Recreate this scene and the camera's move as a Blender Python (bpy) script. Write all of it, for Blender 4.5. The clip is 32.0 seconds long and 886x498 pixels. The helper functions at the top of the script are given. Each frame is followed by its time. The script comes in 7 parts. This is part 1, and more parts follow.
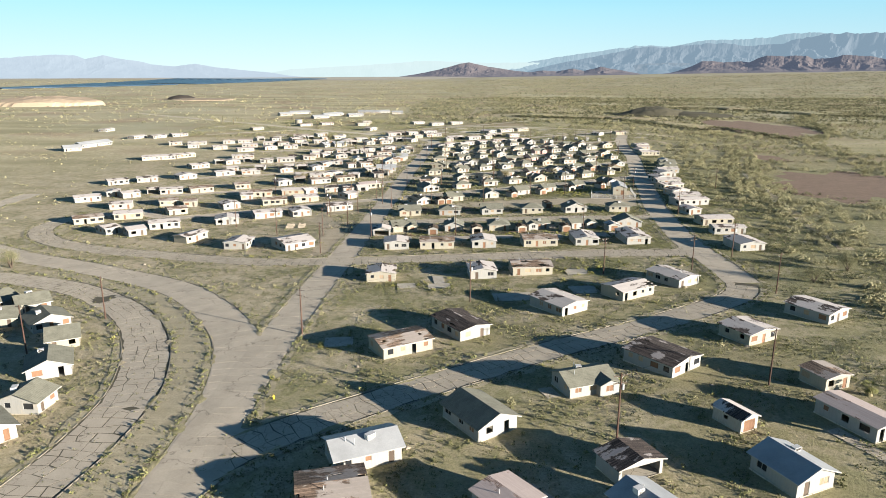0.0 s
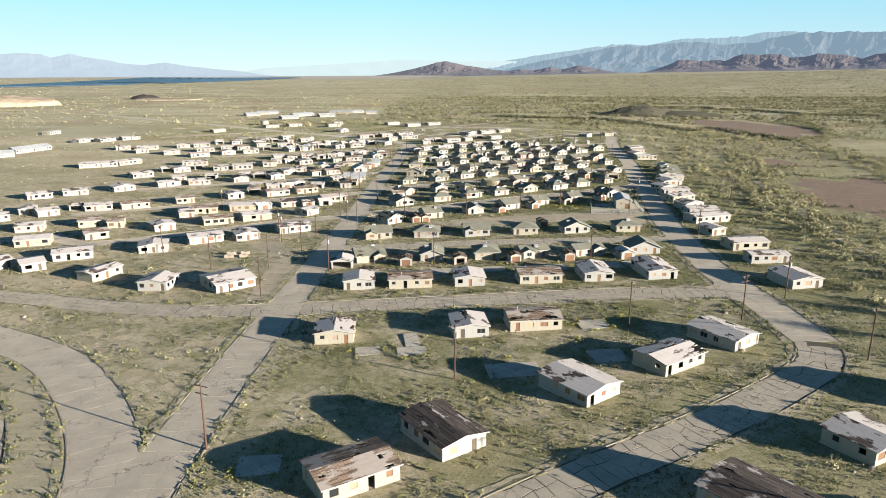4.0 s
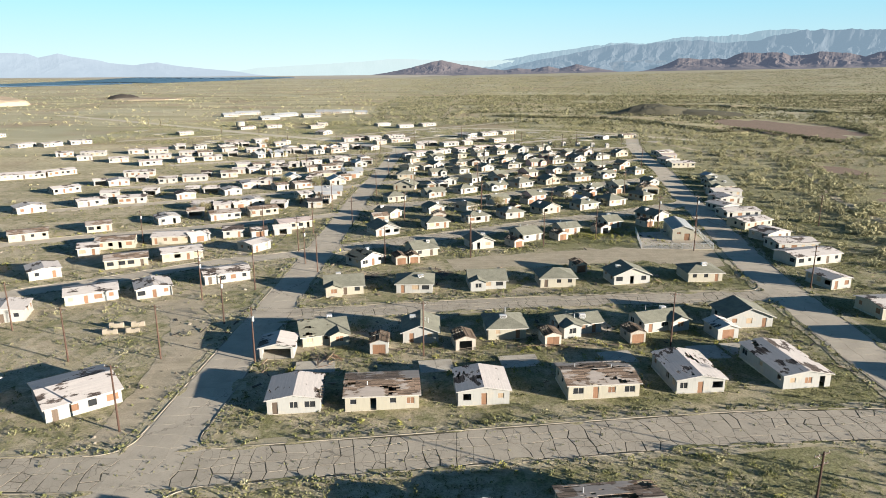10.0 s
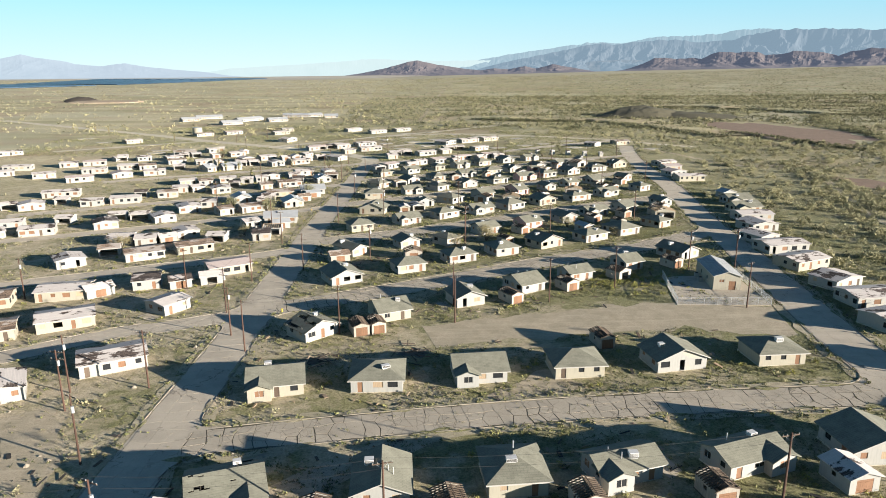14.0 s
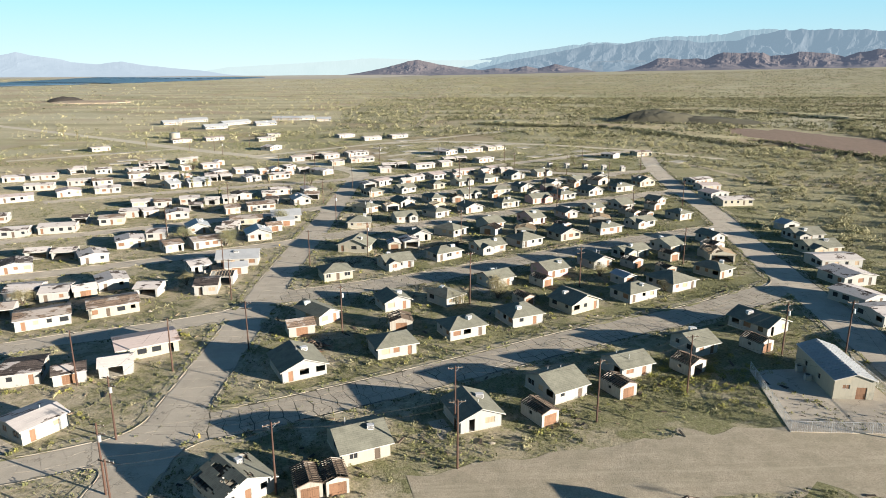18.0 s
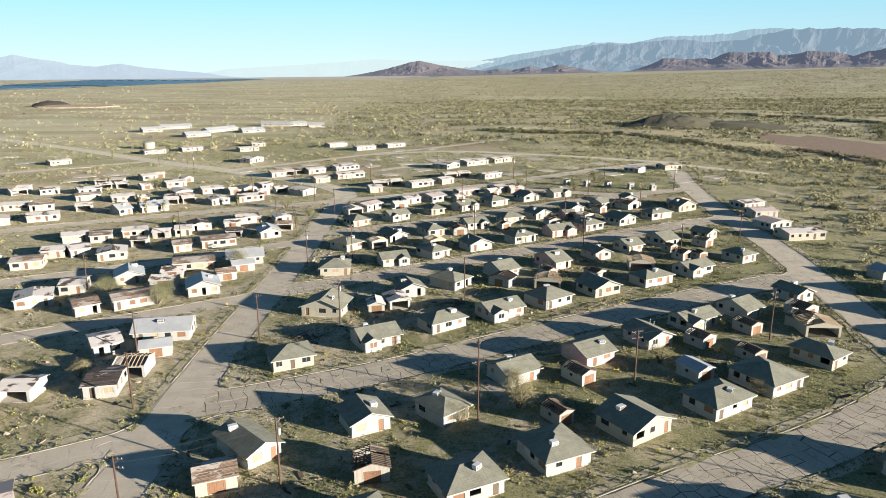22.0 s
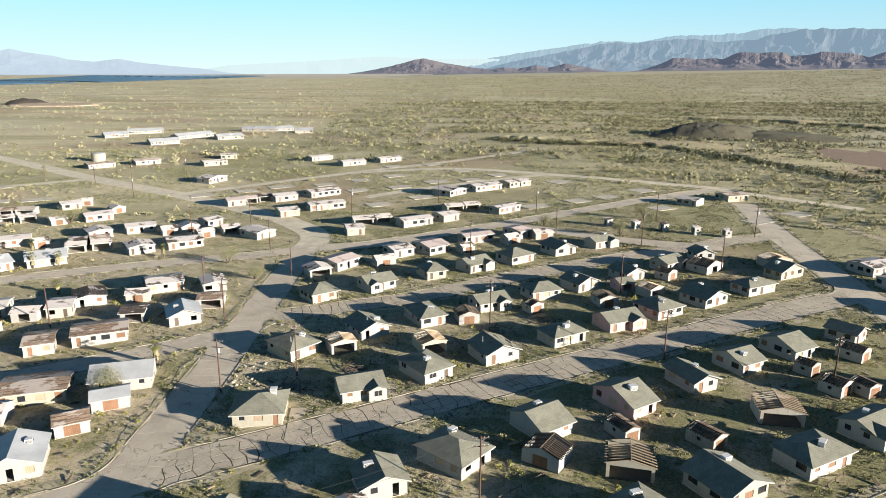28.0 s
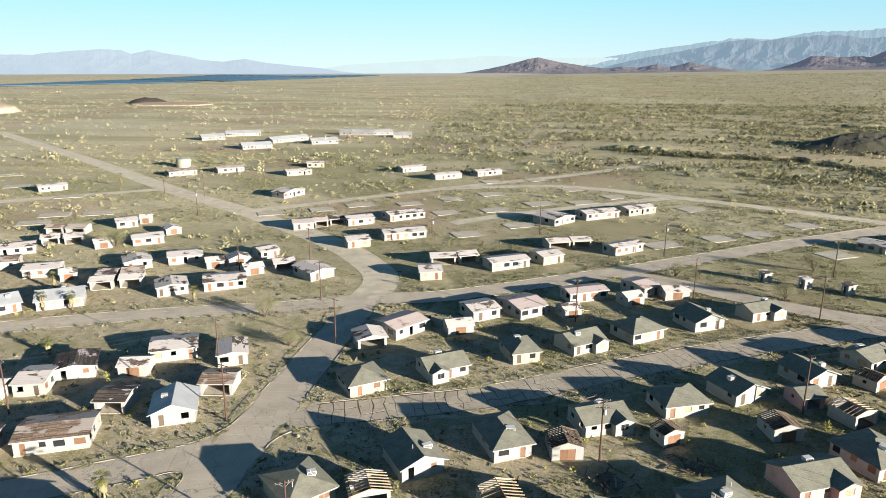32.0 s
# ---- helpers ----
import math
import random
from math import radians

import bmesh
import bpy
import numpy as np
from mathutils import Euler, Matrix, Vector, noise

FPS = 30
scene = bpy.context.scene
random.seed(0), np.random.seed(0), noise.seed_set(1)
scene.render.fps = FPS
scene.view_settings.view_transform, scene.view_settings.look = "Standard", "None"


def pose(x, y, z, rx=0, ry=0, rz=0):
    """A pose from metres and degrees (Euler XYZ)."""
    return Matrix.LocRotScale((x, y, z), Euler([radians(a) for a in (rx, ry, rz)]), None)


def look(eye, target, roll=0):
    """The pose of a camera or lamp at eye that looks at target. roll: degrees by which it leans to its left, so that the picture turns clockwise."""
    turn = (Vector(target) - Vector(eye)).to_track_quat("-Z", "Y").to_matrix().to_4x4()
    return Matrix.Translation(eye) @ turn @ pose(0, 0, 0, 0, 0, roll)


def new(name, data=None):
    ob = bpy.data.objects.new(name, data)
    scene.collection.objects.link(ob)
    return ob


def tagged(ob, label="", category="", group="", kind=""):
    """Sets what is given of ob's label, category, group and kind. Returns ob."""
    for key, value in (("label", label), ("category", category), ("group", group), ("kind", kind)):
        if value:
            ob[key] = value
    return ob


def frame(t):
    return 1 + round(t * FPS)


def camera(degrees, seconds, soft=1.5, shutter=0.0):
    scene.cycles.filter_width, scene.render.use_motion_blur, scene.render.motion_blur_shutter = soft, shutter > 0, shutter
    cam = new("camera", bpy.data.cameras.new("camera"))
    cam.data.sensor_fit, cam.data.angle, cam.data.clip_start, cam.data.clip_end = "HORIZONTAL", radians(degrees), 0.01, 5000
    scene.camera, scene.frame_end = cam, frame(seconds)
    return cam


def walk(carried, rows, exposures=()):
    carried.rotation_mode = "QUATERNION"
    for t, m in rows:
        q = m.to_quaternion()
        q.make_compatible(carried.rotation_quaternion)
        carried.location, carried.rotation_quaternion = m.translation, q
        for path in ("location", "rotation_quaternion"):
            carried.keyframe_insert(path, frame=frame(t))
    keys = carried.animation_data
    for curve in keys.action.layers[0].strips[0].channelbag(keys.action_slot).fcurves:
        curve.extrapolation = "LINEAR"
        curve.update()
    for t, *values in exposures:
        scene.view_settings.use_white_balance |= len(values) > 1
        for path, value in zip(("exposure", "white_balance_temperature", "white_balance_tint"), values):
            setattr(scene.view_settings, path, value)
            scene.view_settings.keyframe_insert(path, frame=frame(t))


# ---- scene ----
# The camera flies forward at an even height over the settlement.
cam = camera(66.65, 32.0, soft=0.9)


def aim(x, y, z, yaw, pitch, roll):
    """A camera pose: yaw to the left of +y, pitch up, roll, in degrees."""
    a, b = radians(yaw), radians(pitch)
    ahead = Vector((-math.sin(a) * math.cos(b), math.cos(a) * math.cos(b), math.sin(b)))
    eye = Vector((x, y, z))
    return look(eye, eye + ahead, roll)


PATH = [
    (0, aim(0.00, 0.00, 57.62, 2.43, -14.91, 0.09)),
    (1, aim(-0.28, 11.90, 57.16, 1.95, -14.93, 0.03)),
    (2, aim(-0.61, 23.88, 56.70, 1.45, -14.94, 0.11)),
    (3, aim(-0.81, 36.22, 56.10, 0.92, -14.95, 0.04)),
    (3.5, aim(-0.96, 42.34, 55.82, 0.65, -14.96, 0.07)),
    (5.5, aim(-1.26, 66.71, 54.59, 0.44, -15.03, 0.04)),
    (6, aim(-1.28, 72.90, 53.94, 0.42, -14.99, -0.01)),
    (7, aim(-1.20, 85.34, 52.85, 0.41, -14.97, -0.04)),
    (8, aim(-1.20, 97.72, 51.73, 0.38, -14.96, -0.02)),
    (9, aim(-1.27, 110.61, 51.02, 0.33, -14.92, -0.04)),
    (10, aim(-1.41, 123.05, 50.50, 0.24, -14.97, -0.08)),
    (11, aim(-1.30, 135.92, 50.42, 0.24, -14.93, -0.11)),
    (11.5, aim(-1.34, 142.10, 50.52, 0.09, -14.93, -0.15)),
    (12, aim(-1.32, 148.38, 50.44, -0.93, -14.92, -0.19)),
    (12.5, aim(-1.29, 154.76, 50.47, -1.64, -14.94, -0.18)),
    (13, aim(-1.09, 160.93, 50.57, -1.64, -14.94, -0.22)),
    (14, aim(-0.80, 173.38, 50.76, -1.70, -14.96, -0.24)),
    (14.5, aim(-0.58, 180.23, 50.86, -1.70, -14.96, -0.26)),
    (16.5, aim(0.56, 206.17, 51.53, -1.71, -14.97, -0.17)),
    (17, aim(0.69, 212.97, 51.76, -1.74, -15.00, -0.03)),
    (18, aim(1.26, 226.09, 51.99, -1.70, -15.01, 0.00)),
    (19, aim(2.12, 239.07, 52.39, -1.62, -14.97, -0.15)),
    (20, aim(2.68, 252.74, 52.53, -1.59, -14.99, -0.12)),
    (21, aim(3.41, 266.27, 52.69, -1.52, -14.97, -0.14)),
    (22, aim(4.15, 279.76, 52.66, -1.44, -14.94, -0.23)),
    (23, aim(4.38, 293.86, 52.93, -1.52, -14.98, -0.20)),
    (24, aim(4.55, 307.70, 53.15, -1.66, -15.02, 0.06)),
    (25, aim(4.94, 321.74, 53.29, -1.69, -15.06, 0.21)),
    (25.5, aim(5.32, 328.46, 53.40, -1.62, -15.12, 0.13)),
    (27.5, aim(6.61, 354.60, 54.13, -1.43, -15.12, 0.18)),
    (28, aim(6.81, 361.19, 54.28, -1.18, -15.12, 0.25)),
    (29, aim(7.55, 374.18, 54.64, 0.09, -15.14, 0.34)),
    (29.5, aim(8.10, 380.73, 54.75, 0.79, -15.16, 0.27)),
    (30, aim(8.41, 387.56, 54.83, 1.97, -15.15, 0.31)),
    (30.5, aim(9.02, 393.89, 54.80, 3.53, -15.14, 0.23)),
    (31, aim(9.51, 400.74, 54.93, 5.20, -15.17, 0.18)),
    (31.5, aim(9.71, 407.11, 54.91, 6.66, -15.18, 0.17)),
    (32, aim(10.05, 413.82, 55.13, 8.22, -15.22, 0.15)),
]
walk(cam, PATH)

# ---- light: low sun from behind on the right, clear sky ----
SUN_AZ, SUN_EL = -27.0, 10.8
world = bpy.data.worlds.new("sky")
scene.world = world
world.use_nodes = True
wn = world.node_tree.nodes
sky = wn.new("ShaderNodeTexSky")
sky.sky_type, sky.sun_disc = "NISHITA", False
sky.sun_elevation, sky.sun_rotation = radians(SUN_EL), radians(90 - SUN_AZ)
sky.air_density, sky.dust_density, sky.ozone_density = 1.0, 0.0, 4.0
tint = wn.new("ShaderNodeMix")
tint.data_type, tint.blend_type = "RGBA", "MULTIPLY"
tint.inputs["Factor"].default_value = 1.0
tint.inputs[7].default_value = (0.34, 0.43, 0.55, 1)
world.node_tree.links.new(sky.outputs["Color"], tint.inputs[6])
# pale haze low over the horizon, cyan above it
way = wn.new("ShaderNodeSeparateXYZ")
world.node_tree.links.new(wn.new("ShaderNodeTexCoord").outputs["Generated"], way.inputs[0])
lower = wn.new("ShaderNodeMapRange")
lower.inputs[2].default_value = 0.12
belt = wn.new("ShaderNodeMix")
belt.data_type = "RGBA"
belt.inputs[6].default_value, belt.inputs[7].default_value = (4.4, 5.6, 5.7, 1), (2.05, 4.9, 5.9, 1)
world.node_tree.links.new(lower.outputs[0], belt.inputs["Factor"])
low_air = wn.new("ShaderNodeMapRange")
for k, v in ((1, 0.08), (2, 0.5), (3, 0.9), (4, 0.0)):
    low_air.inputs[k].default_value = v
side_air = wn.new("ShaderNodeMapRange")
for k, v in ((1, -0.1), (2, 0.55)):
    side_air.inputs[k].default_value = v
deeper = wn.new("ShaderNodeMix")
deeper.data_type, deeper.blend_type = "RGBA", "MULTIPLY"
deeper.inputs[7].default_value = (0.84, 0.86, 0.90, 1)
for a, b in ((way.outputs[0], side_air.inputs[0]), (side_air.outputs[0], deeper.inputs["Factor"]), (belt.outputs[2], deeper.inputs[6])):
    world.node_tree.links.new(a, b)
haze = wn.new("ShaderNodeMix")
haze.data_type = "RGBA"
for a, b in ((way.outputs[2], lower.inputs[0]), (way.outputs[2], low_air.inputs[0]), (low_air.outputs[0], haze.inputs["Factor"]), (tint.outputs[2], haze.inputs[6]), (deeper.outputs[2], haze.inputs[7]), (haze.outputs[2], wn["Background"].inputs["Color"])):
    world.node_tree.links.new(a, b)
wn["Background"].inputs["Strength"].default_value = 0.054
sun = new("sun", bpy.data.lights.new("sun", "SUN"))
sun.data.energy, sun.data.angle, sun.data.color = 5.0, radians(0.55), (1.0, 0.93, 0.82)
sun_way = Vector((math.cos(radians(SUN_AZ)) * math.cos(radians(SUN_EL)), math.sin(radians(SUN_AZ)) * math.cos(radians(SUN_EL)), math.sin(radians(SUN_EL))))
sun.matrix_world = look(sun_way * 300, (0, 0, 0))
scene.view_settings.exposure = 1.84


# ---- materials ----
def shader(name, rough=0.9, metal=0.0):
    m = bpy.data.materials.new(name)
    m.use_nodes = True
    n = m.node_tree.nodes
    b = n["Principled BSDF"]
    b.inputs["Roughness"].default_value, b.inputs["Metallic"].default_value = rough, metal
    b.inputs["Specular IOR Level"].default_value = 0.25
    return m, m.node_tree, b


def node(tree, kind, **values):
    n = tree.nodes.new("ShaderNode" + kind)
    for key, value in values.items():
        n.inputs[key].default_value = value
    return n


def place_of(tree, vary=True, space="Object"):
    """Coordinates in metres, shifted from thing to thing."""
    at = node(tree, "TexCoord")
    if not vary:
        return at.outputs[space]
    info = node(tree, "ObjectInfo")
    mul = tree.nodes.new("ShaderNodeMath")
    mul.operation = "MULTIPLY"
    mul.inputs[1].default_value = 97.0
    add = tree.nodes.new("ShaderNodeVectorMath")
    add.operation = "ADD"
    tree.links.new(info.outputs["Random"], mul.inputs[0])
    tree.links.new(at.outputs[space], add.inputs[0])
    tree.links.new(mul.outputs[0], add.inputs[1])
    return add.outputs[0]


def noise_of(tree, at, scale, detail=4.0, rough=0.6):
    n = node(tree, "TexNoise", Scale=scale, Detail=detail, Roughness=rough)
    tree.links.new(at, n.inputs["Vector"])
    return n.outputs["Fac"]


def steps(tree, fac, stops, hard=False):
    r = tree.nodes.new("ShaderNodeValToRGB")
    e = r.color_ramp.elements
    while len(e) < len(stops):
        e.new(0.5)
    for el, (p, c) in zip(e, stops):
        el.position, el.color = p, (*c, 1)
    if hard:
        r.color_ramp.interpolation = "CONSTANT"
    tree.links.new(fac, r.inputs["Fac"])
    return r.outputs["Color"]


def mixed(tree, fac, a, b, mode="MIX"):
    m = tree.nodes.new("ShaderNodeMix")
    m.data_type, m.blend_type = "RGBA", mode
    for socket, v in ((m.inputs["Factor"], fac), (m.inputs[6], a), (m.inputs[7], b)):
        if isinstance(v, (int, float)):
            socket.default_value = v
        elif isinstance(v, tuple):
            socket.default_value = (*v, 1)
        else:
            tree.links.new(v, socket)
    return m.outputs[2]


def bumped(tree, bsdf, height, strength=0.5, distance=0.02):
    b = node(tree, "Bump", Strength=strength, Distance=distance)
    tree.links.new(height, b.inputs["Height"])
    tree.links.new(b.outputs["Normal"], bsdf.inputs["Normal"])


def plain(name, colour, dark=0.6, scale=3.0, rough=0.9, metal=0.0, bump=0.3):
    """One colour with grain and stains at two scales."""
    m, t, b = shader(name, rough, metal)
    at = place_of(t)
    big = steps(t, noise_of(t, at, scale * 0.25, 3), [(0.3, tuple(c * dark for c in colour)), (0.62, colour)])
    fine = noise_of(t, at, scale * 6, 5)
    col = mixed(t, 0.35, big, steps(t, fine, [(0.3, tuple(c * 0.75 for c in colour)), (0.7, tuple(min(1, c * 1.12) for c in colour))]))
    t.links.new(col, b.inputs["Base Color"])
    bumped(t, b, fine, bump, 0.01)
    return m


def plaster(name, colour):
    """Painted wall, dirty and streaked."""
    m, t, b = shader(name, 0.92)
    at = place_of(t)
    stretch = t.nodes.new("ShaderNodeVectorMath")
    stretch.operation = "MULTIPLY"
    stretch.inputs[1].default_value = (3.0, 3.0, 0.4)
    t.links.new(at, stretch.inputs[0])
    streak = noise_of(t, stretch.outputs[0], 1.2, 5)
    dirt = noise_of(t, at, 0.5, 4)
    col = steps(t, streak, [(0.32, tuple(c * 0.9 for c in colour)), (0.55, colour)])
    col = mixed(t, steps(t, dirt, [(0.55, (0, 0, 0)), (0.75, (0.45, 0.45, 0.45))]), col, (0.42, 0.34, 0.24))
    t.links.new(col, b.inputs["Base Color"])
    bumped(t, b, noise_of(t, at, 9, 4), 0.3, 0.008)
    return m


def peeling(name, top, under, cover=0.5, turned=False):
    """Roof coating that flakes in long sheets off the weathered deck boards below it; the boards run along the ridge."""
    m, t, b = shader(name, 0.95)
    at = place_of(t)
    swing = t.nodes.new("ShaderNodeMapping")
    swing.inputs["Rotation"].default_value = (0, 0, radians(90 if turned else 0))
    t.links.new(at, swing.inputs["Vector"])
    at = swing.outputs["Vector"]
    long_at = t.nodes.new("ShaderNodeVectorMath")
    long_at.operation = "MULTIPLY"
    long_at.inputs[1].default_value = (0.55, 1.5, 1.0)
    t.links.new(at, long_at.inputs[0])
    blot = noise_of(t, at, 0.22, 3, 0.5)
    flakes = noise_of(t, long_at.outputs[0], 0.6, 8, 0.72)
    grain = noise_of(t, long_at.outputs[0], 6.0, 5)
    both = t.nodes.new("ShaderNodeMath")
    both.operation = "MULTIPLY_ADD"
    both.inputs[1].default_value = 0.45
    half = t.nodes.new("ShaderNodeMath")
    half.operation = "MULTIPLY"
    half.inputs[1].default_value = 0.55
    t.links.new(blot, half.inputs[0])
    t.links.new(flakes, both.inputs[0])
    t.links.new(half.outputs[0], both.inputs[2])
    boards = t.nodes.new("ShaderNodeTexBrick")
    for key, v in (("Scale", 1.0), ("Mortar Size", 0.014), ("Brick Width", 3.4), ("Row Height", 0.21)):
        boards.inputs[key].default_value = v
    boards.inputs["Color1"].default_value, boards.inputs["Color2"].default_value = (0.45, 0.45, 0.45, 1), (1.6, 1.55, 1.5, 1)
    t.links.new(at, boards.inputs["Vector"])
    low = mixed(t, 1.0, mixed(t, grain, tuple(c * 0.6 for c in under), tuple(c * 1.9 for c in under)), boards.outputs["Color"], "MULTIPLY")
    low = mixed(t, mixed(t, 0.75, boards.outputs["Fac"], (0, 0, 0)), low, tuple(c * 0.35 for c in under))
    high = mixed(t, grain, tuple(c * 0.80 for c in top), top)
    high = mixed(t, steps(t, noise_of(t, at, 1.3, 6, 0.7), [(0.47, (0, 0, 0)), (0.68, (0.65, 0.65, 0.65))]), high, tuple(0.45 * (a + b2) for a, b2 in zip(top, (0.42, 0.36, 0.34))))
    high = mixed(t, 0.12, high, boards.outputs["Color"], "MULTIPLY")
    mask = steps(t, both.outputs[0], [(cover - 0.012, (0, 0, 0)), (cover + 0.012, (1, 1, 1))])
    t.links.new(mixed(t, mask, low, high), b.inputs["Base Color"])
    bumped(t, b, mask, 0.5, 0.03)
    return m


def shingles(name, colour):
    m, t, b = shader(name, 0.95)
    at = place_of(t)
    rows = t.nodes.new("ShaderNodeTexBrick")
    for key, v in (("Scale", 1.0), ("Mortar Size", 0.03), ("Brick Width", 0.9), ("Row Height", 0.32)):
        rows.inputs[key].default_value = v
    rows.inputs["Color1"].default_value, rows.inputs["Color2"].default_value = (*colour, 1), (*(c * 0.78 for c in colour), 1)
    rows.inputs["Mortar"].default_value = (*(c * 0.55 for c in colour), 1)
    t.links.new(at, rows.inputs["Vector"])
    wear = steps(t, noise_of(t, at, 0.6, 5, 0.65), [(0.4, (0, 0, 0)), (0.7, (0.7, 0.7, 0.7))])
    col = mixed(t, wear, rows.outputs["Color"], tuple(c * 1.45 for c in colour))
    col = mixed(t, 0.3, col, steps(t, noise_of(t, at, 12, 4), [(0.3, tuple(c * 0.5 for c in colour)), (0.7, tuple(c * 1.4 for c in colour))]))
    t.links.new(col, b.inputs["Base Color"])
    bumped(t, b, rows.outputs["Fac"], -0.35, 0.015)
    return m


def timber(name, colour):
    m, t, b = shader(name, 0.85)
    at = place_of(t)
    stretch = t.nodes.new("ShaderNodeVectorMath")
    stretch.operation = "MULTIPLY"
    stretch.inputs[1].default_value = (6.0, 6.0, 0.5)
    t.links.new(at, stretch.inputs[0])
    grain = noise_of(t, stretch.outputs[0], 1.6, 6)
    info = node(t, "ObjectInfo")
    tone = steps(t, info.outputs["Random"], [(0.0, tuple(c * 0.65 for c in colour)), (1.0, tuple(c * 1.3 for c in colour))])
    col = mixed(t, 0.5, tone, steps(t, grain, [(0.3, tuple(c * 0.5 for c in colour)), (0.7, tuple(c * 1.25 for c in colour))]))
    t.links.new(col, b.inputs["Base Color"])
    bumped(t, b, grain, 0.4, 0.008)
    return m


def earth(name):
    """Desert soil: bare tan dirt and gravel, with thin olive spring grass that thickens towards the wash."""
    m, t, b = shader(name, 0.97)
    at = place_of(t, False)
    broad = noise_of(t, at, 0.010, 5, 0.55)
    patch = noise_of(t, at, 0.06, 6, 0.66)
    mid = noise_of(t, at, 0.38, 6, 0.7)
    fine = noise_of(t, at, 2.6, 6, 0.74)
    sand = steps(t, fine, [(0.30, (0.23, 0.188, 0.128)), (0.48, (0.395, 0.328, 0.226)), (0.72, (0.55, 0.47, 0.335))])
    sand = mixed(t, steps(t, noise_of(t, at, 0.12, 4), [(0.42, (0, 0, 0)), (0.66, (0.55, 0.55, 0.55))]), sand, (0.44, 0.345, 0.24))
    grass = steps(t, fine, [(0.32, (0.068, 0.067, 0.03)), (0.5, (0.18, 0.17, 0.078)), (0.72, (0.31, 0.285, 0.15))])
    where = node(t, "SeparateXYZ")
    t.links.new(at, where.inputs[0])
    east = t.nodes.new("ShaderNodeMapRange")
    for k, v in ((1, -80.0), (2, 120.0), (3, -0.2), (4, 0.62)):
        east.inputs[k].default_value = v
    t.links.new(where.outputs[0], east.inputs[0])
    total = east.outputs[0]
    for part_ in (steps(t, patch, [(0.44, (0, 0, 0)), (0.56, (0.62, 0.62, 0.62))]), steps(t, mid, [(0.46, (0, 0, 0)), (0.58, (0.5, 0.5, 0.5))])):
        add = t.nodes.new("ShaderNodeMath")
        add.operation, add.use_clamp = "ADD", True
        t.links.new(total, add.inputs[0])
        t.links.new(part_, add.inputs[1])
        total = add.outputs[0]
    town = mixed(t, total, sand, grass)
    # open desert: drainage bands that run across the slope
    bands_at = t.nodes.new("ShaderNodeVectorMath")
    bands_at.operation = "MULTIPLY"
    bands_at.inputs[1].default_value = (0.0045, 0.017, 1.0)
    t.links.new(at, bands_at.inputs[0])
    bands = noise_of(t, bands_at.outputs[0], 1.0, 6, 0.62)
    dry = steps(t, fine, [(0.28, (0.27, 0.225, 0.135)), (0.5, (0.49, 0.415, 0.265)), (0.75, (0.64, 0.545, 0.37))])
    dry = mixed(t, steps(t, mid, [(0.46, (0, 0, 0)), (0.6, (0.55, 0.55, 0.55))]), dry, (0.22, 0.20, 0.105))
    dry = mixed(t, steps(t, bands, [(0.42, (0, 0, 0)), (0.58, (0.8, 0.8, 0.8))]), dry, mixed(t, mid, (0.16, 0.15, 0.072), (0.32, 0.29, 0.155)))
    green = t.nodes.new("ShaderNodeMapRange")
    for k, v in ((1, -250.0), (2, 420.0), (3, 0.0), (4, 0.62)):
        green.inputs[k].default_value = v
    t.links.new(where.outputs[0], green.inputs[0])
    dry = mixed(t, green.outputs[0], dry, mixed(t, fine, (0.12, 0.115, 0.052), (0.36, 0.325, 0.18)))
    red = steps(t, broad, [(0.50, (0, 0, 0)), (0.64, (0.6, 0.6, 0.6))])
    dry = mixed(t, red, dry, mixed(t, fine, (0.22, 0.14, 0.095), (0.39, 0.28, 0.19)))
    pale = steps(t, noise_of(t, at, 0.0035, 5, 0.6), [(0.52, (0, 0, 0)), (0.62, (0.55, 0.55, 0.55))])
    dry = mixed(t, pale, dry, mixed(t, mid, (0.33, 0.30, 0.20), (0.49, 0.45, 0.32)))
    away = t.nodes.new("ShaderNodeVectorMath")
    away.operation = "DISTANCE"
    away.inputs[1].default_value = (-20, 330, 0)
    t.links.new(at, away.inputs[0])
    scale_ = t.nodes.new("ShaderNodeMath")
    scale_.operation = "MULTIPLY_ADD"
    scale_.inputs[1].default_value = 0.0015
    t.links.new(away.outputs["Value"], scale_.inputs[0])
    t.links.new(steps(t, patch, [(0.3, (0, 0, 0)), (0.7, (0.14, 0.14, 0.14))]), scale_.inputs[2])
    col = mixed(t, steps(t, scale_.outputs[0], [(0.30, (0, 0, 0)), (0.62, (1, 1, 1))]), town, dry)
    # paler with distance: haze over the far plain put into the soil colour
    plain_haze = t.nodes.new("ShaderNodeMapRange")
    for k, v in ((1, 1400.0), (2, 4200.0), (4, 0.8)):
        plain_haze.inputs[k].default_value = v
    t.links.new(away.outputs["Value"], plain_haze.inputs[0])
    col = mixed(t, plain_haze.outputs[0], col, mixed(t, bands, (0.28, 0.25, 0.17), (0.42, 0.38, 0.265)))
    t.links.new(col, b.inputs["Base Color"])
    both = t.nodes.new("ShaderNodeMath")
    both.operation = "ADD"
    t.links.new(mid, both.inputs[0])
    t.links.new(fine, both.inputs[1])
    bumped(t, b, both.outputs[0], 0.9, 0.16)
    return m


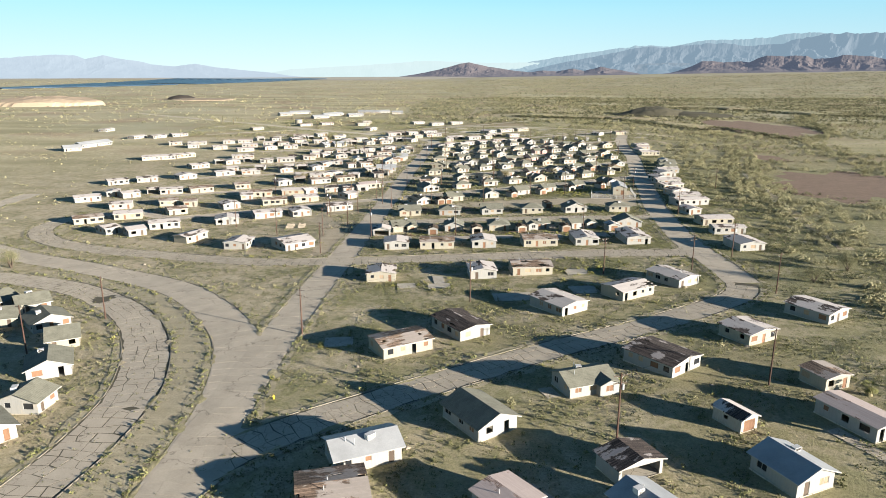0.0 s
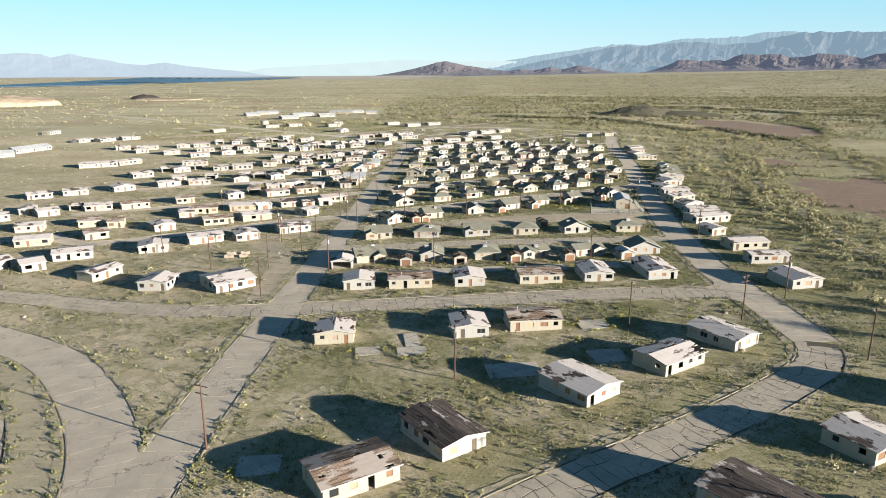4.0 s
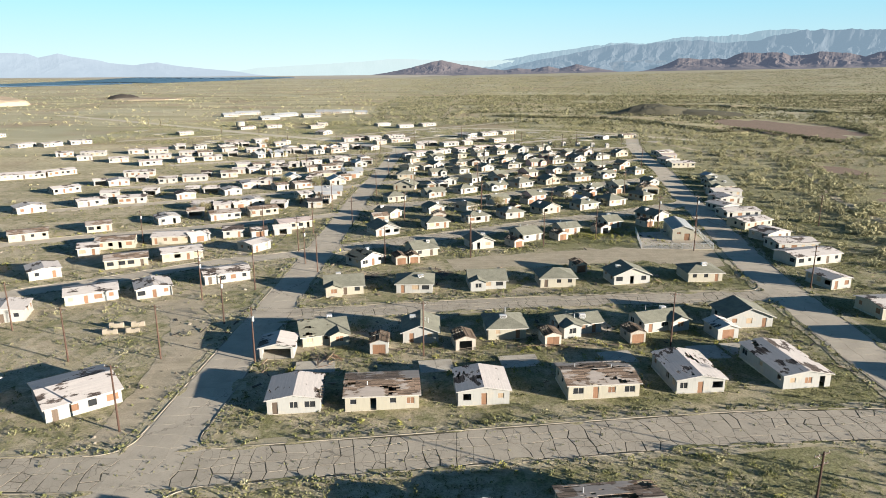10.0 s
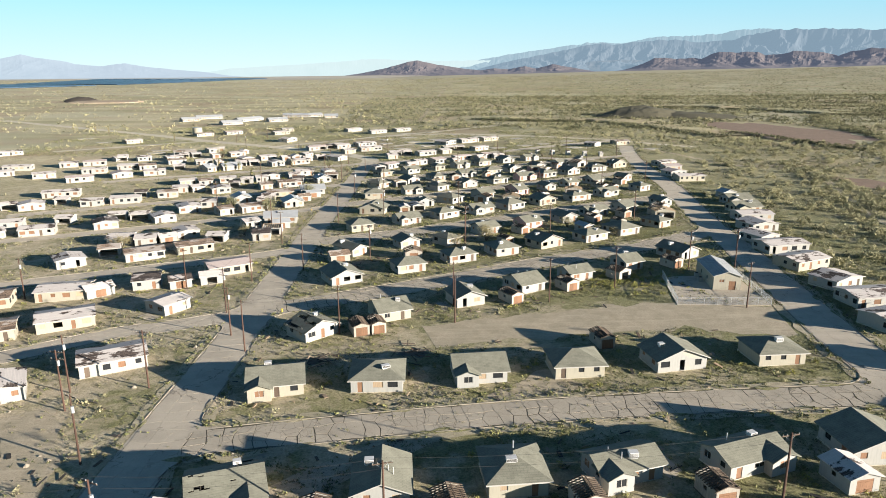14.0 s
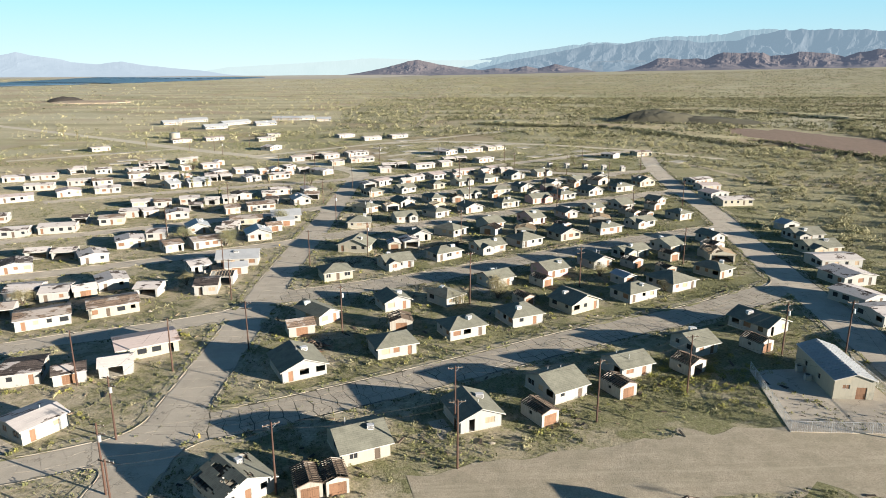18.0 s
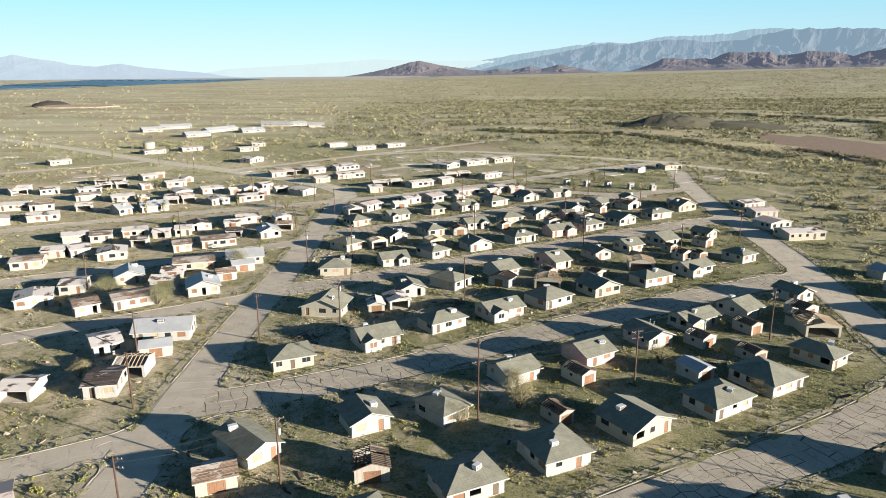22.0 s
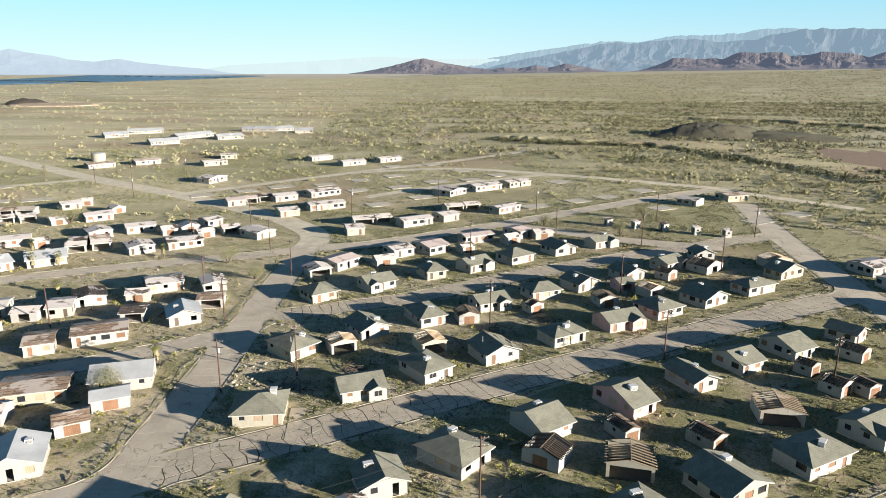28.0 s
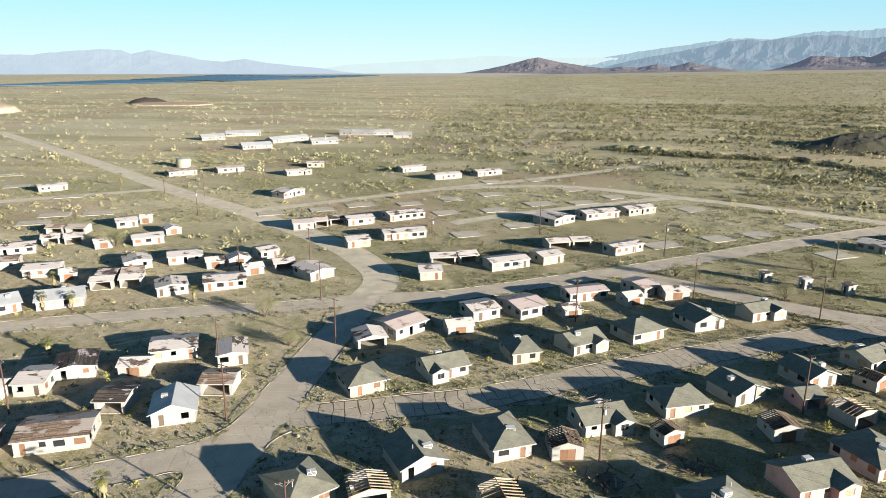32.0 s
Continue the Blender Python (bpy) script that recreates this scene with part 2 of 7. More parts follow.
def paving(name, colour, piece=True, crack=0.55):
    m, t, b = shader(name, 0.93)
    at = place_of(t, False)
    fine = noise_of(t, at, 5.0, 5, 0.65)
    stain = noise_of(t, at, 0.22, 5, 0.6)
    col = steps(t, stain, [(0.33, tuple(c * 0.74 for c in colour)), (0.62, tuple(c * 1.12 for c in colour))])
    if piece:
        geo = node(t, "NewGeometry")
        info = node(t, "ObjectInfo")
        add = t.nodes.new("ShaderNodeMath")
        add.operation = "ADD"
        t.links.new(geo.outputs["Random Per Island"], add.inputs[0])
        t.links.new(info.outputs["Random"], add.inputs[1])
        col = mixed(t, 0.35, col, steps(t, add.outputs[0], [(0.0, tuple(c * 0.8 for c in colour)), (1.0, tuple(c * 1.2 for c in colour))]))
    col = mixed(t, 0.3, col, steps(t, fine, [(0.3, tuple(c * 0.6 for c in colour)), (0.7, tuple(c * 1.25 for c in colour))]))
    cracks = t.nodes.new("ShaderNodeTexVoronoi")
    cracks.feature = "DISTANCE_TO_EDGE"
    cracks.inputs["Scale"].default_value = crack
    wob = mixed(t, 0.12 if crack > 0.3 else 0.5, at, mixed(t, 1.0, node_vec(t, at), (4, 4, 4), "MULTIPLY"))
    t.links.new(wob, cracks.inputs["Vector"])
    line = steps(t, cracks.outputs["Distance"], [(0.008, (0.6, 0.6, 0.6)), (0.028, (0, 0, 0))] if crack > 0.3 else [(0.004, (0.6, 0.6, 0.6)), (0.012, (0, 0, 0))])
    line = mixed(t, 1.0, line, steps(t, noise_of(t, at, 0.13, 4), [(0.42, (0.1, 0.1, 0.1)), (0.55, (1, 1, 1))]), "MULTIPLY")
    col = mixed(t, line, col, tuple(c * 0.3 for c in colour))
    t.links.new(col, b.inputs["Base Color"])
    bumped(t, b, fine, 0.4, 0.02)
    return m


def node_vec(t, at):
    n = node(t, "TexNoise", Scale=0.7, Detail=3.0)
    t.links.new(at, n.inputs["Vector"])
    return n.outputs["Color"]


def dirt(name, colour):
    """Driven soil: pale dust, darker damp patches, gravel and faint wheel ruts."""
    m, t, b = shader(name, 0.98)
    at = place_of(t, False)
    stretch = t.nodes.new("ShaderNodeVectorMath")
    stretch.operation = "MULTIPLY"
    stretch.inputs[1].default_value = (0.05, 0.9, 1.0)
    t.links.new(at, stretch.inputs[0])
    ruts = noise_of(t, stretch.outputs[0], 1.0, 4, 0.6)
    fine = noise_of(t, at, 3.4, 7, 0.78)
    mid = noise_of(t, at, 0.33, 6, 0.68)
    col = steps(t, fine, [(0.3, tuple(c * 0.6 for c in colour)), (0.5, colour), (0.72, tuple(c * 1.3 for c in colour))])
    col = mixed(t, steps(t, mid, [(0.42, (0, 0, 0)), (0.62, (0.55, 0.55, 0.55))]), col, tuple(c * k for c, k in zip(colour, (0.66, 0.70, 0.66))))
    col = mixed(t, steps(t, ruts, [(0.52, (0, 0, 0)), (0.64, (0.4, 0.4, 0.4))]), col, tuple(c * 1.25 for c in colour))
    t.links.new(col, b.inputs["Base Color"])
    bumped(t, b, fine, 0.8, 0.08)
    return m


def leafy(name, low, high):
    m, t, b = shader(name, 0.8)
    geo = node(t, "NewGeometry")
    at = place_of(t, False)
    col = steps(t, geo.outputs["Random Per Island"], [(0.0, low), (1.0, high)])
    col = mixed(t, 0.4, col, steps(t, noise_of(t, at, 0.05, 3), [(0.35, low), (0.65, high)]))
    t.links.new(col, b.inputs["Base Color"])
    return m


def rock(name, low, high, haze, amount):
    """Far bare rock; distance haze is put into its emission, none where amount is 0."""
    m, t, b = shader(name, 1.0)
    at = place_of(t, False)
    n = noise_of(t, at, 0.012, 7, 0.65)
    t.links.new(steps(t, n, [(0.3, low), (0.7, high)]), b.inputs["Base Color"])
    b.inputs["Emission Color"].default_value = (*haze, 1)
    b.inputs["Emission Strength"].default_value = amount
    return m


M_EARTH = earth("desert_soil")
M_SLAB = paving("worn_concrete", (0.395, 0.338, 0.262))
M_ROAD = paving("worn_asphalt", (0.435, 0.372, 0.29), True, 0.16)
# dark soil of the street joints, also the shade-dark floor of roofless sheds
M_JOINT_SHADE = plain("crack_soil_shaded_floor", (0.11, 0.097, 0.068), 0.6, 1.5)
M_KERB = plain("kerb_concrete", (0.31, 0.27, 0.21), 0.6, 1.2)
M_PAD = paving("old_foundation", (0.42, 0.375, 0.305), False)
M_WALL = {"W": plaster("white_plaster", (0.275, 0.268, 0.25)), "Y": plaster("cream_plaster", (0.285, 0.262, 0.21)),
          "P": plaster("pink_plaster", (0.46, 0.275, 0.255)), "b": timber("weathered_boards", (0.33, 0.295, 0.25))}
ROOF_KINDS = {"w": ("flaking_white_roof", (0.52, 0.47, 0.435), (0.062, 0.048, 0.042), 0.455),
              "k": ("dark_felt_roof", (0.36, 0.32, 0.30), (0.05, 0.04, 0.036), 0.56),
              "b": ("rusty_brown_roof", (0.36, 0.31, 0.27), (0.145, 0.105, 0.078), 0.51),
              "p": ("pinkish_roof", (0.45, 0.37, 0.34), (0.23, 0.17, 0.145), 0.43)}
M_ROOF = {key: peeling(*kind_) for key, kind_ in ROOF_KINDS.items()}
M_ROOF_TURNED = {key: peeling(kind_[0] + "_crosswise", *kind_[1:], True) for key, kind_ in ROOF_KINDS.items()}
M_ROOF["s"] = shingles("grey_green_shingles", (0.165, 0.16, 0.125))
M_ROOF["m"] = plain("pale_metal_roof", (0.35, 0.355, 0.36), 0.66, 1.0, 0.55, 0.1)
M_WOOD = timber("grey_brown_timber", (0.095, 0.070, 0.052))
M_RUST = timber("orange_plywood", (0.18, 0.098, 0.058))
M_PLY = timber("pale_plywood", (0.33, 0.245, 0.165))
M_POLE = timber("tarred_pole", (0.075, 0.042, 0.030))
M_TRIM = plain("white_trim", (0.36, 0.34, 0.31), 0.7)
M_METAL = plain("galvanised_metal", (0.62, 0.62, 0.62), 0.7, 2.0, 0.45, 0.6)
M_GLASS, _t, _b = shader("dark_window_glass", 0.12)
_b.inputs["Base Color"].default_value = (0.02, 0.022, 0.025, 1)
_b.inputs["Specular IOR Level"].default_value = 0.5
M_COOLER = plain("white_enamel", (0.52, 0.51, 0.50), 0.75, 2.0, 0.5)
M_DARK = plain("charred_debris", (0.05, 0.045, 0.04), 0.5)
M_ASH = plain("scorched_soil", (0.15, 0.13, 0.10), 0.45, 3.0)
M_STONE = plain("tan_stone", (0.31, 0.265, 0.205), 0.6, 2.0)
M_YELLOW = plain("yellow_paint", (0.55, 0.40, 0.05), 0.7, 3.0, 0.6)
M_WIRE = plain("black_cable", (0.03, 0.03, 0.03))
M_SCRUB = leafy("desert_scrub", (0.16, 0.148, 0.08), (0.37, 0.335, 0.19))
M_CREOSOTE = leafy("dark_creosote", (0.045, 0.046, 0.024), (0.14, 0.132, 0.066))
M_WEED = leafy("green_weeds", (0.05, 0.056, 0.022), (0.20, 0.195, 0.075))
M_BLOOM = leafy("yellow_brittlebush", (0.10, 0.11, 0.04), (0.34, 0.31, 0.075))
M_TREE = leafy("desert_tree", (0.10, 0.102, 0.05), (0.24, 0.22, 0.12))
M_FROND = leafy("palm_fronds", (0.07, 0.08, 0.025), (0.20, 0.19, 0.06))
M_DRY = leafy("dry_brush", (0.15, 0.125, 0.065), (0.27, 0.235, 0.13))
M_HILL = rock("dark_hill_rock", (0.045, 0.042, 0.028), (0.105, 0.094, 0.062), (0.3, 0.4, 0.5), 0.0)
# hills and ranges below glow faintly: distance haze set as emission colour
M_NEARHILL = rock("brown_hazed_hill_rock", (0.04, 0.034, 0.033), (0.12, 0.095, 0.085), (0.024, 0.028, 0.040), 1.0)
M_FARHILL = rock("haze_blue_far_range", (0.016, 0.02, 0.025), (0.04, 0.042, 0.046), (0.066, 0.094, 0.120), 1.0)
M_DIMHILL = rock("haze_blue_dim_ridge", (0.02, 0.022, 0.026), (0.06, 0.055, 0.055), (0.060, 0.085, 0.108), 1.0)
M_FARTHEST = rock("haze_pale_farthest_range", (0.02, 0.024, 0.03), (0.045, 0.048, 0.052), (0.094, 0.134, 0.160), 1.0)
M_FAINT = rock("haze_faint_centre_range", (0.01, 0.012, 0.014), (0.02, 0.022, 0.025), (0.185, 0.232, 0.238), 1.0)
M_PALE = rock("haze_pale_west_range", (0.02, 0.025, 0.03), (0.035, 0.04, 0.045), (0.135, 0.165, 0.195), 1.0)
M_SPOIL = plain("dark_spoil", (0.06, 0.05, 0.042), 0.6, 0.08)
M_PANEL = plain("dark_blue_panels", (0.03, 0.06, 0.10), 0.6, 0.02, 0.4)
M_TAIL = plain("pale_tailings", (0.36, 0.28, 0.20), 0.7, 0.05)


# ---- mesh building ----
class Shape:
    def __init__(self):
        self.v, self.f = [], []

    def face(self, *pts):
        n = len(self.v)
        self.v += [tuple(p) for p in pts]
        self.f.append(tuple(range(n, n + len(pts))))

    def box(self, x0, x1, y0, y1, z0, z1):
        n = len(self.v)
        self.v += [(x, y, z) for z in (z0, z1) for x, y in ((x0, y0), (x1, y0), (x1, y1), (x0, y1))]
        self.f += [tuple(n + i for i in q) for q in ((3, 2, 1, 0), (4, 5, 6, 7), (0, 1, 5, 4), (1, 2, 6, 5), (2, 3, 7, 6), (3, 0, 4, 7))]
        return self

    def bar(self, a, b, w, h, up=(0, 0, 1)):
        """A square bar from a to b."""
        a, b = Vector(a), Vector(b)
        d = (b - a).normalized()
        s = d.cross(Vector(up))
        s = (s if s.length > 1e-4 else Vector((1, 0, 0))).normalized() * (w / 2)
        t = s.cross(d).normalized() * (h / 2)
        n = len(self.v)
        self.v += [tuple(p + i * s + j * t) for p in (a, b) for i, j in ((-1, -1), (1, -1), (1, 1), (-1, 1))]
        self.f += [tuple(n + i for i in q) for q in ((0, 1, 2, 3), (7, 6, 5, 4), (0, 4, 5, 1), (1, 5, 6, 2), (2, 6, 7, 3), (3, 7, 4, 0))]
        return self

    def tube(self, a, b, r0, r1, sides=8):
        a, b = Vector(a), Vector(b)
        d = (b - a).normalized()
        s = d.orthogonal().normalized()
        t = d.cross(s)
        n = len(self.v)
        for p, r in ((a, r0), (b, r1)):
            self.v += [tuple(p + r * (math.cos(6.2832 * i / sides) * s + math.sin(6.2832 * i / sides) * t)) for i in range(sides)]
        self.f += [(n + i, n + (i + 1) % sides, n + sides + (i + 1) % sides, n + sides + i) for i in range(sides)]
        self.f += [tuple(n + i for i in reversed(range(sides))), tuple(n + sides + i for i in range(sides))]
        return self

    def strand(self, pts, r):
        """A thin three-sided cable through points."""
        n = len(self.v)
        for p in pts:
            self.v += [(p.x, p.y, p.z + r), (p.x - r, p.y + r * 0.6, p.z - r * 0.6), (p.x + r, p.y - r * 0.6, p.z - r * 0.6)]
        for i in range(len(pts) - 1):
            for k in range(3):
                a, c = n + i * 3 + k, n + i * 3 + (k + 1) % 3
                self.f.append((a, c, c + 3, a + 3))
        return self

    def sheet(self, at, n, m, gone, thick):
        """A deck of n by m cells over the patch at(u, v), open where gone(i, j), with its lower side."""
        k0 = len(self.v)
        for dz in (0.0, -thick):
            for j in range(m + 1):
                for i in range(n + 1):
                    p = at(i / n, j / m)
                    self.v.append((p[0], p[1], p[2] + dz))
        lid = (n + 1) * (m + 1)
        kept = {(i, j) for i in range(n) for j in range(m) if not gone(i, j)}
        for i, j in kept:
            q = [k0 + j * (n + 1) + i, k0 + j * (n + 1) + i + 1, k0 + (j + 1) * (n + 1) + i + 1, k0 + (j + 1) * (n + 1) + i]
            self.f.append(tuple(q))
            self.f.append(tuple(v + lid for v in reversed(q)))
            for e, (di, dj) in enumerate(((0, -1), (1, 0), (0, 1), (-1, 0))):
                if (i + di, j + dj) not in kept:
                    a, c = q[e], q[(e + 1) % 4]
                    self.f.append((a, a + lid, c + lid, c))
        return self

    def slab(self, pts, thick):
        """A flat polygon with a thickness downwards."""
        n, k = len(self.v), len(pts)
        self.v += [tuple(p) for p in pts] + [(p[0], p[1], p[2] - thick) for p in pts]
        self.f.append(tuple(n + i for i in range(k)))
        self.f.append(tuple(n + k + i for i in reversed(range(k))))
        self.f += [(n + i, n + k + i, n + k + (i + 1) % k, n + (i + 1) % k) for i in range(k)]
        return self

    def mesh(self, name, material):
        me = bpy.data.meshes.new(name)
        me.from_pydata(self.v, [], self.f)
        me.materials.append(material)
        me.update()
        return me


def part(name, shape, material, parent, label="", at=None):
    ob = new(name, shape.mesh(name, material) if isinstance(shape, Shape) else shape)
    ob.parent = parent
    if at is not None:
        ob.matrix_basis = at
    return tagged(ob, label) if label else ob


def ground_z(x, y):
    """The gentle fall of the land."""
    u, v = min(95, max(-95, x)) / 100, min(580, max(100, y)) / 300 - 1
    r = min(1.0, max(0.0, (math.hypot(x, y - 200) - 1500) / 3000))
    east = 1.5 * min(40.0, max(0.0, math.degrees(math.atan2(x, max(1.0, y - 200))) + 3))
    return -1.6371 + 1.6936 * u + -4.9963 * v + 4.2032 * v * v + (10 + east) * r * r * (3 - 2 * r)


def thing(name, x, y, turn=0.0, label="", category="", group="", kind=""):
    ob = new(name)
    ob.empty_display_size = 0.5
    ob.matrix_basis = pose(x, y, ground_z(x, y), 0, 0, turn)
    return tagged(ob, label, category, group, kind)


# ---- roads: name, width, surface, centre line ----
ROADS = {
    "road_west": (8.6, "a", ((-40, 70), (-40.5, 100), (-41.5, 130), (-41.6, 165), (-41, 200), (-40.4, 250), (-39.6, 300), (-39.1, 350), (-38.9, 405), (-37.3, 450), (-36, 490), (-35, 530), (-34, 556), (-33, 575))),
    "road_east": (9.2, "a", ((73, 176), (73.6, 190), (73.5, 205), (73.6, 230), (77.5, 270), (80, 292), (83, 309), (92, 360), (98, 400), (108, 452), (113, 480), (119, 535), (127, 585), (140, 640))),
    "street_first": (8.0, "c", ((-41, 78), (-32, 90), (-20, 100), (-3, 113), (14, 125.5), (38, 141), (57, 155), (68, 165), (73, 176))),
    "street_second": (9.0, "c", ((-41, 200), (-30, 201.5), (8, 206), (40, 209.5), (62, 210), (73.5, 209))),
    "street_third": (7.4, "c", ((-40, 261), (-16, 264.2), (13, 267.5), (44, 269), (77.5, 269.5))),
    "street_fourth": (9.4, "c", ((-39.5, 321), (-27, 325), (-9, 333), (8, 341.5), (38, 357), (60, 366.5), (76, 375), (94, 386))),
    "street_fifth": (9.6, "c", ((-38.9, 385), (-22, 391), (0, 400), (20, 410.5), (40, 421), (60, 430.5), (77, 438.5), (106, 450))),
    "street_sixth": (9.0, "c", ((-37.3, 448), (-14, 459), (12, 472), (34, 483), (56, 493.5), (79, 505), (116, 522))),
    "street_seventh": (8.0, "c", ((-35, 512), (-27, 515), (-12, 520), (4, 526), (34, 543), (70, 560), (125, 583))),
    "street_eighth": (8.2, "a", ((-33, 575), (-14, 578.5), (14, 593.5), (50, 615), (92, 642), (140, 672))),
    "street_lower_left": (8.4, "c", ((-41, 200), (-56, 200), (-70, 200.5), (-98, 208), (-128, 216), (-152, 229), (-166, 248), (-165, 268), (-148, 285))),
    "street_left_a": (7.0, "a", ((-39.5, 319), (-54, 312.5), (-66, 308.5), (-82, 297.5), (-98, 287), (-125, 272), (-148, 285))),
    "street_left_b": (7.0, "a", ((-39, 377), (-58, 367.5), (-74, 362.5), (-88, 356.5), (-125, 340), (-160, 322))),
    "street_left_c": (7.0, "a", ((-37.5, 446), (-46, 442), (-60, 435), (-77, 426.5), (-120, 406), (-165, 385))),
    "street_left_d": (7.0, "a", ((-36, 506), (-42, 500.5), (-55, 493), (-69, 485.5), (-115, 463), (-165, 438))),
    "street_left_e": (7.4, "a", ((-33, 575), (-46, 569), (-57, 565.5), (-84, 558), (-111, 547), (-165, 520))),
    "road_north_west": (10.0, "a", ((-33, 575), (-33, 590), (-40, 605), (-60, 630), (-110, 675), (-172, 722), (-280, 812), (-480, 970))),
    "road_far_north": (6.5, "a", ((-112, 677), (-37, 738), (24, 782), (90, 840))),
    "road_far_east": (7.0, "a", ((150, 672), (138, 679), (72, 721), (20, 748), (-38, 738))),
    "road_far_left": (7.0, "a", ((-172, 722), (-215, 690), (-260, 655))),
    "road_far_edge": (6.5, "a", ((142, 670), (156, 657), (168, 643), (184, 626))),
    "street_north_curve": (7.5, "a", ((34, 603), (49, 595), (59, 587), (71, 579), (85, 572), (101, 567))),
    "road_far_row": (6.0, "a", ((72, 723), (28, 698), (-3, 679), (-23, 662))),
    "boulevard_outer": (9.6, "a", ((-40, 70), (-40, 88), (-42, 107), (-50, 133), (-66, 157), (-85, 175), (-119, 193), (-150, 207), (-185, 232), (-215, 275), (-222, 330))),
    "boulevard_inner": (9.0, "c", ((-61, 62), (-59, 78), (-58, 90), (-59.5, 107), (-69, 131), (-84, 152), (-107, 170), (-135, 180), (-170, 186), (-210, 190))),
}


def along(line, step):
    """Points, ways and lengths along a rounded line."""
    pts = [Vector(p) for p in line]
    ends = [pts[0] * 2 - pts[1]] + pts + [pts[-1] * 2 - pts[-2]]
    fine = []
    for i in range(1, len(ends) - 2):
        p0, p1, p2, p3 = ends[i - 1:i + 3]
        n = max(2, int((p2 - p1).length / 2))
        for k in range(n):
            s = k / n
            fine.append(0.5 * ((2 * p1) + (p2 - p0) * s + (2 * p0 - 5 * p1 + 4 * p2 - p3) * s * s + (3 * p1 - p0 - 3 * p2 + p3) * s ** 3))
    fine.append(pts[-1])
    out, left = [], 0.0
    for a, b in zip(fine, fine[1:]):
        d = (b - a).length
        while left <= d:
            out.append((a.lerp(b, left / d), (b - a).normalized()))
            left += step
        left -= d
    return out


ROAD_POINTS = {name: np.array([p[:] for p, _ in along(line, 3.0)]) for name, (_, _, line) in ROADS.items()}


def near_road(x, y, extra=0.0, skip=()):
    for name, pts in ROAD_POINTS.items():
        if name not in skip:
            d = np.hypot(pts[:, 0] - x, pts[:, 1] - y).min()
            if d < ROADS[name][0] / 2 + extra:
                return True
    return False


def off_roads(xy, extra):
    """Which of many places lie clear of all roads."""
    clear = np.ones(len(xy), bool)
    for name, pts in ROAD_POINTS.items():
        lo, hi = pts.min(0) - 12, pts.max(0) + 12
        near = np.where(((xy > lo) & (xy < hi)).all(1) & clear)[0]
        for chunk in np.array_split(near, max(1, len(near) // 2000)):
            d = np.hypot(xy[chunk, None, 0] - pts[None, :, 0], xy[chunk, None, 1] - pts[None, :, 1]).min(1)
            clear[chunk[d < ROADS[name][0] / 2 + extra]] = False
    return clear


# ---- the ground: one sheet to the horizon ----
def spread(inner0, inner1, step, outer0, outer1):
    a, out = list(np.arange(inner0, inner1 + 0.1, step)), []
    s = step
    while a[-1] < outer1:
        s *= 1.22
        a.append(min(outer1, a[-1] + s))
    s, b = step, [inner0]
    while b[-1] > outer0:
        s *= 1.22
        b.append(max(outer0, b[-1] - s))
    return np.array(sorted(set(b[1:])) + a)


gx, gy = spread(-230, 230, 6, -4800, 4800), spread(40, 800, 6, -4500, 4860)
VX, VY = np.meshgrid(gx, gy)
gv = np.stack([VX.ravel(), VY.ravel(), np.array([ground_z(x, y) for x, y in zip(VX.ravel(), VY.ravel())])], 1)
nx, ny = len(gx), len(gy)
gf = [(j * nx + i, j * nx + i + 1, (j + 1) * nx + i + 1, (j + 1) * nx + i) for j in range(ny - 1) for i in range(nx - 1)]
gm = bpy.data.meshes.new("ground")
gm.from_pydata(gv.tolist(), [], gf)
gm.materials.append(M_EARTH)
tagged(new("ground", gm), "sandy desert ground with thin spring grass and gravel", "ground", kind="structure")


# ---- far backdrop: ranges, hills, panels, spoil heaps ----
EYE_MID = Vector((4, 200, 0))


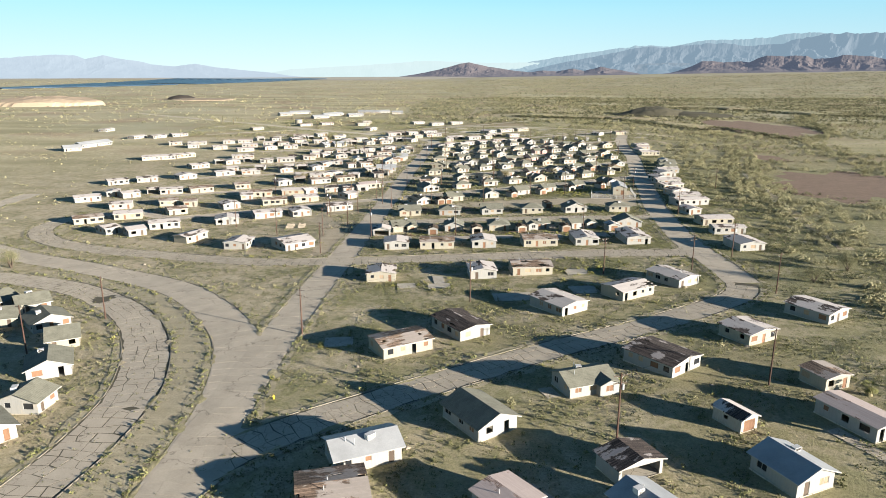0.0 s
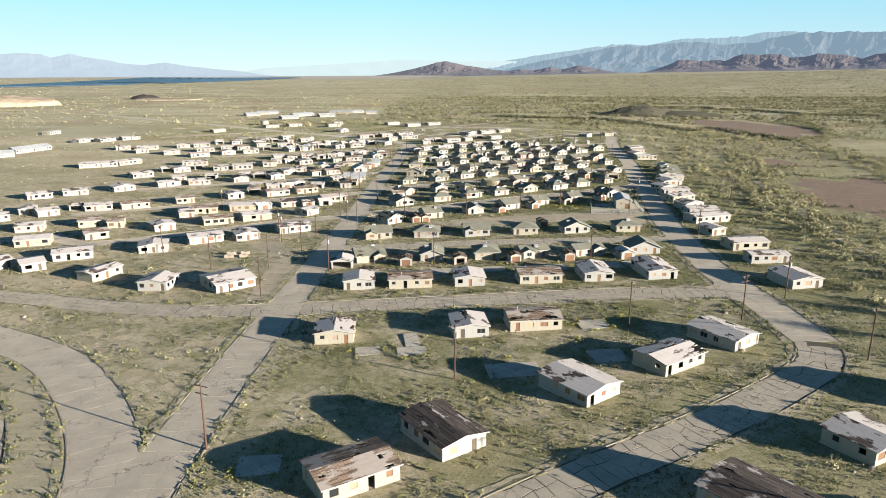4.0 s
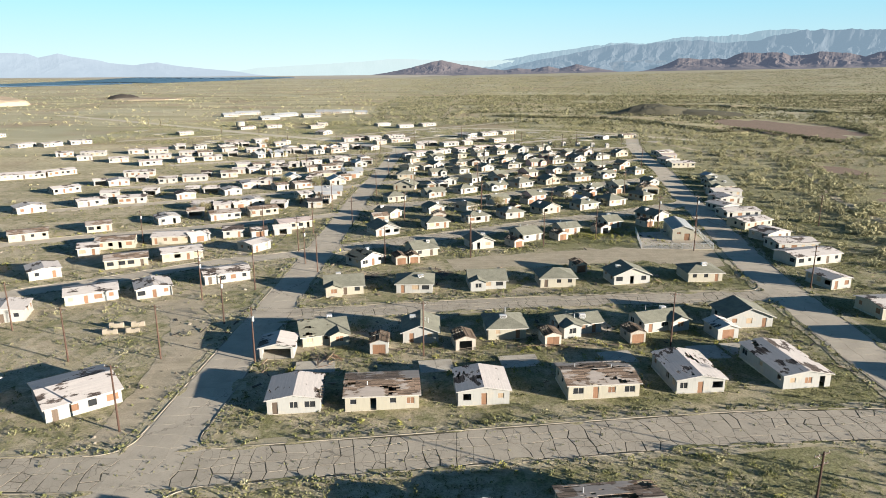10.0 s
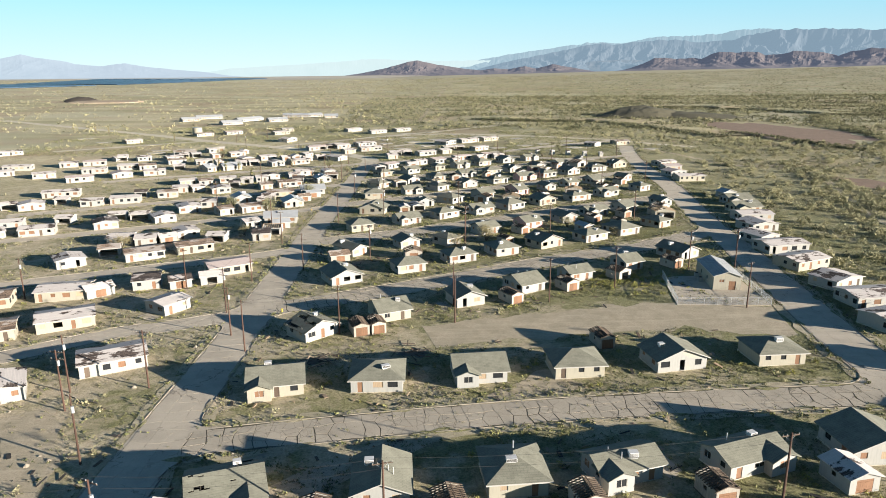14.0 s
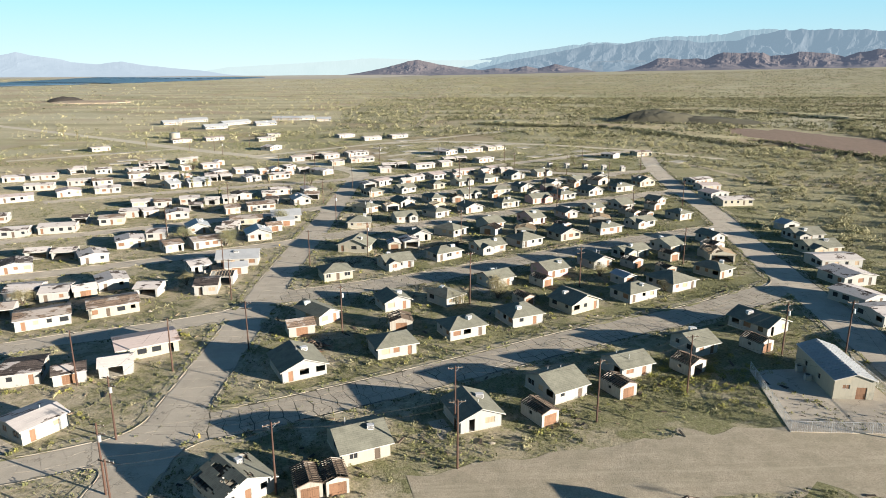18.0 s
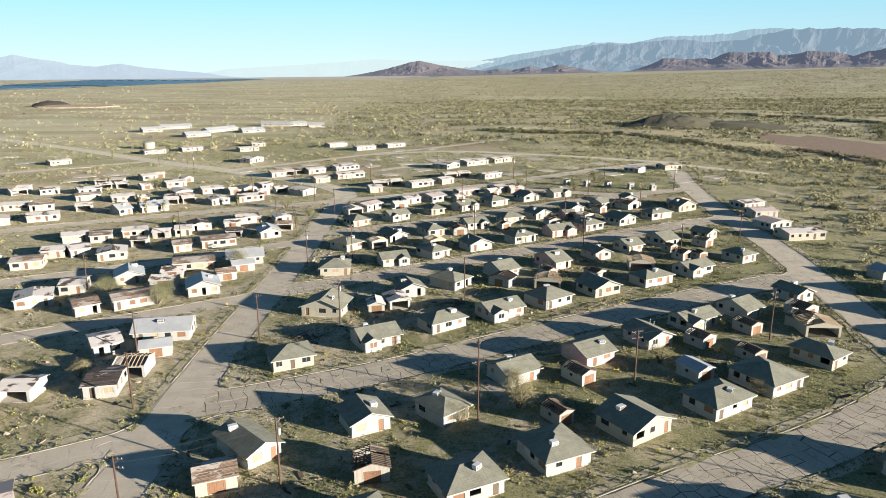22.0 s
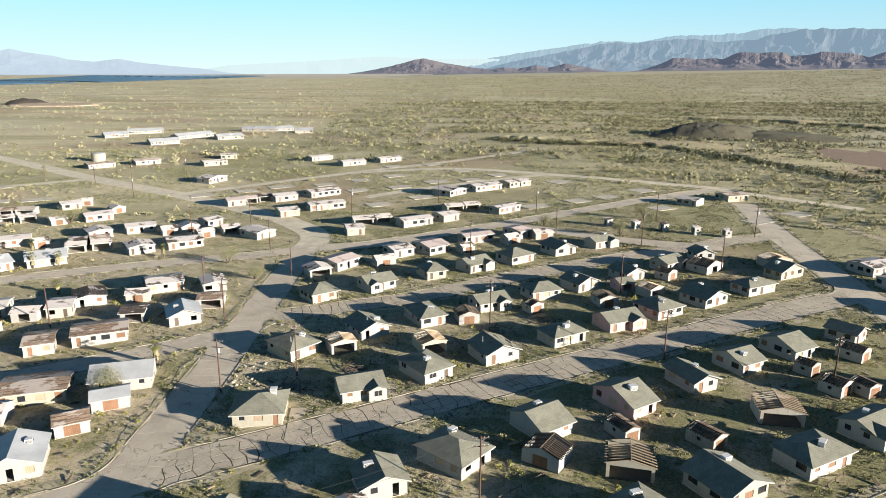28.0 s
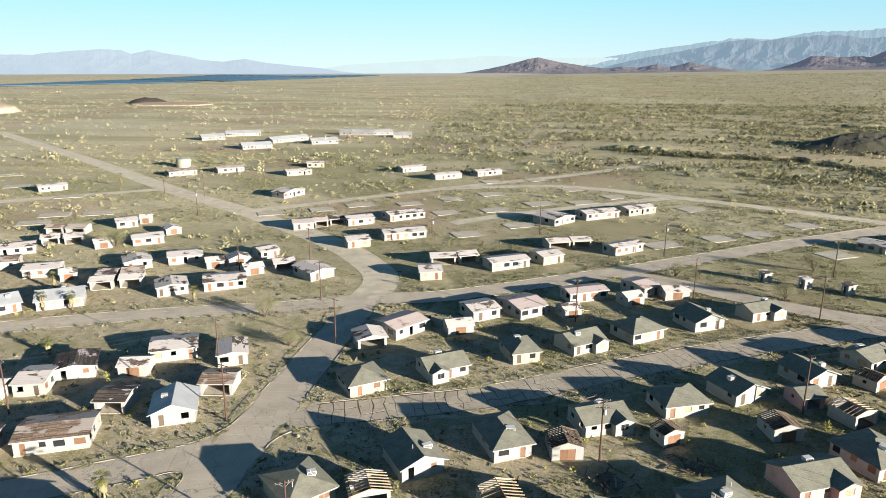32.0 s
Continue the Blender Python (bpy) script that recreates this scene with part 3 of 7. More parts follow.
def ridge(name, far, deep, profile, material, label, relief, width, seed, step=0.06):
    """A mountain range: spurs and gullies that climb to a crest of the heights given by (bearing to the right of +y in degrees, metres)."""
    b0, b1 = profile[0][0], profile[-1][0]
    n, rows = int((b1 - b0) / step), 34
    bs, hs = [p[0] for p in profile], [p[1] for p in profile]
    v = []
    for i in range(n + 1):
        b = b0 + (b1 - b0) * i / n
        along_ = radians(b) * far
        top = float(np.interp(b, bs, hs))
        top *= 0.965 + 0.035 * noise.fractal(Vector((along_ / 60, seed, 0)), 0.8, 2.1, 5)
        bend = noise.noise(Vector((along_ / 420, seed, 3.0)))
        foot = 0.22 + 0.20 * noise.noise(Vector((along_ / 150, seed, 7.0)))
        sx, cy = math.sin(radians(b)), math.cos(radians(b))
        for j in range(rows):
            s = j / (rows - 1)
            r = far - deep * (1 - s)
            x, y = EYE_MID.x + sx * r, EYE_MID.y + cy * r
            base = ground_z(x, y) if j else ground_z(x, y) - 40
            u = along_ + (1 - s) * deep * 0.9 * bend + 30 * noise.noise(Vector((along_ / 70, s * deep / 70, seed)))
            k = noise.ridged_multi_fractal(Vector((u / width, s * deep / (width * 1.25), seed)), 0.9, 2.15, 6, 1.0, 2.0)
            k = min(1.0, max(0.0, k * 0.48))
            climb = max(0.0, (s - foot) / (1 - foot)) ** 1.15
            cut = relief * (1 - s ** 4)
            z = base - 1 + max(0.0, top - base) * climb * (1 - cut + cut * k)
            v.append((x, y, z))
    f = [(i * rows + j, (i + 1) * rows + j, (i + 1) * rows + j + 1, i * rows + j + 1) for i in range(n) for j in range(rows - 1)]
    me = bpy.data.meshes.new(name)
    me.from_pydata(v, [], f)
    me.materials.append(material)
    return tagged(new(name, me), label, "mountains", kind="structure")


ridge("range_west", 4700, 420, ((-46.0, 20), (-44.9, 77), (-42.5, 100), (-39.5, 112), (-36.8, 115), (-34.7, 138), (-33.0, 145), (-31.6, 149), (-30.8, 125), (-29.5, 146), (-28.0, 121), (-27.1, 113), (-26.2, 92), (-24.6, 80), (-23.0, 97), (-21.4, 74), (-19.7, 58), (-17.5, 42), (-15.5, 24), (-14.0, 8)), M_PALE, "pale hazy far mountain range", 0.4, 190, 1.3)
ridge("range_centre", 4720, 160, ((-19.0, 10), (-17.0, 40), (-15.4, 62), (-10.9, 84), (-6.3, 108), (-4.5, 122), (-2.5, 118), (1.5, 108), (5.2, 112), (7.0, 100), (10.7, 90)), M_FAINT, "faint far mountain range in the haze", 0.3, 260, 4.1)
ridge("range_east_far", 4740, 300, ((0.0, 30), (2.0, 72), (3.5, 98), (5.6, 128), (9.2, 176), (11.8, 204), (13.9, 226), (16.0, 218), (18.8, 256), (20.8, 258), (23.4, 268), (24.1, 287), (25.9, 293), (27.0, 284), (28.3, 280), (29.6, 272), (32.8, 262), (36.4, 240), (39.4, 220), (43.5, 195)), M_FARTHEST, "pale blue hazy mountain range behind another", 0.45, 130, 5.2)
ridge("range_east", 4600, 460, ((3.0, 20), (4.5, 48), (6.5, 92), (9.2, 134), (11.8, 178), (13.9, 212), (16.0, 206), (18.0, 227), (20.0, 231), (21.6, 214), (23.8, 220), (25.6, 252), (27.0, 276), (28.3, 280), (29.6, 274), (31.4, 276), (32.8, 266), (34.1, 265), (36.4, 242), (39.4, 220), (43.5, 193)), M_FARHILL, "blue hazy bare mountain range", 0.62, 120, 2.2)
ridge("ridge_dim", 4420, 200, ((10.6, 20), (11.63, 60), (12.95, 88), (14.27, 100), (16.02, 106), (17.74, 102), (19.45, 88)), M_DIMHILL, "dim bare ridge in blue haze", 0.45, 110, 6.0)
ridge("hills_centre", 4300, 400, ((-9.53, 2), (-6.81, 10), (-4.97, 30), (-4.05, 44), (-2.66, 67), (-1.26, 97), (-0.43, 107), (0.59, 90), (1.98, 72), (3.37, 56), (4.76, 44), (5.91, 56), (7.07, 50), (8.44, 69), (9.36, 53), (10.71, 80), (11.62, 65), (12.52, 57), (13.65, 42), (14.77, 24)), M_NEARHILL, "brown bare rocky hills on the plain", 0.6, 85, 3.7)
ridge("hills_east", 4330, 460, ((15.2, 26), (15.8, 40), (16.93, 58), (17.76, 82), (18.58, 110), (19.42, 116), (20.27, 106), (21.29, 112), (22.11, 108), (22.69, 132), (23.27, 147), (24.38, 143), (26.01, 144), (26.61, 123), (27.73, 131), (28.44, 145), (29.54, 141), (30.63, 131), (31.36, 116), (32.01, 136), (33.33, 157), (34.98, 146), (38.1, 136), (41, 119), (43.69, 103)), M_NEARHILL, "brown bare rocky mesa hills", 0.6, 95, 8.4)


def heap(name, x, y, length, width, height, turn, material, label, category, seed, power=1.0):
    """A low hill with gullied sides, rising from the ground."""
    n, m = 44, 22
    v = []
    for j in range(m + 1):
        for i in range(n + 1):
            u, w = 2 * i / n - 1, 2 * j / m - 1
            r = math.hypot(u, w)
            top = max(0.0, 1 - r ** 2) ** power
            k = noise.fractal(Vector((u * 2.5 + seed, w * 2.5, seed)), 0.9, 2.0, 5)
            v.append((u * length / 2, w * width / 2, height * top * (1 + 0.2 * k) - (2.0 if r > 0.97 else 0.3)))
    f = [(j * (n + 1) + i, j * (n + 1) + i + 1, (j + 1) * (n + 1) + i + 1, (j + 1) * (n + 1) + i) for j in range(m) for i in range(n)]
    me = bpy.data.meshes.new(name)
    me.from_pydata(v, [], f)
    me.materials.append(material)
    ob = new(name, me)
    ob.matrix_basis = pose(x, y, ground_z(x, y), 0, 0, turn)
    return tagged(ob, label, category, kind="structure")


heap("hill", 247, 935, 125, 90, 11.0, 8, M_HILL, "dark rocky hill rising from the desert scrub", "hill", 2.0, 1.6)
heap("hill", 292, 918, 120, 70, 5.5, -24, M_HILL, "low dark stony hill beside the wash", "hill", 5.0)
heap("spoil_heap", -616, 1439, 60, 50, 9, 12, M_SPOIL, "dark low spoil heap in the desert", "heap", 7.0, 0.6)
heap("spoil_heap", -561, 1414, 130, 90, 3.5, 5, M_TAIL, "pale flat spoil apron", "heap", 3.0, 0.35)
heap("spoil_heap", -753, 1189, 190, 130, 15, 12, M_TAIL, "pale pinkish flat-topped spoil heap", "heap", 3.0, 0.4)


def bare_patch(name, x, y, a, b, turn, material, label):
    s = Shape()
    rim = []
    for i in range(72):
        t = 6.2832 * i / 72
        k = 1 + 0.42 * noise.fractal(Vector((math.cos(t) * 1.5 + x, math.sin(t) * 1.5, 0)), 0.7, 2.2, 4)
        px, py = math.cos(t) * a * k, math.sin(t) * b * k
        c, q = math.cos(radians(turn)), math.sin(radians(turn))
        X, Y = x + c * px - q * py, y + q * px + c * py
        rim.append((X, Y, ground_z(X, Y) + 0.02))
    mid = (x, y, ground_z(x, y) + 0.03)
    for p, q in zip(rim, rim[1:] + rim[:1]):
        s.face(mid, p, q)
    return tagged(new(name, s.mesh(name, material)), label, "ground", kind="structure")


M_BARE = dirt("bare_dirt", (0.40, 0.33, 0.235))
M_FARROAD = paving("sandy_far_road", (0.53, 0.46, 0.345), False, 0.16)
M_VERGE = dirt("trodden_soil", (0.39, 0.33, 0.225))
M_REDSOIL = dirt("reddish_gravel", (0.22, 0.15, 0.108))
BARE_LOT = ((0, 301), (14, 304), (28, 305.5), (42, 308), (54, 309), (66, 306), (76, 304))


def dirt_sheet(name, line, width0, width1, material, label, lift=0.025):
    """A band of bare ground along a line, uneven at its edges."""
    s = Shape()
    pts = along(line, 2.0)
    ring = []
    for i, (p, d) in enumerate(pts):
        w = width0 + (width1 - width0) * i / len(pts)
        side = Vector((-d.y, d.x))
        row = []
        for k in (-1, -0.33, 0.33, 1):
            e = w / 2 * (1 + 0.3 * noise.fractal(Vector((i * 0.31, k * 9, 1)), 0.7, 2.2, 4)) * k
            q = p + side * e
            row.append((q.x, q.y, ground_z(q.x, q.y) + lift))
        ring.append(row)
    for r0, r1 in zip(ring, ring[1:]):
        for k in range(3):
            s.face(r0[k], r0[k + 1], r1[k + 1], r1[k])
    return tagged(new(name, s.mesh(name, material)), label, "ground", kind="structure")


dirt_sheet("ground_bare_lot", BARE_LOT, 12, 19, M_BARE, "bare driven dirt lot with tyre tracks")
dirt_sheet("ground_track", ((-3, 886), (9, 1157), (29, 1516), (63, 2036), (101, 2563)), 6, 9, M_BARE, "straight pale dirt track over the plain", 0.06)
dirt_sheet("ground_lane", ((-34, 240), (-20, 248), (10, 270), (25, 281)), 4, 8, M_BARE, "bare dirt lane behind the houses")
bare_patch("ground_red_flat", 304, 740, 46, 100, 6, M_REDSOIL, "reddish bare gravel flat beside the wash")
bare_patch("ground_red_flat_south", 198, 360, 36, 56, -24, M_REDSOIL, "reddish bare gravel flat beside the wash")
# added pale sheet: its colour stands in for haze below the western range
M_HAZY_PLAIN = plain("pale_hazy_plain", (0.34, 0.31, 0.26), 0.85, 0.004, 1.0)
bare_patch("ground_dry_lake", -2300, 3700, 2100, 620, 12, M_HAZY_PLAIN, "pale sheet on the far plain with distance haze in its colour")
dirt_sheet("ground_median", ((-50, 72), (-50, 92), (-52, 110), (-60, 132), (-75, 154), (-95, 171), (-120, 182)), 8, 7, M_VERGE, "bare sandy median between the two curving roads")
bare_patch("ground_red_flat_east", 207, 478, 9, 20, 10, M_REDSOIL, "reddish bare gravel strip in the scrub")
dirt_sheet("ground_wash_path", ((133, 640), (150, 610), (160, 575), (166, 549), (181, 536), (210, 546), (253, 569), (290, 566), (360, 590)), 4.5, 3.5, M_BARE, "pale winding dirt path through the scrub", 0.04)
dirt_sheet("ground_wash_bed", ((121, 215), (126, 236), (129, 258), (139, 305), (149, 348), (161, 402), (178, 450), (205, 520)), 5, 3, M_VERGE, "bare sandy bed of the dry wash", 0.04)
dirt_sheet("ground_verge", ((-49, 208), (-49.5, 222), (-51, 236), (-54, 250), (-58, 262), (-66, 274)), 7, 8, M_BARE, "bare dirt verge beside the street", 0.03)


def bank(name, line, height, steep, gentle, material, label):
    """An eroded terrace edge: a steep face towards the town, falling away gently behind."""
    s = Shape()
    ring = []
    for i, (p, d) in enumerate(along(line, 4.0)):
        side = Vector((d.y, -d.x))
        side = side if side.x + 0.4 * side.y < 0 else -side
        h = height * (0.7 + 1.1 * noise.noise(Vector((p.x * 0.03, p.y * 0.03, 2))))
        wig = 9.0 * noise.fractal(Vector((p.x * 0.05, p.y * 0.05, 4)), 0.8, 2.0, 3)
        row = []
        for off, up in ((steep + wig, -0.4), (steep * 0.45 + wig, h * 0.55), (wig, h), (-gentle * 0.4, h * 0.7), (-gentle, -0.4)):
            q = p + side * off
            row.append((q.x, q.y, ground_z(q.x, q.y) + up))
        ring.append(row)
    for r0, r1 in zip(ring, ring[1:]):
        for k in range(4):
            s.face(r0[k], r0[k + 1], r1[k + 1], r1[k])
    return tagged(new(name, s.mesh(name, material)), label, "bank", kind="structure")


bank("ground_bank", ((66, 912), (104, 887), (136, 874), (161, 864), (178, 846), (186, 824), (196, 800), (205, 778), (211, 750), (217, 722), (228, 690)), 2.4, 5, 60, M_EARTH, "eroded dark bank along the dry wash")
bank("ground_bank_east", ((300, 1112), (366, 1092), (394, 1053), (428, 1020), (444, 961), (471, 931), (517, 913), (640, 880)), 3.0, 6, 70, M_EARTH, "eroded dark bank along the far wash")
bank("ground_bank_south", ((250, 735), (258, 705), (268, 655), (277, 609)), 1.4, 3, 26, M_REDSOIL, "low eroded edge of the red flat")


def field_of_panels():
    """A far solar field: long low dark blue strips that run off towards the horizon."""
    s = Shape()
    near_edge = ((-1449, 2064), (-1150, 2586), (-1022, 2973), (-923, 3336), (-836, 3979))
    far_edge = ((-1485, 2115), (-1505, 2700), (-1550, 3250), (-1610, 3950), (-980, 4120))
    for k in range(15):
        f = k / 14
        spots_ = [p for p, _ in along([Vector(a).lerp(Vector(b), f) for a, b in zip(near_edge, far_edge)], 90)]
        for i, (p, q) in enumerate(zip(spots_, spots_[1:])):
            if i % 9 != 7:
                s.bar((p.x, p.y, ground_z(p.x, p.y) + 2), (q.x, q.y, ground_z(q.x, q.y) + 2), 30, 2.0)
    return tagged(new("solar_field", s.mesh("solar_field", M_PANEL)), "far dark blue rows of solar panels on the plain", "solar field", kind="stuff")


field_of_panels()


# ---- roads: bed, kerbs and separate cracked slabs ----
def build_road(name, width, surface, line, order):
    earlier = order[:order.index(name)]
    pts = along(line, 2.0)
    bed = Shape()
    ring = []
    for p, d in pts:
        side = Vector((-d.y, d.x)) * (width / 2 + 0.1)
        ring.append([(q.x, q.y, ground_z(q.x, q.y) + 0.018 + 0.0004 * order.index(name)) for q in (p + side, p - side)])
    for (a, b), (c, e) in zip(ring, ring[1:]):
        bed.face(b, e, c, a)
    far = max(p.y for p, _ in pts) > 645
    root = tagged(new(name, bed.mesh(name, (M_FARROAD if name.startswith("road") else M_ROAD) if far else (M_ROAD if surface == "a" else M_JOINT_SHADE))), "cracked pale %s street with weeds in its joints" % ("asphalt" if surface == "a" else "concrete"), "road", kind="structure")
    if far and name != "street_eighth":
        return root
    material = M_ROAD if surface == "a" or name.startswith("boul") else M_SLAB
    rnd = random.Random(name)
    size = 3.0 if name == "boulevard_outer" else (2.3 if surface == "c" else 3.1)
    across = max(3, round(width / size))
    rows = along(line, size)
    grid = []
    for i, (p, d) in enumerate(rows):
        side = Vector((-d.y, d.x))
        row = []
        for j in range(across + 1):
            q = p + side * width * (j / across - 0.5) * 0.985
            q = q + side * (rnd.uniform(-0.5, 0.5) if 0 < j < across else rnd.uniform(-0.35, 0.2) * (1 if j else -1))
            q = q + d * rnd.uniform(-0.6, 0.6)
            row.append(q)
        grid.append(row)
    joined, singles = Shape(), 0
    few = name in ("street_first", "boulevard_outer", "boulevard_inner", "street_second", "street_third", "street_fourth", "street_sixth")
    for r0, r1 in zip(grid, grid[1:]):
        j = 0
        while j < across:
            k = 2 if (j < across - 1 and rnd.random() < 0.3) else 1
            quad = [r0[j], r0[j + k], r1[j + k], r1[j]]
            if k == 2:
                quad = [r0[j], r0[j + 1], r0[j + 2], r1[j + 2], r1[j + 1], r1[j]]
            j += k
            mid = sum(quad, Vector((0, 0))) / len(quad)
            if any(np.hypot(ROAD_POINTS[o][:, 0] - mid.x, ROAD_POINTS[o][:, 1] - mid.y).min() < ROADS[o][0] / 2 - 1.7 for o in earlier):
                continue
            lift = rnd.uniform(0.0, 0.006) - 0.0003 * len(earlier)
            gap = 0.025 + 0.15 * rnd.random() ** 1.5 if surface == "c" else rnd.uniform(0.012, 0.045)
            shrink = []
            for q in quad:
                w = mid - q
                q = q + w.normalized() * min(gap, w.length * 0.3)
                shrink.append(Vector((q.x, q.y, ground_z(q.x, q.y) + 0.042 + lift)))
            if few:
                piece = Shape().slab(shrink, 0.06)
                part("slab", piece, material, root)
                singles += 1
            else:
                joined.slab(shrink, 0.06)
    if joined.f:
        tagged(part("paving", joined, material, root), kind="stuff")
    for sign in (-1, 1):
        kerb = Shape()
        prev = None
        for p, d in along(line, 1.5):
            side = Vector((-d.y, d.x)) * sign
            q = p + side * (width / 2 + 0.22)
            if near_road(q.x, q.y, 4.6, (name,)) or (name == "road_east" and p.y > 560):
                prev = None
                continue
            z = ground_z(q.x, q.y)
            now = [Vector((*(q - side * 0.09), z + 0.11)), Vector((*(q + side * 0.09), z + 0.11)), Vector((*(q + side * 0.09), z - 0.05)), Vector((*(q - side * 0.09), z - 0.05))]
            if prev and rnd.random() > 0.16:
                kerb.face(prev[0], now[0], now[1], prev[1])
                kerb.face(prev[1], now[1], now[2], prev[2])
                kerb.face(prev[3], now[3], now[0], prev[0])
            prev = now
        if kerb.f:
            part("kerb", kerb, M_KERB, root, "low worn concrete kerb")
    return root


# ---- houses ----
def wall_face(s, a, b, height, holes, inward, thick=0.16):
    """A wall from a to b with rectangular holes (x0, x1, z0, z1), its reveals and its inner face."""
    a, b, n = Vector((*a, 0)), Vector((*b, 0)), Vector((*inward, 0))
    d = (b - a).normalized()
    long_ = (b - a).length
    xs = sorted({0.0, long_, *(h[0] for h in holes), *(h[1] for h in holes)})
    zs = sorted({0.0, height, *(h[2] for h in holes), *(h[3] for h in holes)})
    up = Vector((0, 0, 1))
    for x0, x1 in zip(xs, xs[1:]):
        for z0, z1 in zip(zs, zs[1:]):
            cx, cz = (x0 + x1) / 2, (z0 + z1) / 2
            if any(h[0] < cx < h[1] and h[2] < cz < h[3] for h in holes):
                continue
            q = [a + d * x + up * z for x, z in ((x0, z0), (x1, z0), (x1, z1), (x0, z1))]
            s.face(*q)
            s.face(*[p + n * thick for p in reversed(q)])
    for x0, x1, z0, z1 in holes:
        q = [a + d * x + up * z for x, z in ((x0, z0), (x1, z0), (x1, z1), (x0, z1))]
        for p, r in zip(q, q[1:] + q[:1]):
            s.face(p, p + n * thick, r + n * thick, r)


def fill_hole(root, a, d, n, hole, what, rnd, deep=0.07, framed=True):
    """The window, board or door that stands in a hole."""
    x0, x1, z0, z1 = hole
    base = Vector((*a, 0)) + Vector((*d, 0)) * x0 + Vector((*n, 0)) * deep
    at = Matrix.Translation(base + Vector((0, 0, z0))) @ Matrix.Rotation(math.atan2(d[1], d[0]), 4, "Z")
    w, h = x1 - x0, z1 - z0
    if what == "door":
        ob = part("door", Shape().box(0.05, w - 0.05, 0, 0.05, 0.0, h - 0.05), M_RUST if rnd.random() < 0.5 else M_WOOD, root, "weathered plywood-covered door", at)
        fr = Shape().box(0, 0.05, -0.02, 0.06, 0, h).box(w - 0.05, w, -0.02, 0.06, 0, h).box(0.05, w - 0.05, -0.02, 0.06, h - 0.05, h)
        part("frame", fr, M_TRIM, ob)
        return ob
    if what == "board":
        ob = part("window", Shape().box(0.0, w, 0, 0.03, 0, h), rnd.choice((M_RUST, M_PLY)), root, "window boarded up with weathered plywood", at)
    else:
        ob = part("window", Shape().box(0.0, w, 0.03, 0.05, 0, h), M_GLASS, root, "dark broken window with pale frame", at)
    if not framed:
        return ob
    fr = Shape().box(0, 0.06, -0.03, 0.03, 0, h).box(w - 0.06, w, -0.03, 0.03, 0, h).box(0.06, w - 0.06, -0.03, 0.03, h - 0.06, h).box(0.06, w - 0.06, -0.05, 0.03, 0, 0.06)
    if w > 1.1:
        fr.box(w / 2 - 0.03, w / 2 + 0.03, -0.02, 0.03, 0.06, h - 0.06)
    part("frame", fr, M_TRIM, ob)
    return ob


def slope_plane(root, corners, thick, material, damage, rnd, rafters=True, label=""):
    """One roof slope, eave a-b and ridge d-c; damage drops some of its sheets and bares the rafters."""
    a, b, c, d = (Vector(p) for p in corners)
    if damage <= 0:
        part("roof", Shape().slab([a, b, c, d], thick), material, root, label)
        return
    n, m = max(4, round((b - a).length / 0.62)), max(8, round((d - a).length / 0.24))
    spot = rnd.uniform(0, 40)
    gone = lambda i, j: noise.noise(Vector((i * 0.17 + spot, j * 0.16, spot))) + 0.34 * noise.noise(Vector((i * 0.55, j * 7.7, spot))) > 0.50 - damage
    s = Shape().sheet(lambda u, v: a.lerp(b, u).lerp(d.lerp(c, u), v), n, m, gone, thick * 0.6)
    bared = {i for i in range(n) if any(gone(i, j) for j in range(m))}
    if s.f:
        part("roof", s, material, root, label)
    if rafters:
        k = max(4, round((b - a).length / 1.0))
        low = Vector((0, 0, -0.16))
        bar = Shape().bar(Vector((0, 0, 0)), (d - a), 0.06, 0.13).mesh("rafter", M_WOOD)
        for i in range(k + 1):
            if not bared & set(range(int(n * i / k) - 2, int(n * i / k) + 3)):
                continue
            p = a.lerp(b, 0.01 + 0.98 * i / k) + low
            part("rafter", bar, None, root, at=Matrix.Translation(p))


def gable_pieces(s, w, d, eave, rise, along_x):
    """The two triangles under a gable roof."""
    if along_x:
        for x in (-w / 2, w / 2):
            t = [(x, -d / 2, eave), (x, d / 2, eave), (x, 0, eave + rise)]
            s.face(*(t if x > 0 else reversed(t)))
    else:
        for y in (-d / 2, d / 2):
            t = [(-w / 2, y, eave), (w / 2, y, eave), (0, y, eave + rise)]
            s.face(*(t if y < 0 else reversed(t)))


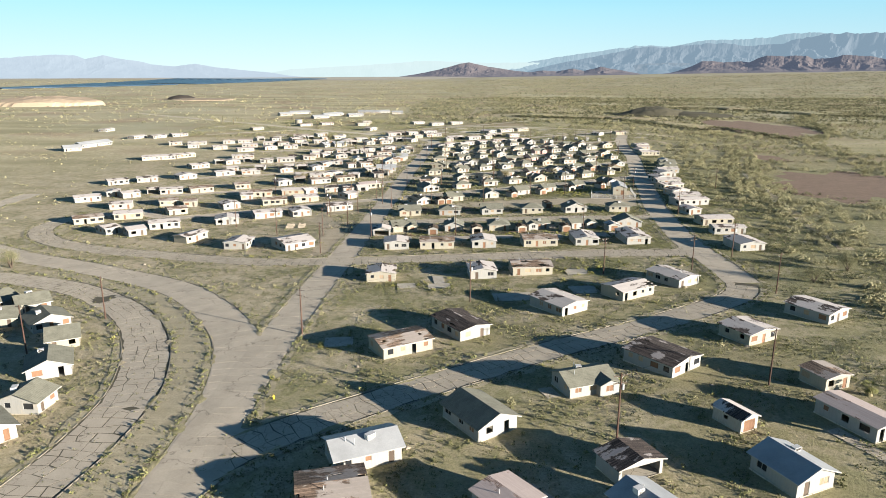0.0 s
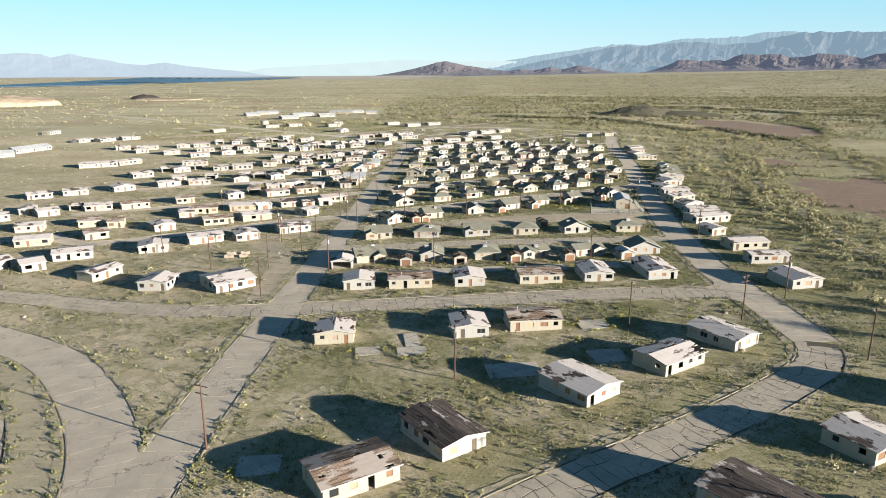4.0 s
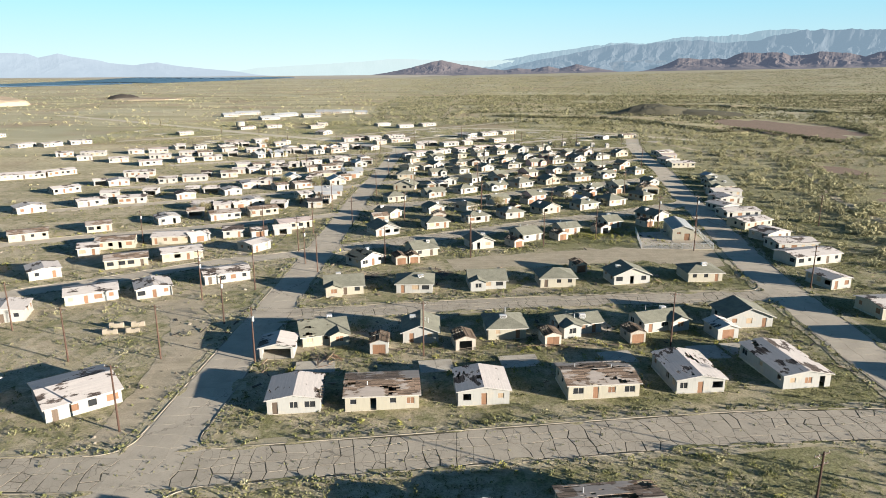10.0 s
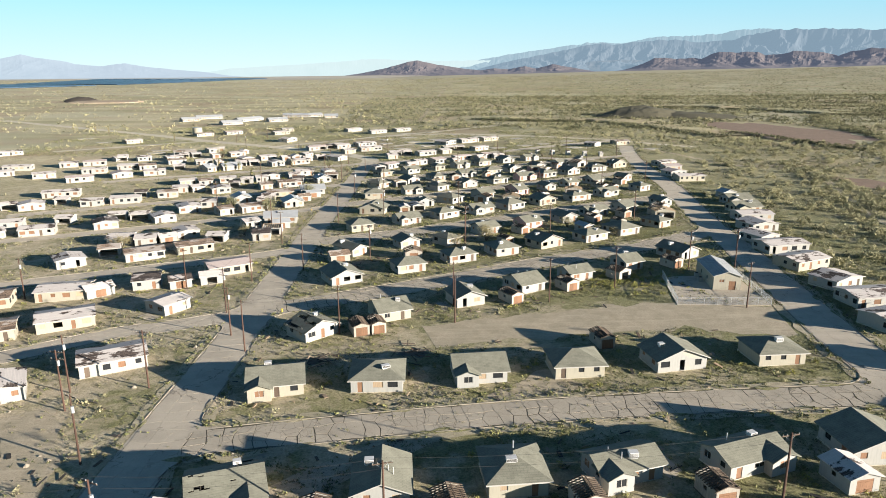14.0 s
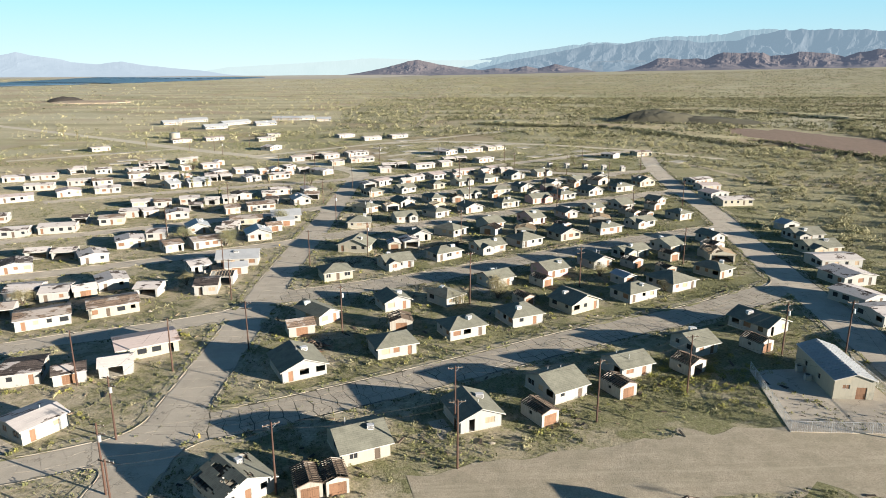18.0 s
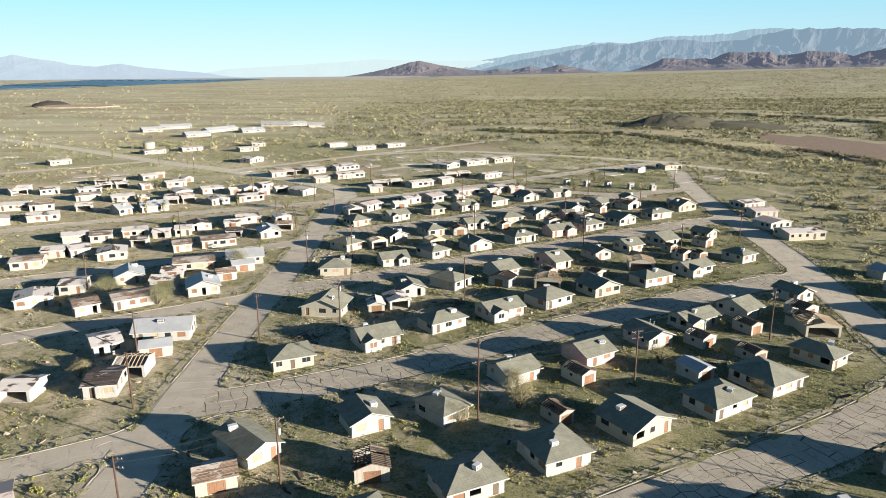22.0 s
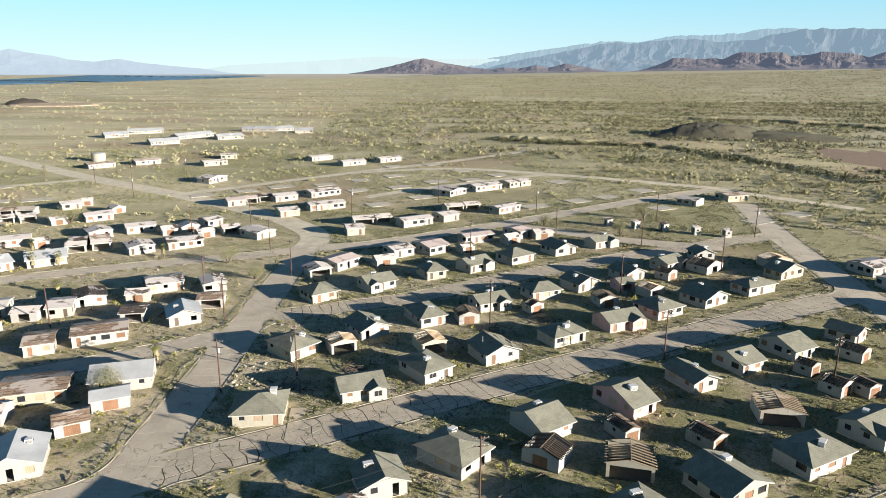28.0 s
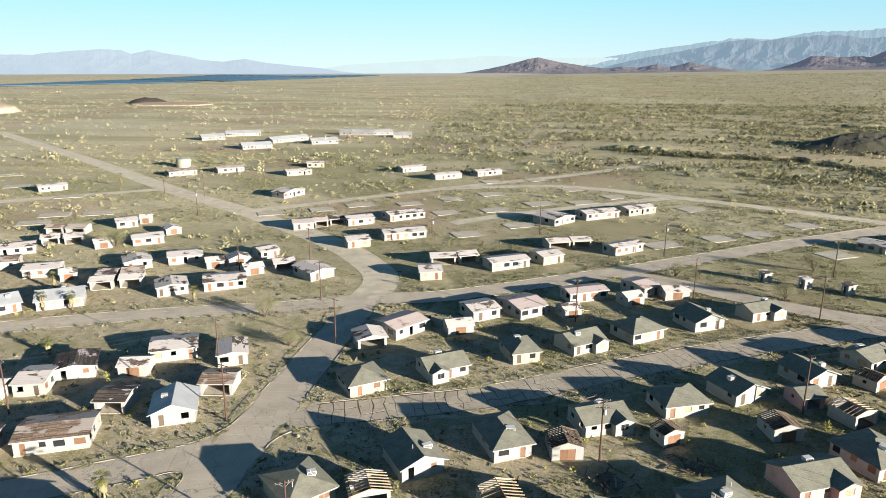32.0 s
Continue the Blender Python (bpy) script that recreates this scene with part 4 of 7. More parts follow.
def gable_roof(root, w, d, eave, rise, along_x, over, material, damage, rnd, label=""):
    drop = rise / ((d if along_x else w) / 2) * over
    e, r = eave - drop + 0.10, eave + rise + 0.10
    if along_x:
        x, y = w / 2 + over, d / 2 + over
        for k, sides in enumerate((((-x, -y, e), (x, -y, e), (x, 0, r), (-x, 0, r)), ((x, y, e), (-x, y, e), (-x, 0, r), (x, 0, r)))):
            slope_plane(root, sides, 0.10, material, damage if k == 0 or damage > 0.3 else damage * 0.6, rnd, label=label)
        f = Shape().box(-x, x, -y - 0.03, -y, e - 0.16, e - 0.01)
    else:
        x, y = w / 2 + over, d / 2 + over
        for k, sides in enumerate((((-x, y, e), (-x, -y, e), (0, -y, r), (0, y, r)), ((x, -y, e), (x, y, e), (0, y, r), (0, -y, r)))):
            slope_plane(root, sides, 0.10, material, damage if k == 1 or damage > 0.3 else damage * 0.7, rnd, label=label)
        f = Shape()
        q, t = -y - 0.03, 0.15
        f.v += [(px, py, pz + dz) for py in (q, q + 0.025) for px, pz in ((-x, e), (0, r), (x, e)) for dz in (-0.01 - t, -0.01)]
        f.f += [(0, 2, 3, 1), (2, 4, 5, 3), (7, 9, 8, 6), (9, 11, 10, 8), (1, 3, 9, 7), (3, 5, 11, 9), (0, 6, 8, 2), (2, 8, 10, 4), (0, 1, 7, 6), (4, 10, 11, 5)]
    part("fascia", f, M_TRIM, root)


def hip_roof(root, w, d, eave, rise, over, material, label=""):
    x, y = w / 2 + over, d / 2 + over
    e, r = eave + 0.02, eave + rise + 0.05
    k = max(0.3, abs(x - y))
    s = Shape()
    if x >= y:
        A, B = (-k, 0, r), (k, 0, r)
        quads = [[(-x, -y, e), (x, -y, e), B, A], [(x, y, e), (-x, y, e), A, B], [(x, -y, e), (x, y, e), B], [(-x, y, e), (-x, -y, e), A]]
    else:
        A, B = (0, -k, r), (0, k, r)
        quads = [[(x, -y, e), (x, y, e), B, A], [(-x, y, e), (-x, -y, e), A, B], [(-x, -y, e), (x, -y, e), A], [(x, y, e), (-x, y, e), B]]
    for q in quads:
        part("roof", Shape().slab(q, 0.09), material, root, label)
    f = Shape().box(-x, x, -y - 0.03, -y, e - 0.2, e - 0.02)
    part("fascia", f, M_TRIM, root)


def cooler(root, x, y, z, rnd):
    """A roof-mounted evaporative cooler with its louvres."""
    w, d, h = rnd.uniform(0.5, 0.75), rnd.uniform(0.4, 0.5), rnd.uniform(0.55, 0.8)
    box = part("cooler", Shape().box(-w, w, -d, d, 0.12, h), M_COOLER, root, "pale box-shaped evaporative roof cooler", pose(x, y, z, 0, 0, rnd.choice((0, 0, 20, -15))))
    s = Shape()
    for k in range(4):
        z0 = 0.17 + k * (h - 0.2) / 4
        s.box(-w + 0.08, w - 0.08, -d - 0.02, -d, z0, z0 + 0.07)
        s.box(w, w + 0.02, -d + 0.08, d - 0.08, z0, z0 + 0.07)
    tagged(part("louvre", s, M_DARK, box), kind="stuff")
    part("stand", Shape().box(-w * 0.8, w * 0.8, -d * 0.8, d * 0.8, -0.5, 0.12), M_METAL, box)


ROOF_WORDS = {"w": "flaking white-coated", "k": "dark torn felt", "b": "rusty brown", "p": "faded pinkish", "s": "grey-green shingled", "m": "pale metal", "r": "bare-raftered"}
WALL_WORDS = {"W": "white", "Y": "cream", "P": "pink", "b": "weathered board"}
SPOTS = []


def soil_drifts(name_, material, seed, share, out0, out1, deep, lift, label):
    """Sand blown over the street edges, in thin uneven sheets."""
    s = Shape()
    rnd = random.Random(seed)
    for name, (width, surface, line) in ROADS.items():
        if max(p[1] for p in line) > 640:
            continue
        for p, d in along(line, 2.6):
            for sign in (-1, 1):
                if rnd.random() > share:
                    continue
                side = Vector((-d.y, d.x)) * sign
                c = p + side * (width / 2 + rnd.uniform(out0, out1))
                if near_road(c.x, c.y, 0.0, (name,)):
                    continue
                a, b = rnd.uniform(1.2, 3.8), rnd.uniform(0.35, 1.3) * deep
                z = ground_z(c.x, c.y) + lift + rnd.uniform(0, 0.02)
                rim = []
                for i in range(11):
                    t = 6.2832 * i / 11
                    k = rnd.uniform(0.6, 1.25)
                    q = c + d * math.cos(t) * a * k + side * math.sin(t) * b * k
                    rim.append((q.x, q.y, z - 0.05))
                for u, v in zip(rim, rim[1:] + rim[:1]):
                    s.face((c.x, c.y, z + 0.005), *((u, v) if sign else (v, u)))
    return tagged(new(name_, s.mesh(name_, material)), label, "soil", kind="stuff")


soil_drifts("soil_drifts", M_EARTH, 21, 0.30, -0.2, 0.9, 0.8, 0.085, "sandy soil drifted over the street edges")


def footways(name):
    """The bare trodden strip behind the kerb on both sides of a street, ragged at its edges."""
    width, _, line = ROADS[name]
    for sign in (-1, 1):
        s = Shape()
        prev = None
        for i, (p, d) in enumerate(along(line, 1.6)):
            side = Vector((-d.y, d.x)) * sign
            mid = p + side * (width / 2 + 1.4)
            if near_road(mid.x, mid.y, 1.2, (name,)):
                prev = None
                continue
            inner = width / 2 + 0.36
            outer = inner + 1.5 + 1.1 * noise.fractal(Vector((i * 0.21, sign * 5.0, len(name))), 0.8, 2.1, 3)
            now = []
            for off in (inner, inner + max(0.25, outer - inner)):
                q = p + side * off
                now.append((q.x, q.y, ground_z(q.x, q.y) + 0.05))
            if prev:
                s.face(*((prev[0], now[0], now[1], prev[1]) if sign < 0 else (prev[1], now[1], now[0], prev[0])))
            prev = now
        if s.f:
            tagged(new("pavement_" + name, s.mesh("pavement_" + name, M_VERGE)), "bare trodden soil strip behind the kerb", "pavement", kind="structure")


for road_name in ROADS:
    if road_name.startswith(("street", "road_west", "road_east", "boulevard")) and road_name not in ("street_eighth", "street_north_curve"):
        footways(road_name)


def house(x, y, turn, w, d, style, near=True):
    form, roof, paint = style[:3]
    rnd = random.Random(int(x * 7) * 1009 + int(y * 7))
    damage = 0.0
    if roof in "wkb" and near and rnd.random() < 0.6:
        damage = rnd.choice((0.05, 0.12, 0.2))
    elif roof == "s" and near and rnd.random() < 0.12:
        damage = 0.12
    if len(style) > 3:
        damage = int(style[3]) * 0.07
    shape_word = {"g": "gable-fronted", "l": "long", "h": "hip-roofed"}[form]
    state = "with bared rafters" if damage > 0.1 else "with boarded windows"
    root = thing("house", x, y, turn, "abandoned %s %s bungalow, %s roof, %s" % (WALL_WORDS[paint], shape_word, ROOF_WORDS[roof], state), "house", "abandoned bungalows")
    SPOTS.append((x, y, (w + d) / 3.2))
    eave = 2.55 if roof != "s" else 2.4
    low = roof in "wkbp"
    rise = (0.085 if low else 0.20) * (d if form != "g" else w)
    if form == "h":
        rise = 0.21 * min(w, d)
    part("foundation", Shape().box(-w / 2 - 0.08, w / 2 + 0.08, -d / 2 - 0.08, d / 2 + 0.08, -0.6, 0.14), M_PAD, root)
    s = Shape()
    sides = (((-w / 2, -d / 2), (w / 2, -d / 2), (0, 1)), ((w / 2, -d / 2), (w / 2, d / 2), (-1, 0)), ((w / 2, d / 2), (-w / 2, d / 2), (0, -1)), ((-w / 2, d / 2), (-w / 2, -d / 2), (1, 0)))
    fills = []
    for k, (a, b, n) in enumerate(sides):
        long_ = math.hypot(b[0] - a[0], b[1] - a[1])
        holes = []
        slots = max(2, int(long_ / 2.6))
        door = rnd.randrange(slots) if k == 0 else -1
        nx_, ny_ = math.cos(radians(turn)) * -n[0] - math.sin(radians(turn)) * -n[1], math.sin(radians(turn)) * -n[0] + math.cos(radians(turn)) * -n[1]
        seen = k == 0 or (k != 2 and max(nx_ * (4 - x) - ny_ * s_ for s_ in (75, 150, 250)) > 6)
        for i in range(slots):
            if not seen or (k != 0 and rnd.random() < 0.2):
                continue
            c = long_ * (i + 0.5) / slots + rnd.uniform(-0.25, 0.25)
            if i == door:
                holes.append((c - 0.46, c + 0.46, 0.14, 2.12))
                what = "door" if rnd.random() < 0.75 else "open"
            else:
                ww = rnd.choice((0.5, 0.62, 0.85)) if long_ / slots > 2 else 0.5
                holes.append((c - ww, c + ww, 0.95 if ww > 0.5 else 1.15, 2.05))
                what = "board" if rnd.random() < 0.5 else "glass"
                if rnd.random() < 0.1:
                    what = "open"
            if what != "open":
                d_ = ((b[0] - a[0]) / long_, (b[1] - a[1]) / long_)
                fills.append((a, d_, n, holes[-1], what))
        wall_face(s, a, b, eave, holes, n)
    if form != "h":
        gable_pieces(s, w, d, eave, rise, form == "l")
    part("wall", s, M_WALL[paint], root)
    for a, d_, n, hole, what in fills:
        fill_hole(root, a, d_, n, hole, what, rnd, framed=near)
    over = 0.35 if low else 0.5
    if form == "h":
        hip_roof(root, w, d, eave, rise, over, M_ROOF[roof])
    else:
        gable_roof(root, w, d, eave, rise, form == "l", over, M_ROOF_TURNED[roof] if form == "g" and roof in M_ROOF_TURNED else M_ROOF[roof], damage, rnd)
    if roof == "s" and form == "l" and w > 7.5:
        # a wing that steps forward under its own small gable
        side = rnd.choice((-1, 1))
        ww, out = w * 0.42, 1.3
        cx = side * (w / 2 - ww / 2)
        s2 = Shape()
        y0 = -d / 2
        c = ww / 2
        holes = [(c - 0.75, c + 0.75, 0.95, 2.1)]
        wall_face(s2, (cx - ww / 2, y0 - out), (cx + ww / 2, y0 - out), eave, holes, (0, 1))
        wall_face(s2, (cx + ww / 2, y0 - out), (cx + ww / 2, y0 - 0.005), eave, [], (-1, 0))
        wall_face(s2, (cx - ww / 2, y0 - 0.005), (cx - ww / 2, y0 - out), eave, [], (1, 0))
        r2 = 0.2 * ww
        s2.face((cx - ww / 2, y0 - out, eave), (cx + ww / 2, y0 - out, eave), (cx, y0 - out, eave + r2))
        part("wing_wall", s2, M_WALL[paint], root)
        fill_hole(root, (cx - ww / 2, y0 - out), (1, 0), (0, 1), holes[0], rnd.choice(("board", "glass")), rnd)
        o2, e2 = 0.4, eave - 0.04
        back = y0 + 2.4
        part("roof", Shape().slab([(cx - ww / 2 - o2, y0 - out - o2, e2), (cx, y0 - out - o2, eave + r2 + 0.12), (cx, back, eave + r2 + 0.12), (cx - ww / 2 - o2, back, e2)][::-1], 0.09), M_ROOF[roof], root)
        part("roof", Shape().slab([(cx + ww / 2 + o2, y0 - out - o2, e2), (cx, y0 - out - o2, eave + r2 + 0.12), (cx, back, eave + r2 + 0.12), (cx + ww / 2 + o2, back, e2)], 0.09), M_ROOF[roof], root)
    if roof in "sm" and rnd.random() < 0.8:
        u, v = (rnd.choice((-1, 1)) * rnd.uniform(0.14, 0.26) * w, rnd.uniform(-0.2, 0.3) * d) if form == "g" else (rnd.uniform(-0.2, 0.3) * w, rnd.choice((-1, 1)) * rnd.uniform(0.14, 0.24) * d)
        cooler(root, u, v, eave + rise * (1 - 2 * (abs(u) / w if form == "g" else abs(v) / d)) + 0.02, rnd)
    for _ in range(rnd.randrange(0, 3) if near else 0):
        px, py = rnd.uniform(-0.3, 0.3) * w, rnd.uniform(-0.3, 0.3) * d
        part("vent_pipe", Shape().tube((px, py, eave), (px, py, eave + rise + 0.5), 0.06, 0.06, 6), M_METAL, root)
    if near and len(style) < 4 and rnd.random() < 0.36 and abs(x) < 75:
        side = rnd.choice((-1, 1)) * (w / 2 + 2.1)
        c, q = math.cos(radians(turn)), math.sin(radians(turn))
        drive = thing("driveway", x + c * side, y + q * side, turn, "cracked pale concrete driveway beside the house", "driveway", "driveways")
        for k in range(4):
            y0 = -d / 2 - 5 + k * 2.6
            jit = [rnd.uniform(-0.15, 0.15) for _ in range(4)]
            part("slab", Shape().slab([(-1.3, y0 + 0.05, 0.07 + jit[0] * 0.1), (1.3, y0 + jit[1], 0.07), (1.3, y0 + 2.5 + jit[2], 0.07), (-1.3, y0 + 2.5 + jit[3], 0.08)], 0.3), M_SLAB, drive)
    return root


def shed(x, y, turn, w, d, style):
    """A small garage of boards with double doors; roofs marked r have lost their sheets."""
    form, roof, paint = style
    rnd = random.Random(int(x * 11) * 733 + int(y * 11))
    bare = roof == "r"
    root = thing("shed", x, y, turn, "small %s shed, %s roof, %s" % (WALL_WORDS[paint], ROOF_WORDS[roof], "closed rusty-brown double doors" if paint == "b" else "plain closed sides"), "shed", "garden sheds")
    SPOTS.append((x, y, (w + d) / 3))
    eave, rise = 2.25, 0.17 * (w if form == "g" else d)
    # dark floor under bare rafters: inside shade and debris put into its colour
    part("foundation", Shape().box(-w / 2 - 0.05, w / 2 + 0.05, -d / 2 - 0.05, d / 2 + 0.05, -0.5, 0.1), M_JOINT_SHADE if bare else M_PAD, root)
    s = Shape()
    dw = min(2.4, w - 0.7)
    hole = (w / 2 - dw / 2, w / 2 + dw / 2, 0.1, 1.95)
    wall_face(s, (-w / 2, -d / 2), (w / 2, -d / 2), eave, [hole], (0, 1), 0.1)
    wall_face(s, (w / 2, -d / 2), (w / 2, d / 2), eave, [], (-1, 0), 0.1)
    wall_face(s, (w / 2, d / 2), (-w / 2, d / 2), eave, [], (0, -1), 0.1)
    wall_face(s, (-w / 2, d / 2), (-w / 2, -d / 2), eave, [(d * 0.4, d * 0.4 + 0.7, 1.1, 1.7)], (1, 0), 0.1)
    gable_pieces(s, w, d, eave, rise, form == "l")
    part("wall", s, M_WALL[paint if paint != "b" or rnd.random() < 0.75 else "W"], root)
    if rnd.random() < 0.8:
        for k in (0, 1):
            leaf = Shape()
            x0 = -dw / 2 + k * dw / 2
            n = 4
            for i in range(n):
                leaf.box(x0 + i * dw / 2 / n + 0.01, x0 + (i + 1) * dw / 2 / n - 0.005, -d / 2 + 0.03, -d / 2 + 0.07, 0.12, 1.93)
            leaf.box(x0 + 0.05, x0 + dw / 2 - 0.05, -d / 2 - 0.01, -d / 2 + 0.03, 0.4, 0.52).box(x0 + 0.05, x0 + dw / 2 - 0.05, -d / 2 - 0.01, -d / 2 + 0.03, 1.5, 1.62)
            part("door_leaf", leaf, M_RUST, root, "orange-brown boarded door leaf")
    if not bare:
        gable_roof(root, w, d, eave, rise, form == "l", 0.3, M_ROOF[roof], 0.0, rnd)
        return root
    e, r = eave + 0.05, eave + rise + 0.05
    n = max(5, round(d / 0.45))
    for sx in (-1, 1):
        bar = Shape().bar((sx * (w / 2 + 0.25), 0, e - 0.1), (0, 0, r), 0.10, 0.12).mesh("rafter", M_WOOD)
        for i in range(n + 1):
            if rnd.random() < 0.93:
                part("rafter", bar, None, root, at=Matrix.Translation((0, -d / 2 + d * i / n, 0)))
        for k in range(2):
            q = (k + 0.5) / 2
            px, pz = sx * (w / 2 + 0.25) * (1 - q), (e - 0.1) * (1 - q) + r * q + 0.09
            y1 = d / 2 * rnd.uniform(0.3, 1.0)
            if rnd.random() < 0.85:
                part("batten", Shape().bar((px, -d / 2, pz), (px, y1, pz), 0.1, 0.03), M_WOOD, root)
    part("ridge_board", Shape().bar((0, -d / 2 - 0.1, r), (0, d / 2 + 0.1, r), 0.05, 0.16), M_WOOD, root)
    return root


def bare_frame(root, w, d, eave, rise, along_x, rnd):
    """A roof that has lost its sheets: pale rafters on both slopes and a ridge board."""
    span, long_ = (d, w) if along_x else (w, d)
    turned = Matrix.Rotation(radians(90), 4, "Z") if along_x else Matrix.Identity(4)
    n = max(5, round(long_ / 0.75))
    for sx in (-1, 1):
        bar = Shape().bar((sx * (span / 2 + 0.3), 0, eave - 0.02), (0, 0, eave + rise + 0.1), 0.08, 0.13).mesh("rafter", M_PLY)
        for i in range(n + 1):
            if rnd.random() < 0.94:
                part("rafter", bar, None, root, at=turned @ Matrix.Translation((0, -long_ / 2 + long_ * i / n, 0)))
    part("ridge_board", Shape().bar((0, -long_ / 2 - 0.1, eave + rise + 0.1), (0, long_ / 2 + 0.1, eave + rise + 0.1), 0.05, 0.16), M_PLY, root, at=turned)


def carport(x, y, turn, w, d, style):
    """A garage with an open front."""
    form, roof, paint = style
    rnd = random.Random(int(x * 13) * 571 + int(y * 13))
    root = thing("carport", x, y, turn, "open-fronted %s garage with %s roof" % (WALL_WORDS[paint], ROOF_WORDS[roof]), "garage", "open garages")
    SPOTS.append((x, y, (w + d) / 3))
    eave, rise = 2.45, 0.12 * (w if form == "g" else d)
    # floor coloured dark below a bare roof, in place of the shade inside
    part("foundation", Shape().box(-w / 2 - 0.05, w / 2 + 0.05, -d / 2 - 0.05, d / 2 + 0.05, -0.5, 0.1), M_JOINT_SHADE if roof == "r" else M_PAD, root)
    s = Shape()
    wall_face(s, (-w / 2, -d / 2), (w / 2, -d / 2), eave, [(0.5, w - 0.5, 0.1, 2.1)], (0, 1))
    wall_face(s, (w / 2, -d / 2), (w / 2, d / 2), eave, [], (-1, 0))
    wall_face(s, (w / 2, d / 2), (-w / 2, d / 2), eave, [], (0, -1))
    wall_face(s, (-w / 2, d / 2), (-w / 2, -d / 2), eave, [], (1, 0))
    gable_pieces(s, w, d, eave, rise, form == "l")
    part("wall", s, M_WALL[paint], root)
    if roof == "r":
        bare_frame(root, w, d, eave, rise, form == "l", rnd)
        return root
    gable_roof(root, w, d, eave, rise, form == "l", 0.4, M_ROOF[roof], (0.1 if roof in "wkb" and rnd.random() < 0.4 else 0.0), rnd)
    return root


for place in (
    (-74.7, 91.1, 51, 5.5, 8.0),
    (1.7, 96.3, 36, 7.4, 9.6),
    (-6.4, 248.2, 2, 6.8, 8.0),
    (-24.0, 304.5, 43, 7.9, 7.0),
    (8.7, 322.4, 19, 6.8, 7.4),
    (-22.5, 343.3, 26, 8.2, 9.3),
    (49.7, 408.9, 25, 6.3, 7.6),
    (19.8, 488.4, 25, 7.6, 7.5),
    (-7.3, 502.6, 33, 6.7, 8.1),
):
    house(*place, "gsW")
for place in (
    (-17.5, 75.3, 16, 8.7, 8.0),
):
    house(*place, "lbW")
for place in (
    (-15.2, 86.2, 26, 9.6, 6.3),
    (-51.3, 479.8, 15, 10.3, 8.0),
):
    house(*place, "lmW")
for place in (
    (5.0, 74.3, 40, 6.3, 6.4),
    (60.1, 96.8, 25, 5.5, 10.3),
):
    house(*place, "gpW")
for place in (
    (21.9, 73.7, 33, 6.3, 5.5),
    (43.6, 82.1, 25, 6.7, 7.5),
):
    house(*place, "gmW")
for place in (
    (22.3, 83.6, 26, 7.4, 5.0),
):
    carport(*place, "gkW")
for place in (
    (41.5, 96.7, 29, 3.6, 5.4),
):
    shed(*place, "gwb")
for place in (
    (-86.5, 130.5, 30, 5.9, 8.0),
    (-107.9, 143.0, 20, 6.3, 8.0),
    (-26.2, 279.6, 10, 8.9, 8.0),
    (119.6, 418.7, 9, 10.1, 8.0),
):
    house(*place, "lsY", False)
for place in (
    (-80.2, 115.6, 30, 7.4, 8.0),
    (-96.8, 141.1, 46, 7.8, 8.0),
    (59.3, 253.4, 3, 9.2, 7.4),
    (43.7, 284.2, 9, 9.2, 7.0),
    (-23.0, 371.0, 44, 5.5, 9.2),
    (-6.2, 378.1, 25, 6.4, 6.5),
    (71.9, 357.8, 30, 7.2, 9.0),
    (-0.3, 444.6, 19, 6.4, 5.9),
    (93.0, 433.0, 23, 5.5, 6.9),
    (55.1, 474.4, 22, 5.5, 7.5),
    (95.8, 494.0, 36, 5.6, 6.0),
    (46.6, 531.1, 31, 7.0, 7.0),
    (61.4, 539.0, 27, 6.4, 7.3),
    (74.8, 518.4, 30, 8.2, 7.8),
    (47.3, 565.5, 26, 7.7, 8.0),
    (88.9, 556.1, 9, 5.7, 5.5),
):
    house(*place, "gsW", False)
for place in (
    (-74.6, 100.5, 90, 5.5, 7.1),
    (-118.1, 154.6, 69, 5.9, 8.0),
    (-108.4, 153.4, 42, 6.9, 8.0),
    (8.5, 282.2, 5, 8.8, 8.0),
    (54.2, 347.8, 22, 5.5, 6.9),
    (62.6, 417.7, 27, 9.2, 5.8),
    (20.9, 427.5, 29, 9.1, 6.8),
    (24.9, 459.6, 33, 6.3, 8.1),
    (75.5, 423.5, 32, 5.8, 7.9),
    (77.4, 456.0, 28, 9.3, 5.9),
    (124.0, 434.7, 7, 9.4, 8.0),
    (66.9, 481.4, 26, 5.9, 7.1),
    (79.7, 487.6, 27, 6.0, 8.3),
    (-7.5, 534.5, 33, 8.2, 6.8),
    (21.3, 517.6, 25, 8.0, 6.4),
    (19.7, 549.7, 36, 8.0, 6.9),
):
    house(*place, "lsW", False)
for place in (
    (62.3, 572.2, 28, 8.6, 5.5),
    (75.7, 547.7, 36, 8.1, 6.2),
):
    house(*place, "lsW", False)
for place in (
    (-14.1, 127.7, 32, 10.9, 7.4),
):
    house(*place, "lbY2", False)
for place in (
    (-2.0, 138.5, 35, 7.7, 11.3),
):
    house(*place, "gkW2", False)
for place in (
    (20.0, 109.4, 22, 8.8, 6.5),
    (24.6, 250.1, 16, 8.7, 5.5),
    (41.3, 251.4, 19, 9.5, 5.5),
    (23.8, 331.4, 29, 6.9, 8.1),
    (38.1, 338.7, 23, 6.7, 6.1),
    (-6.9, 412.9, 27, 8.4, 7.2),
    (19.9, 393.9, 31, 7.2, 6.5),
    (-6.0, 473.6, 20, 7.8, 6.5),
):
    house(*place, "lsW")
for place in (
    (36.6, 120.4, 40, 8.9, 10.8),
):
    house(*place, "gkW1", False)
for place in (
    (58.3, 134.8, 29, 8.2, 7.7),
):
    house(*place, "gwY", False)
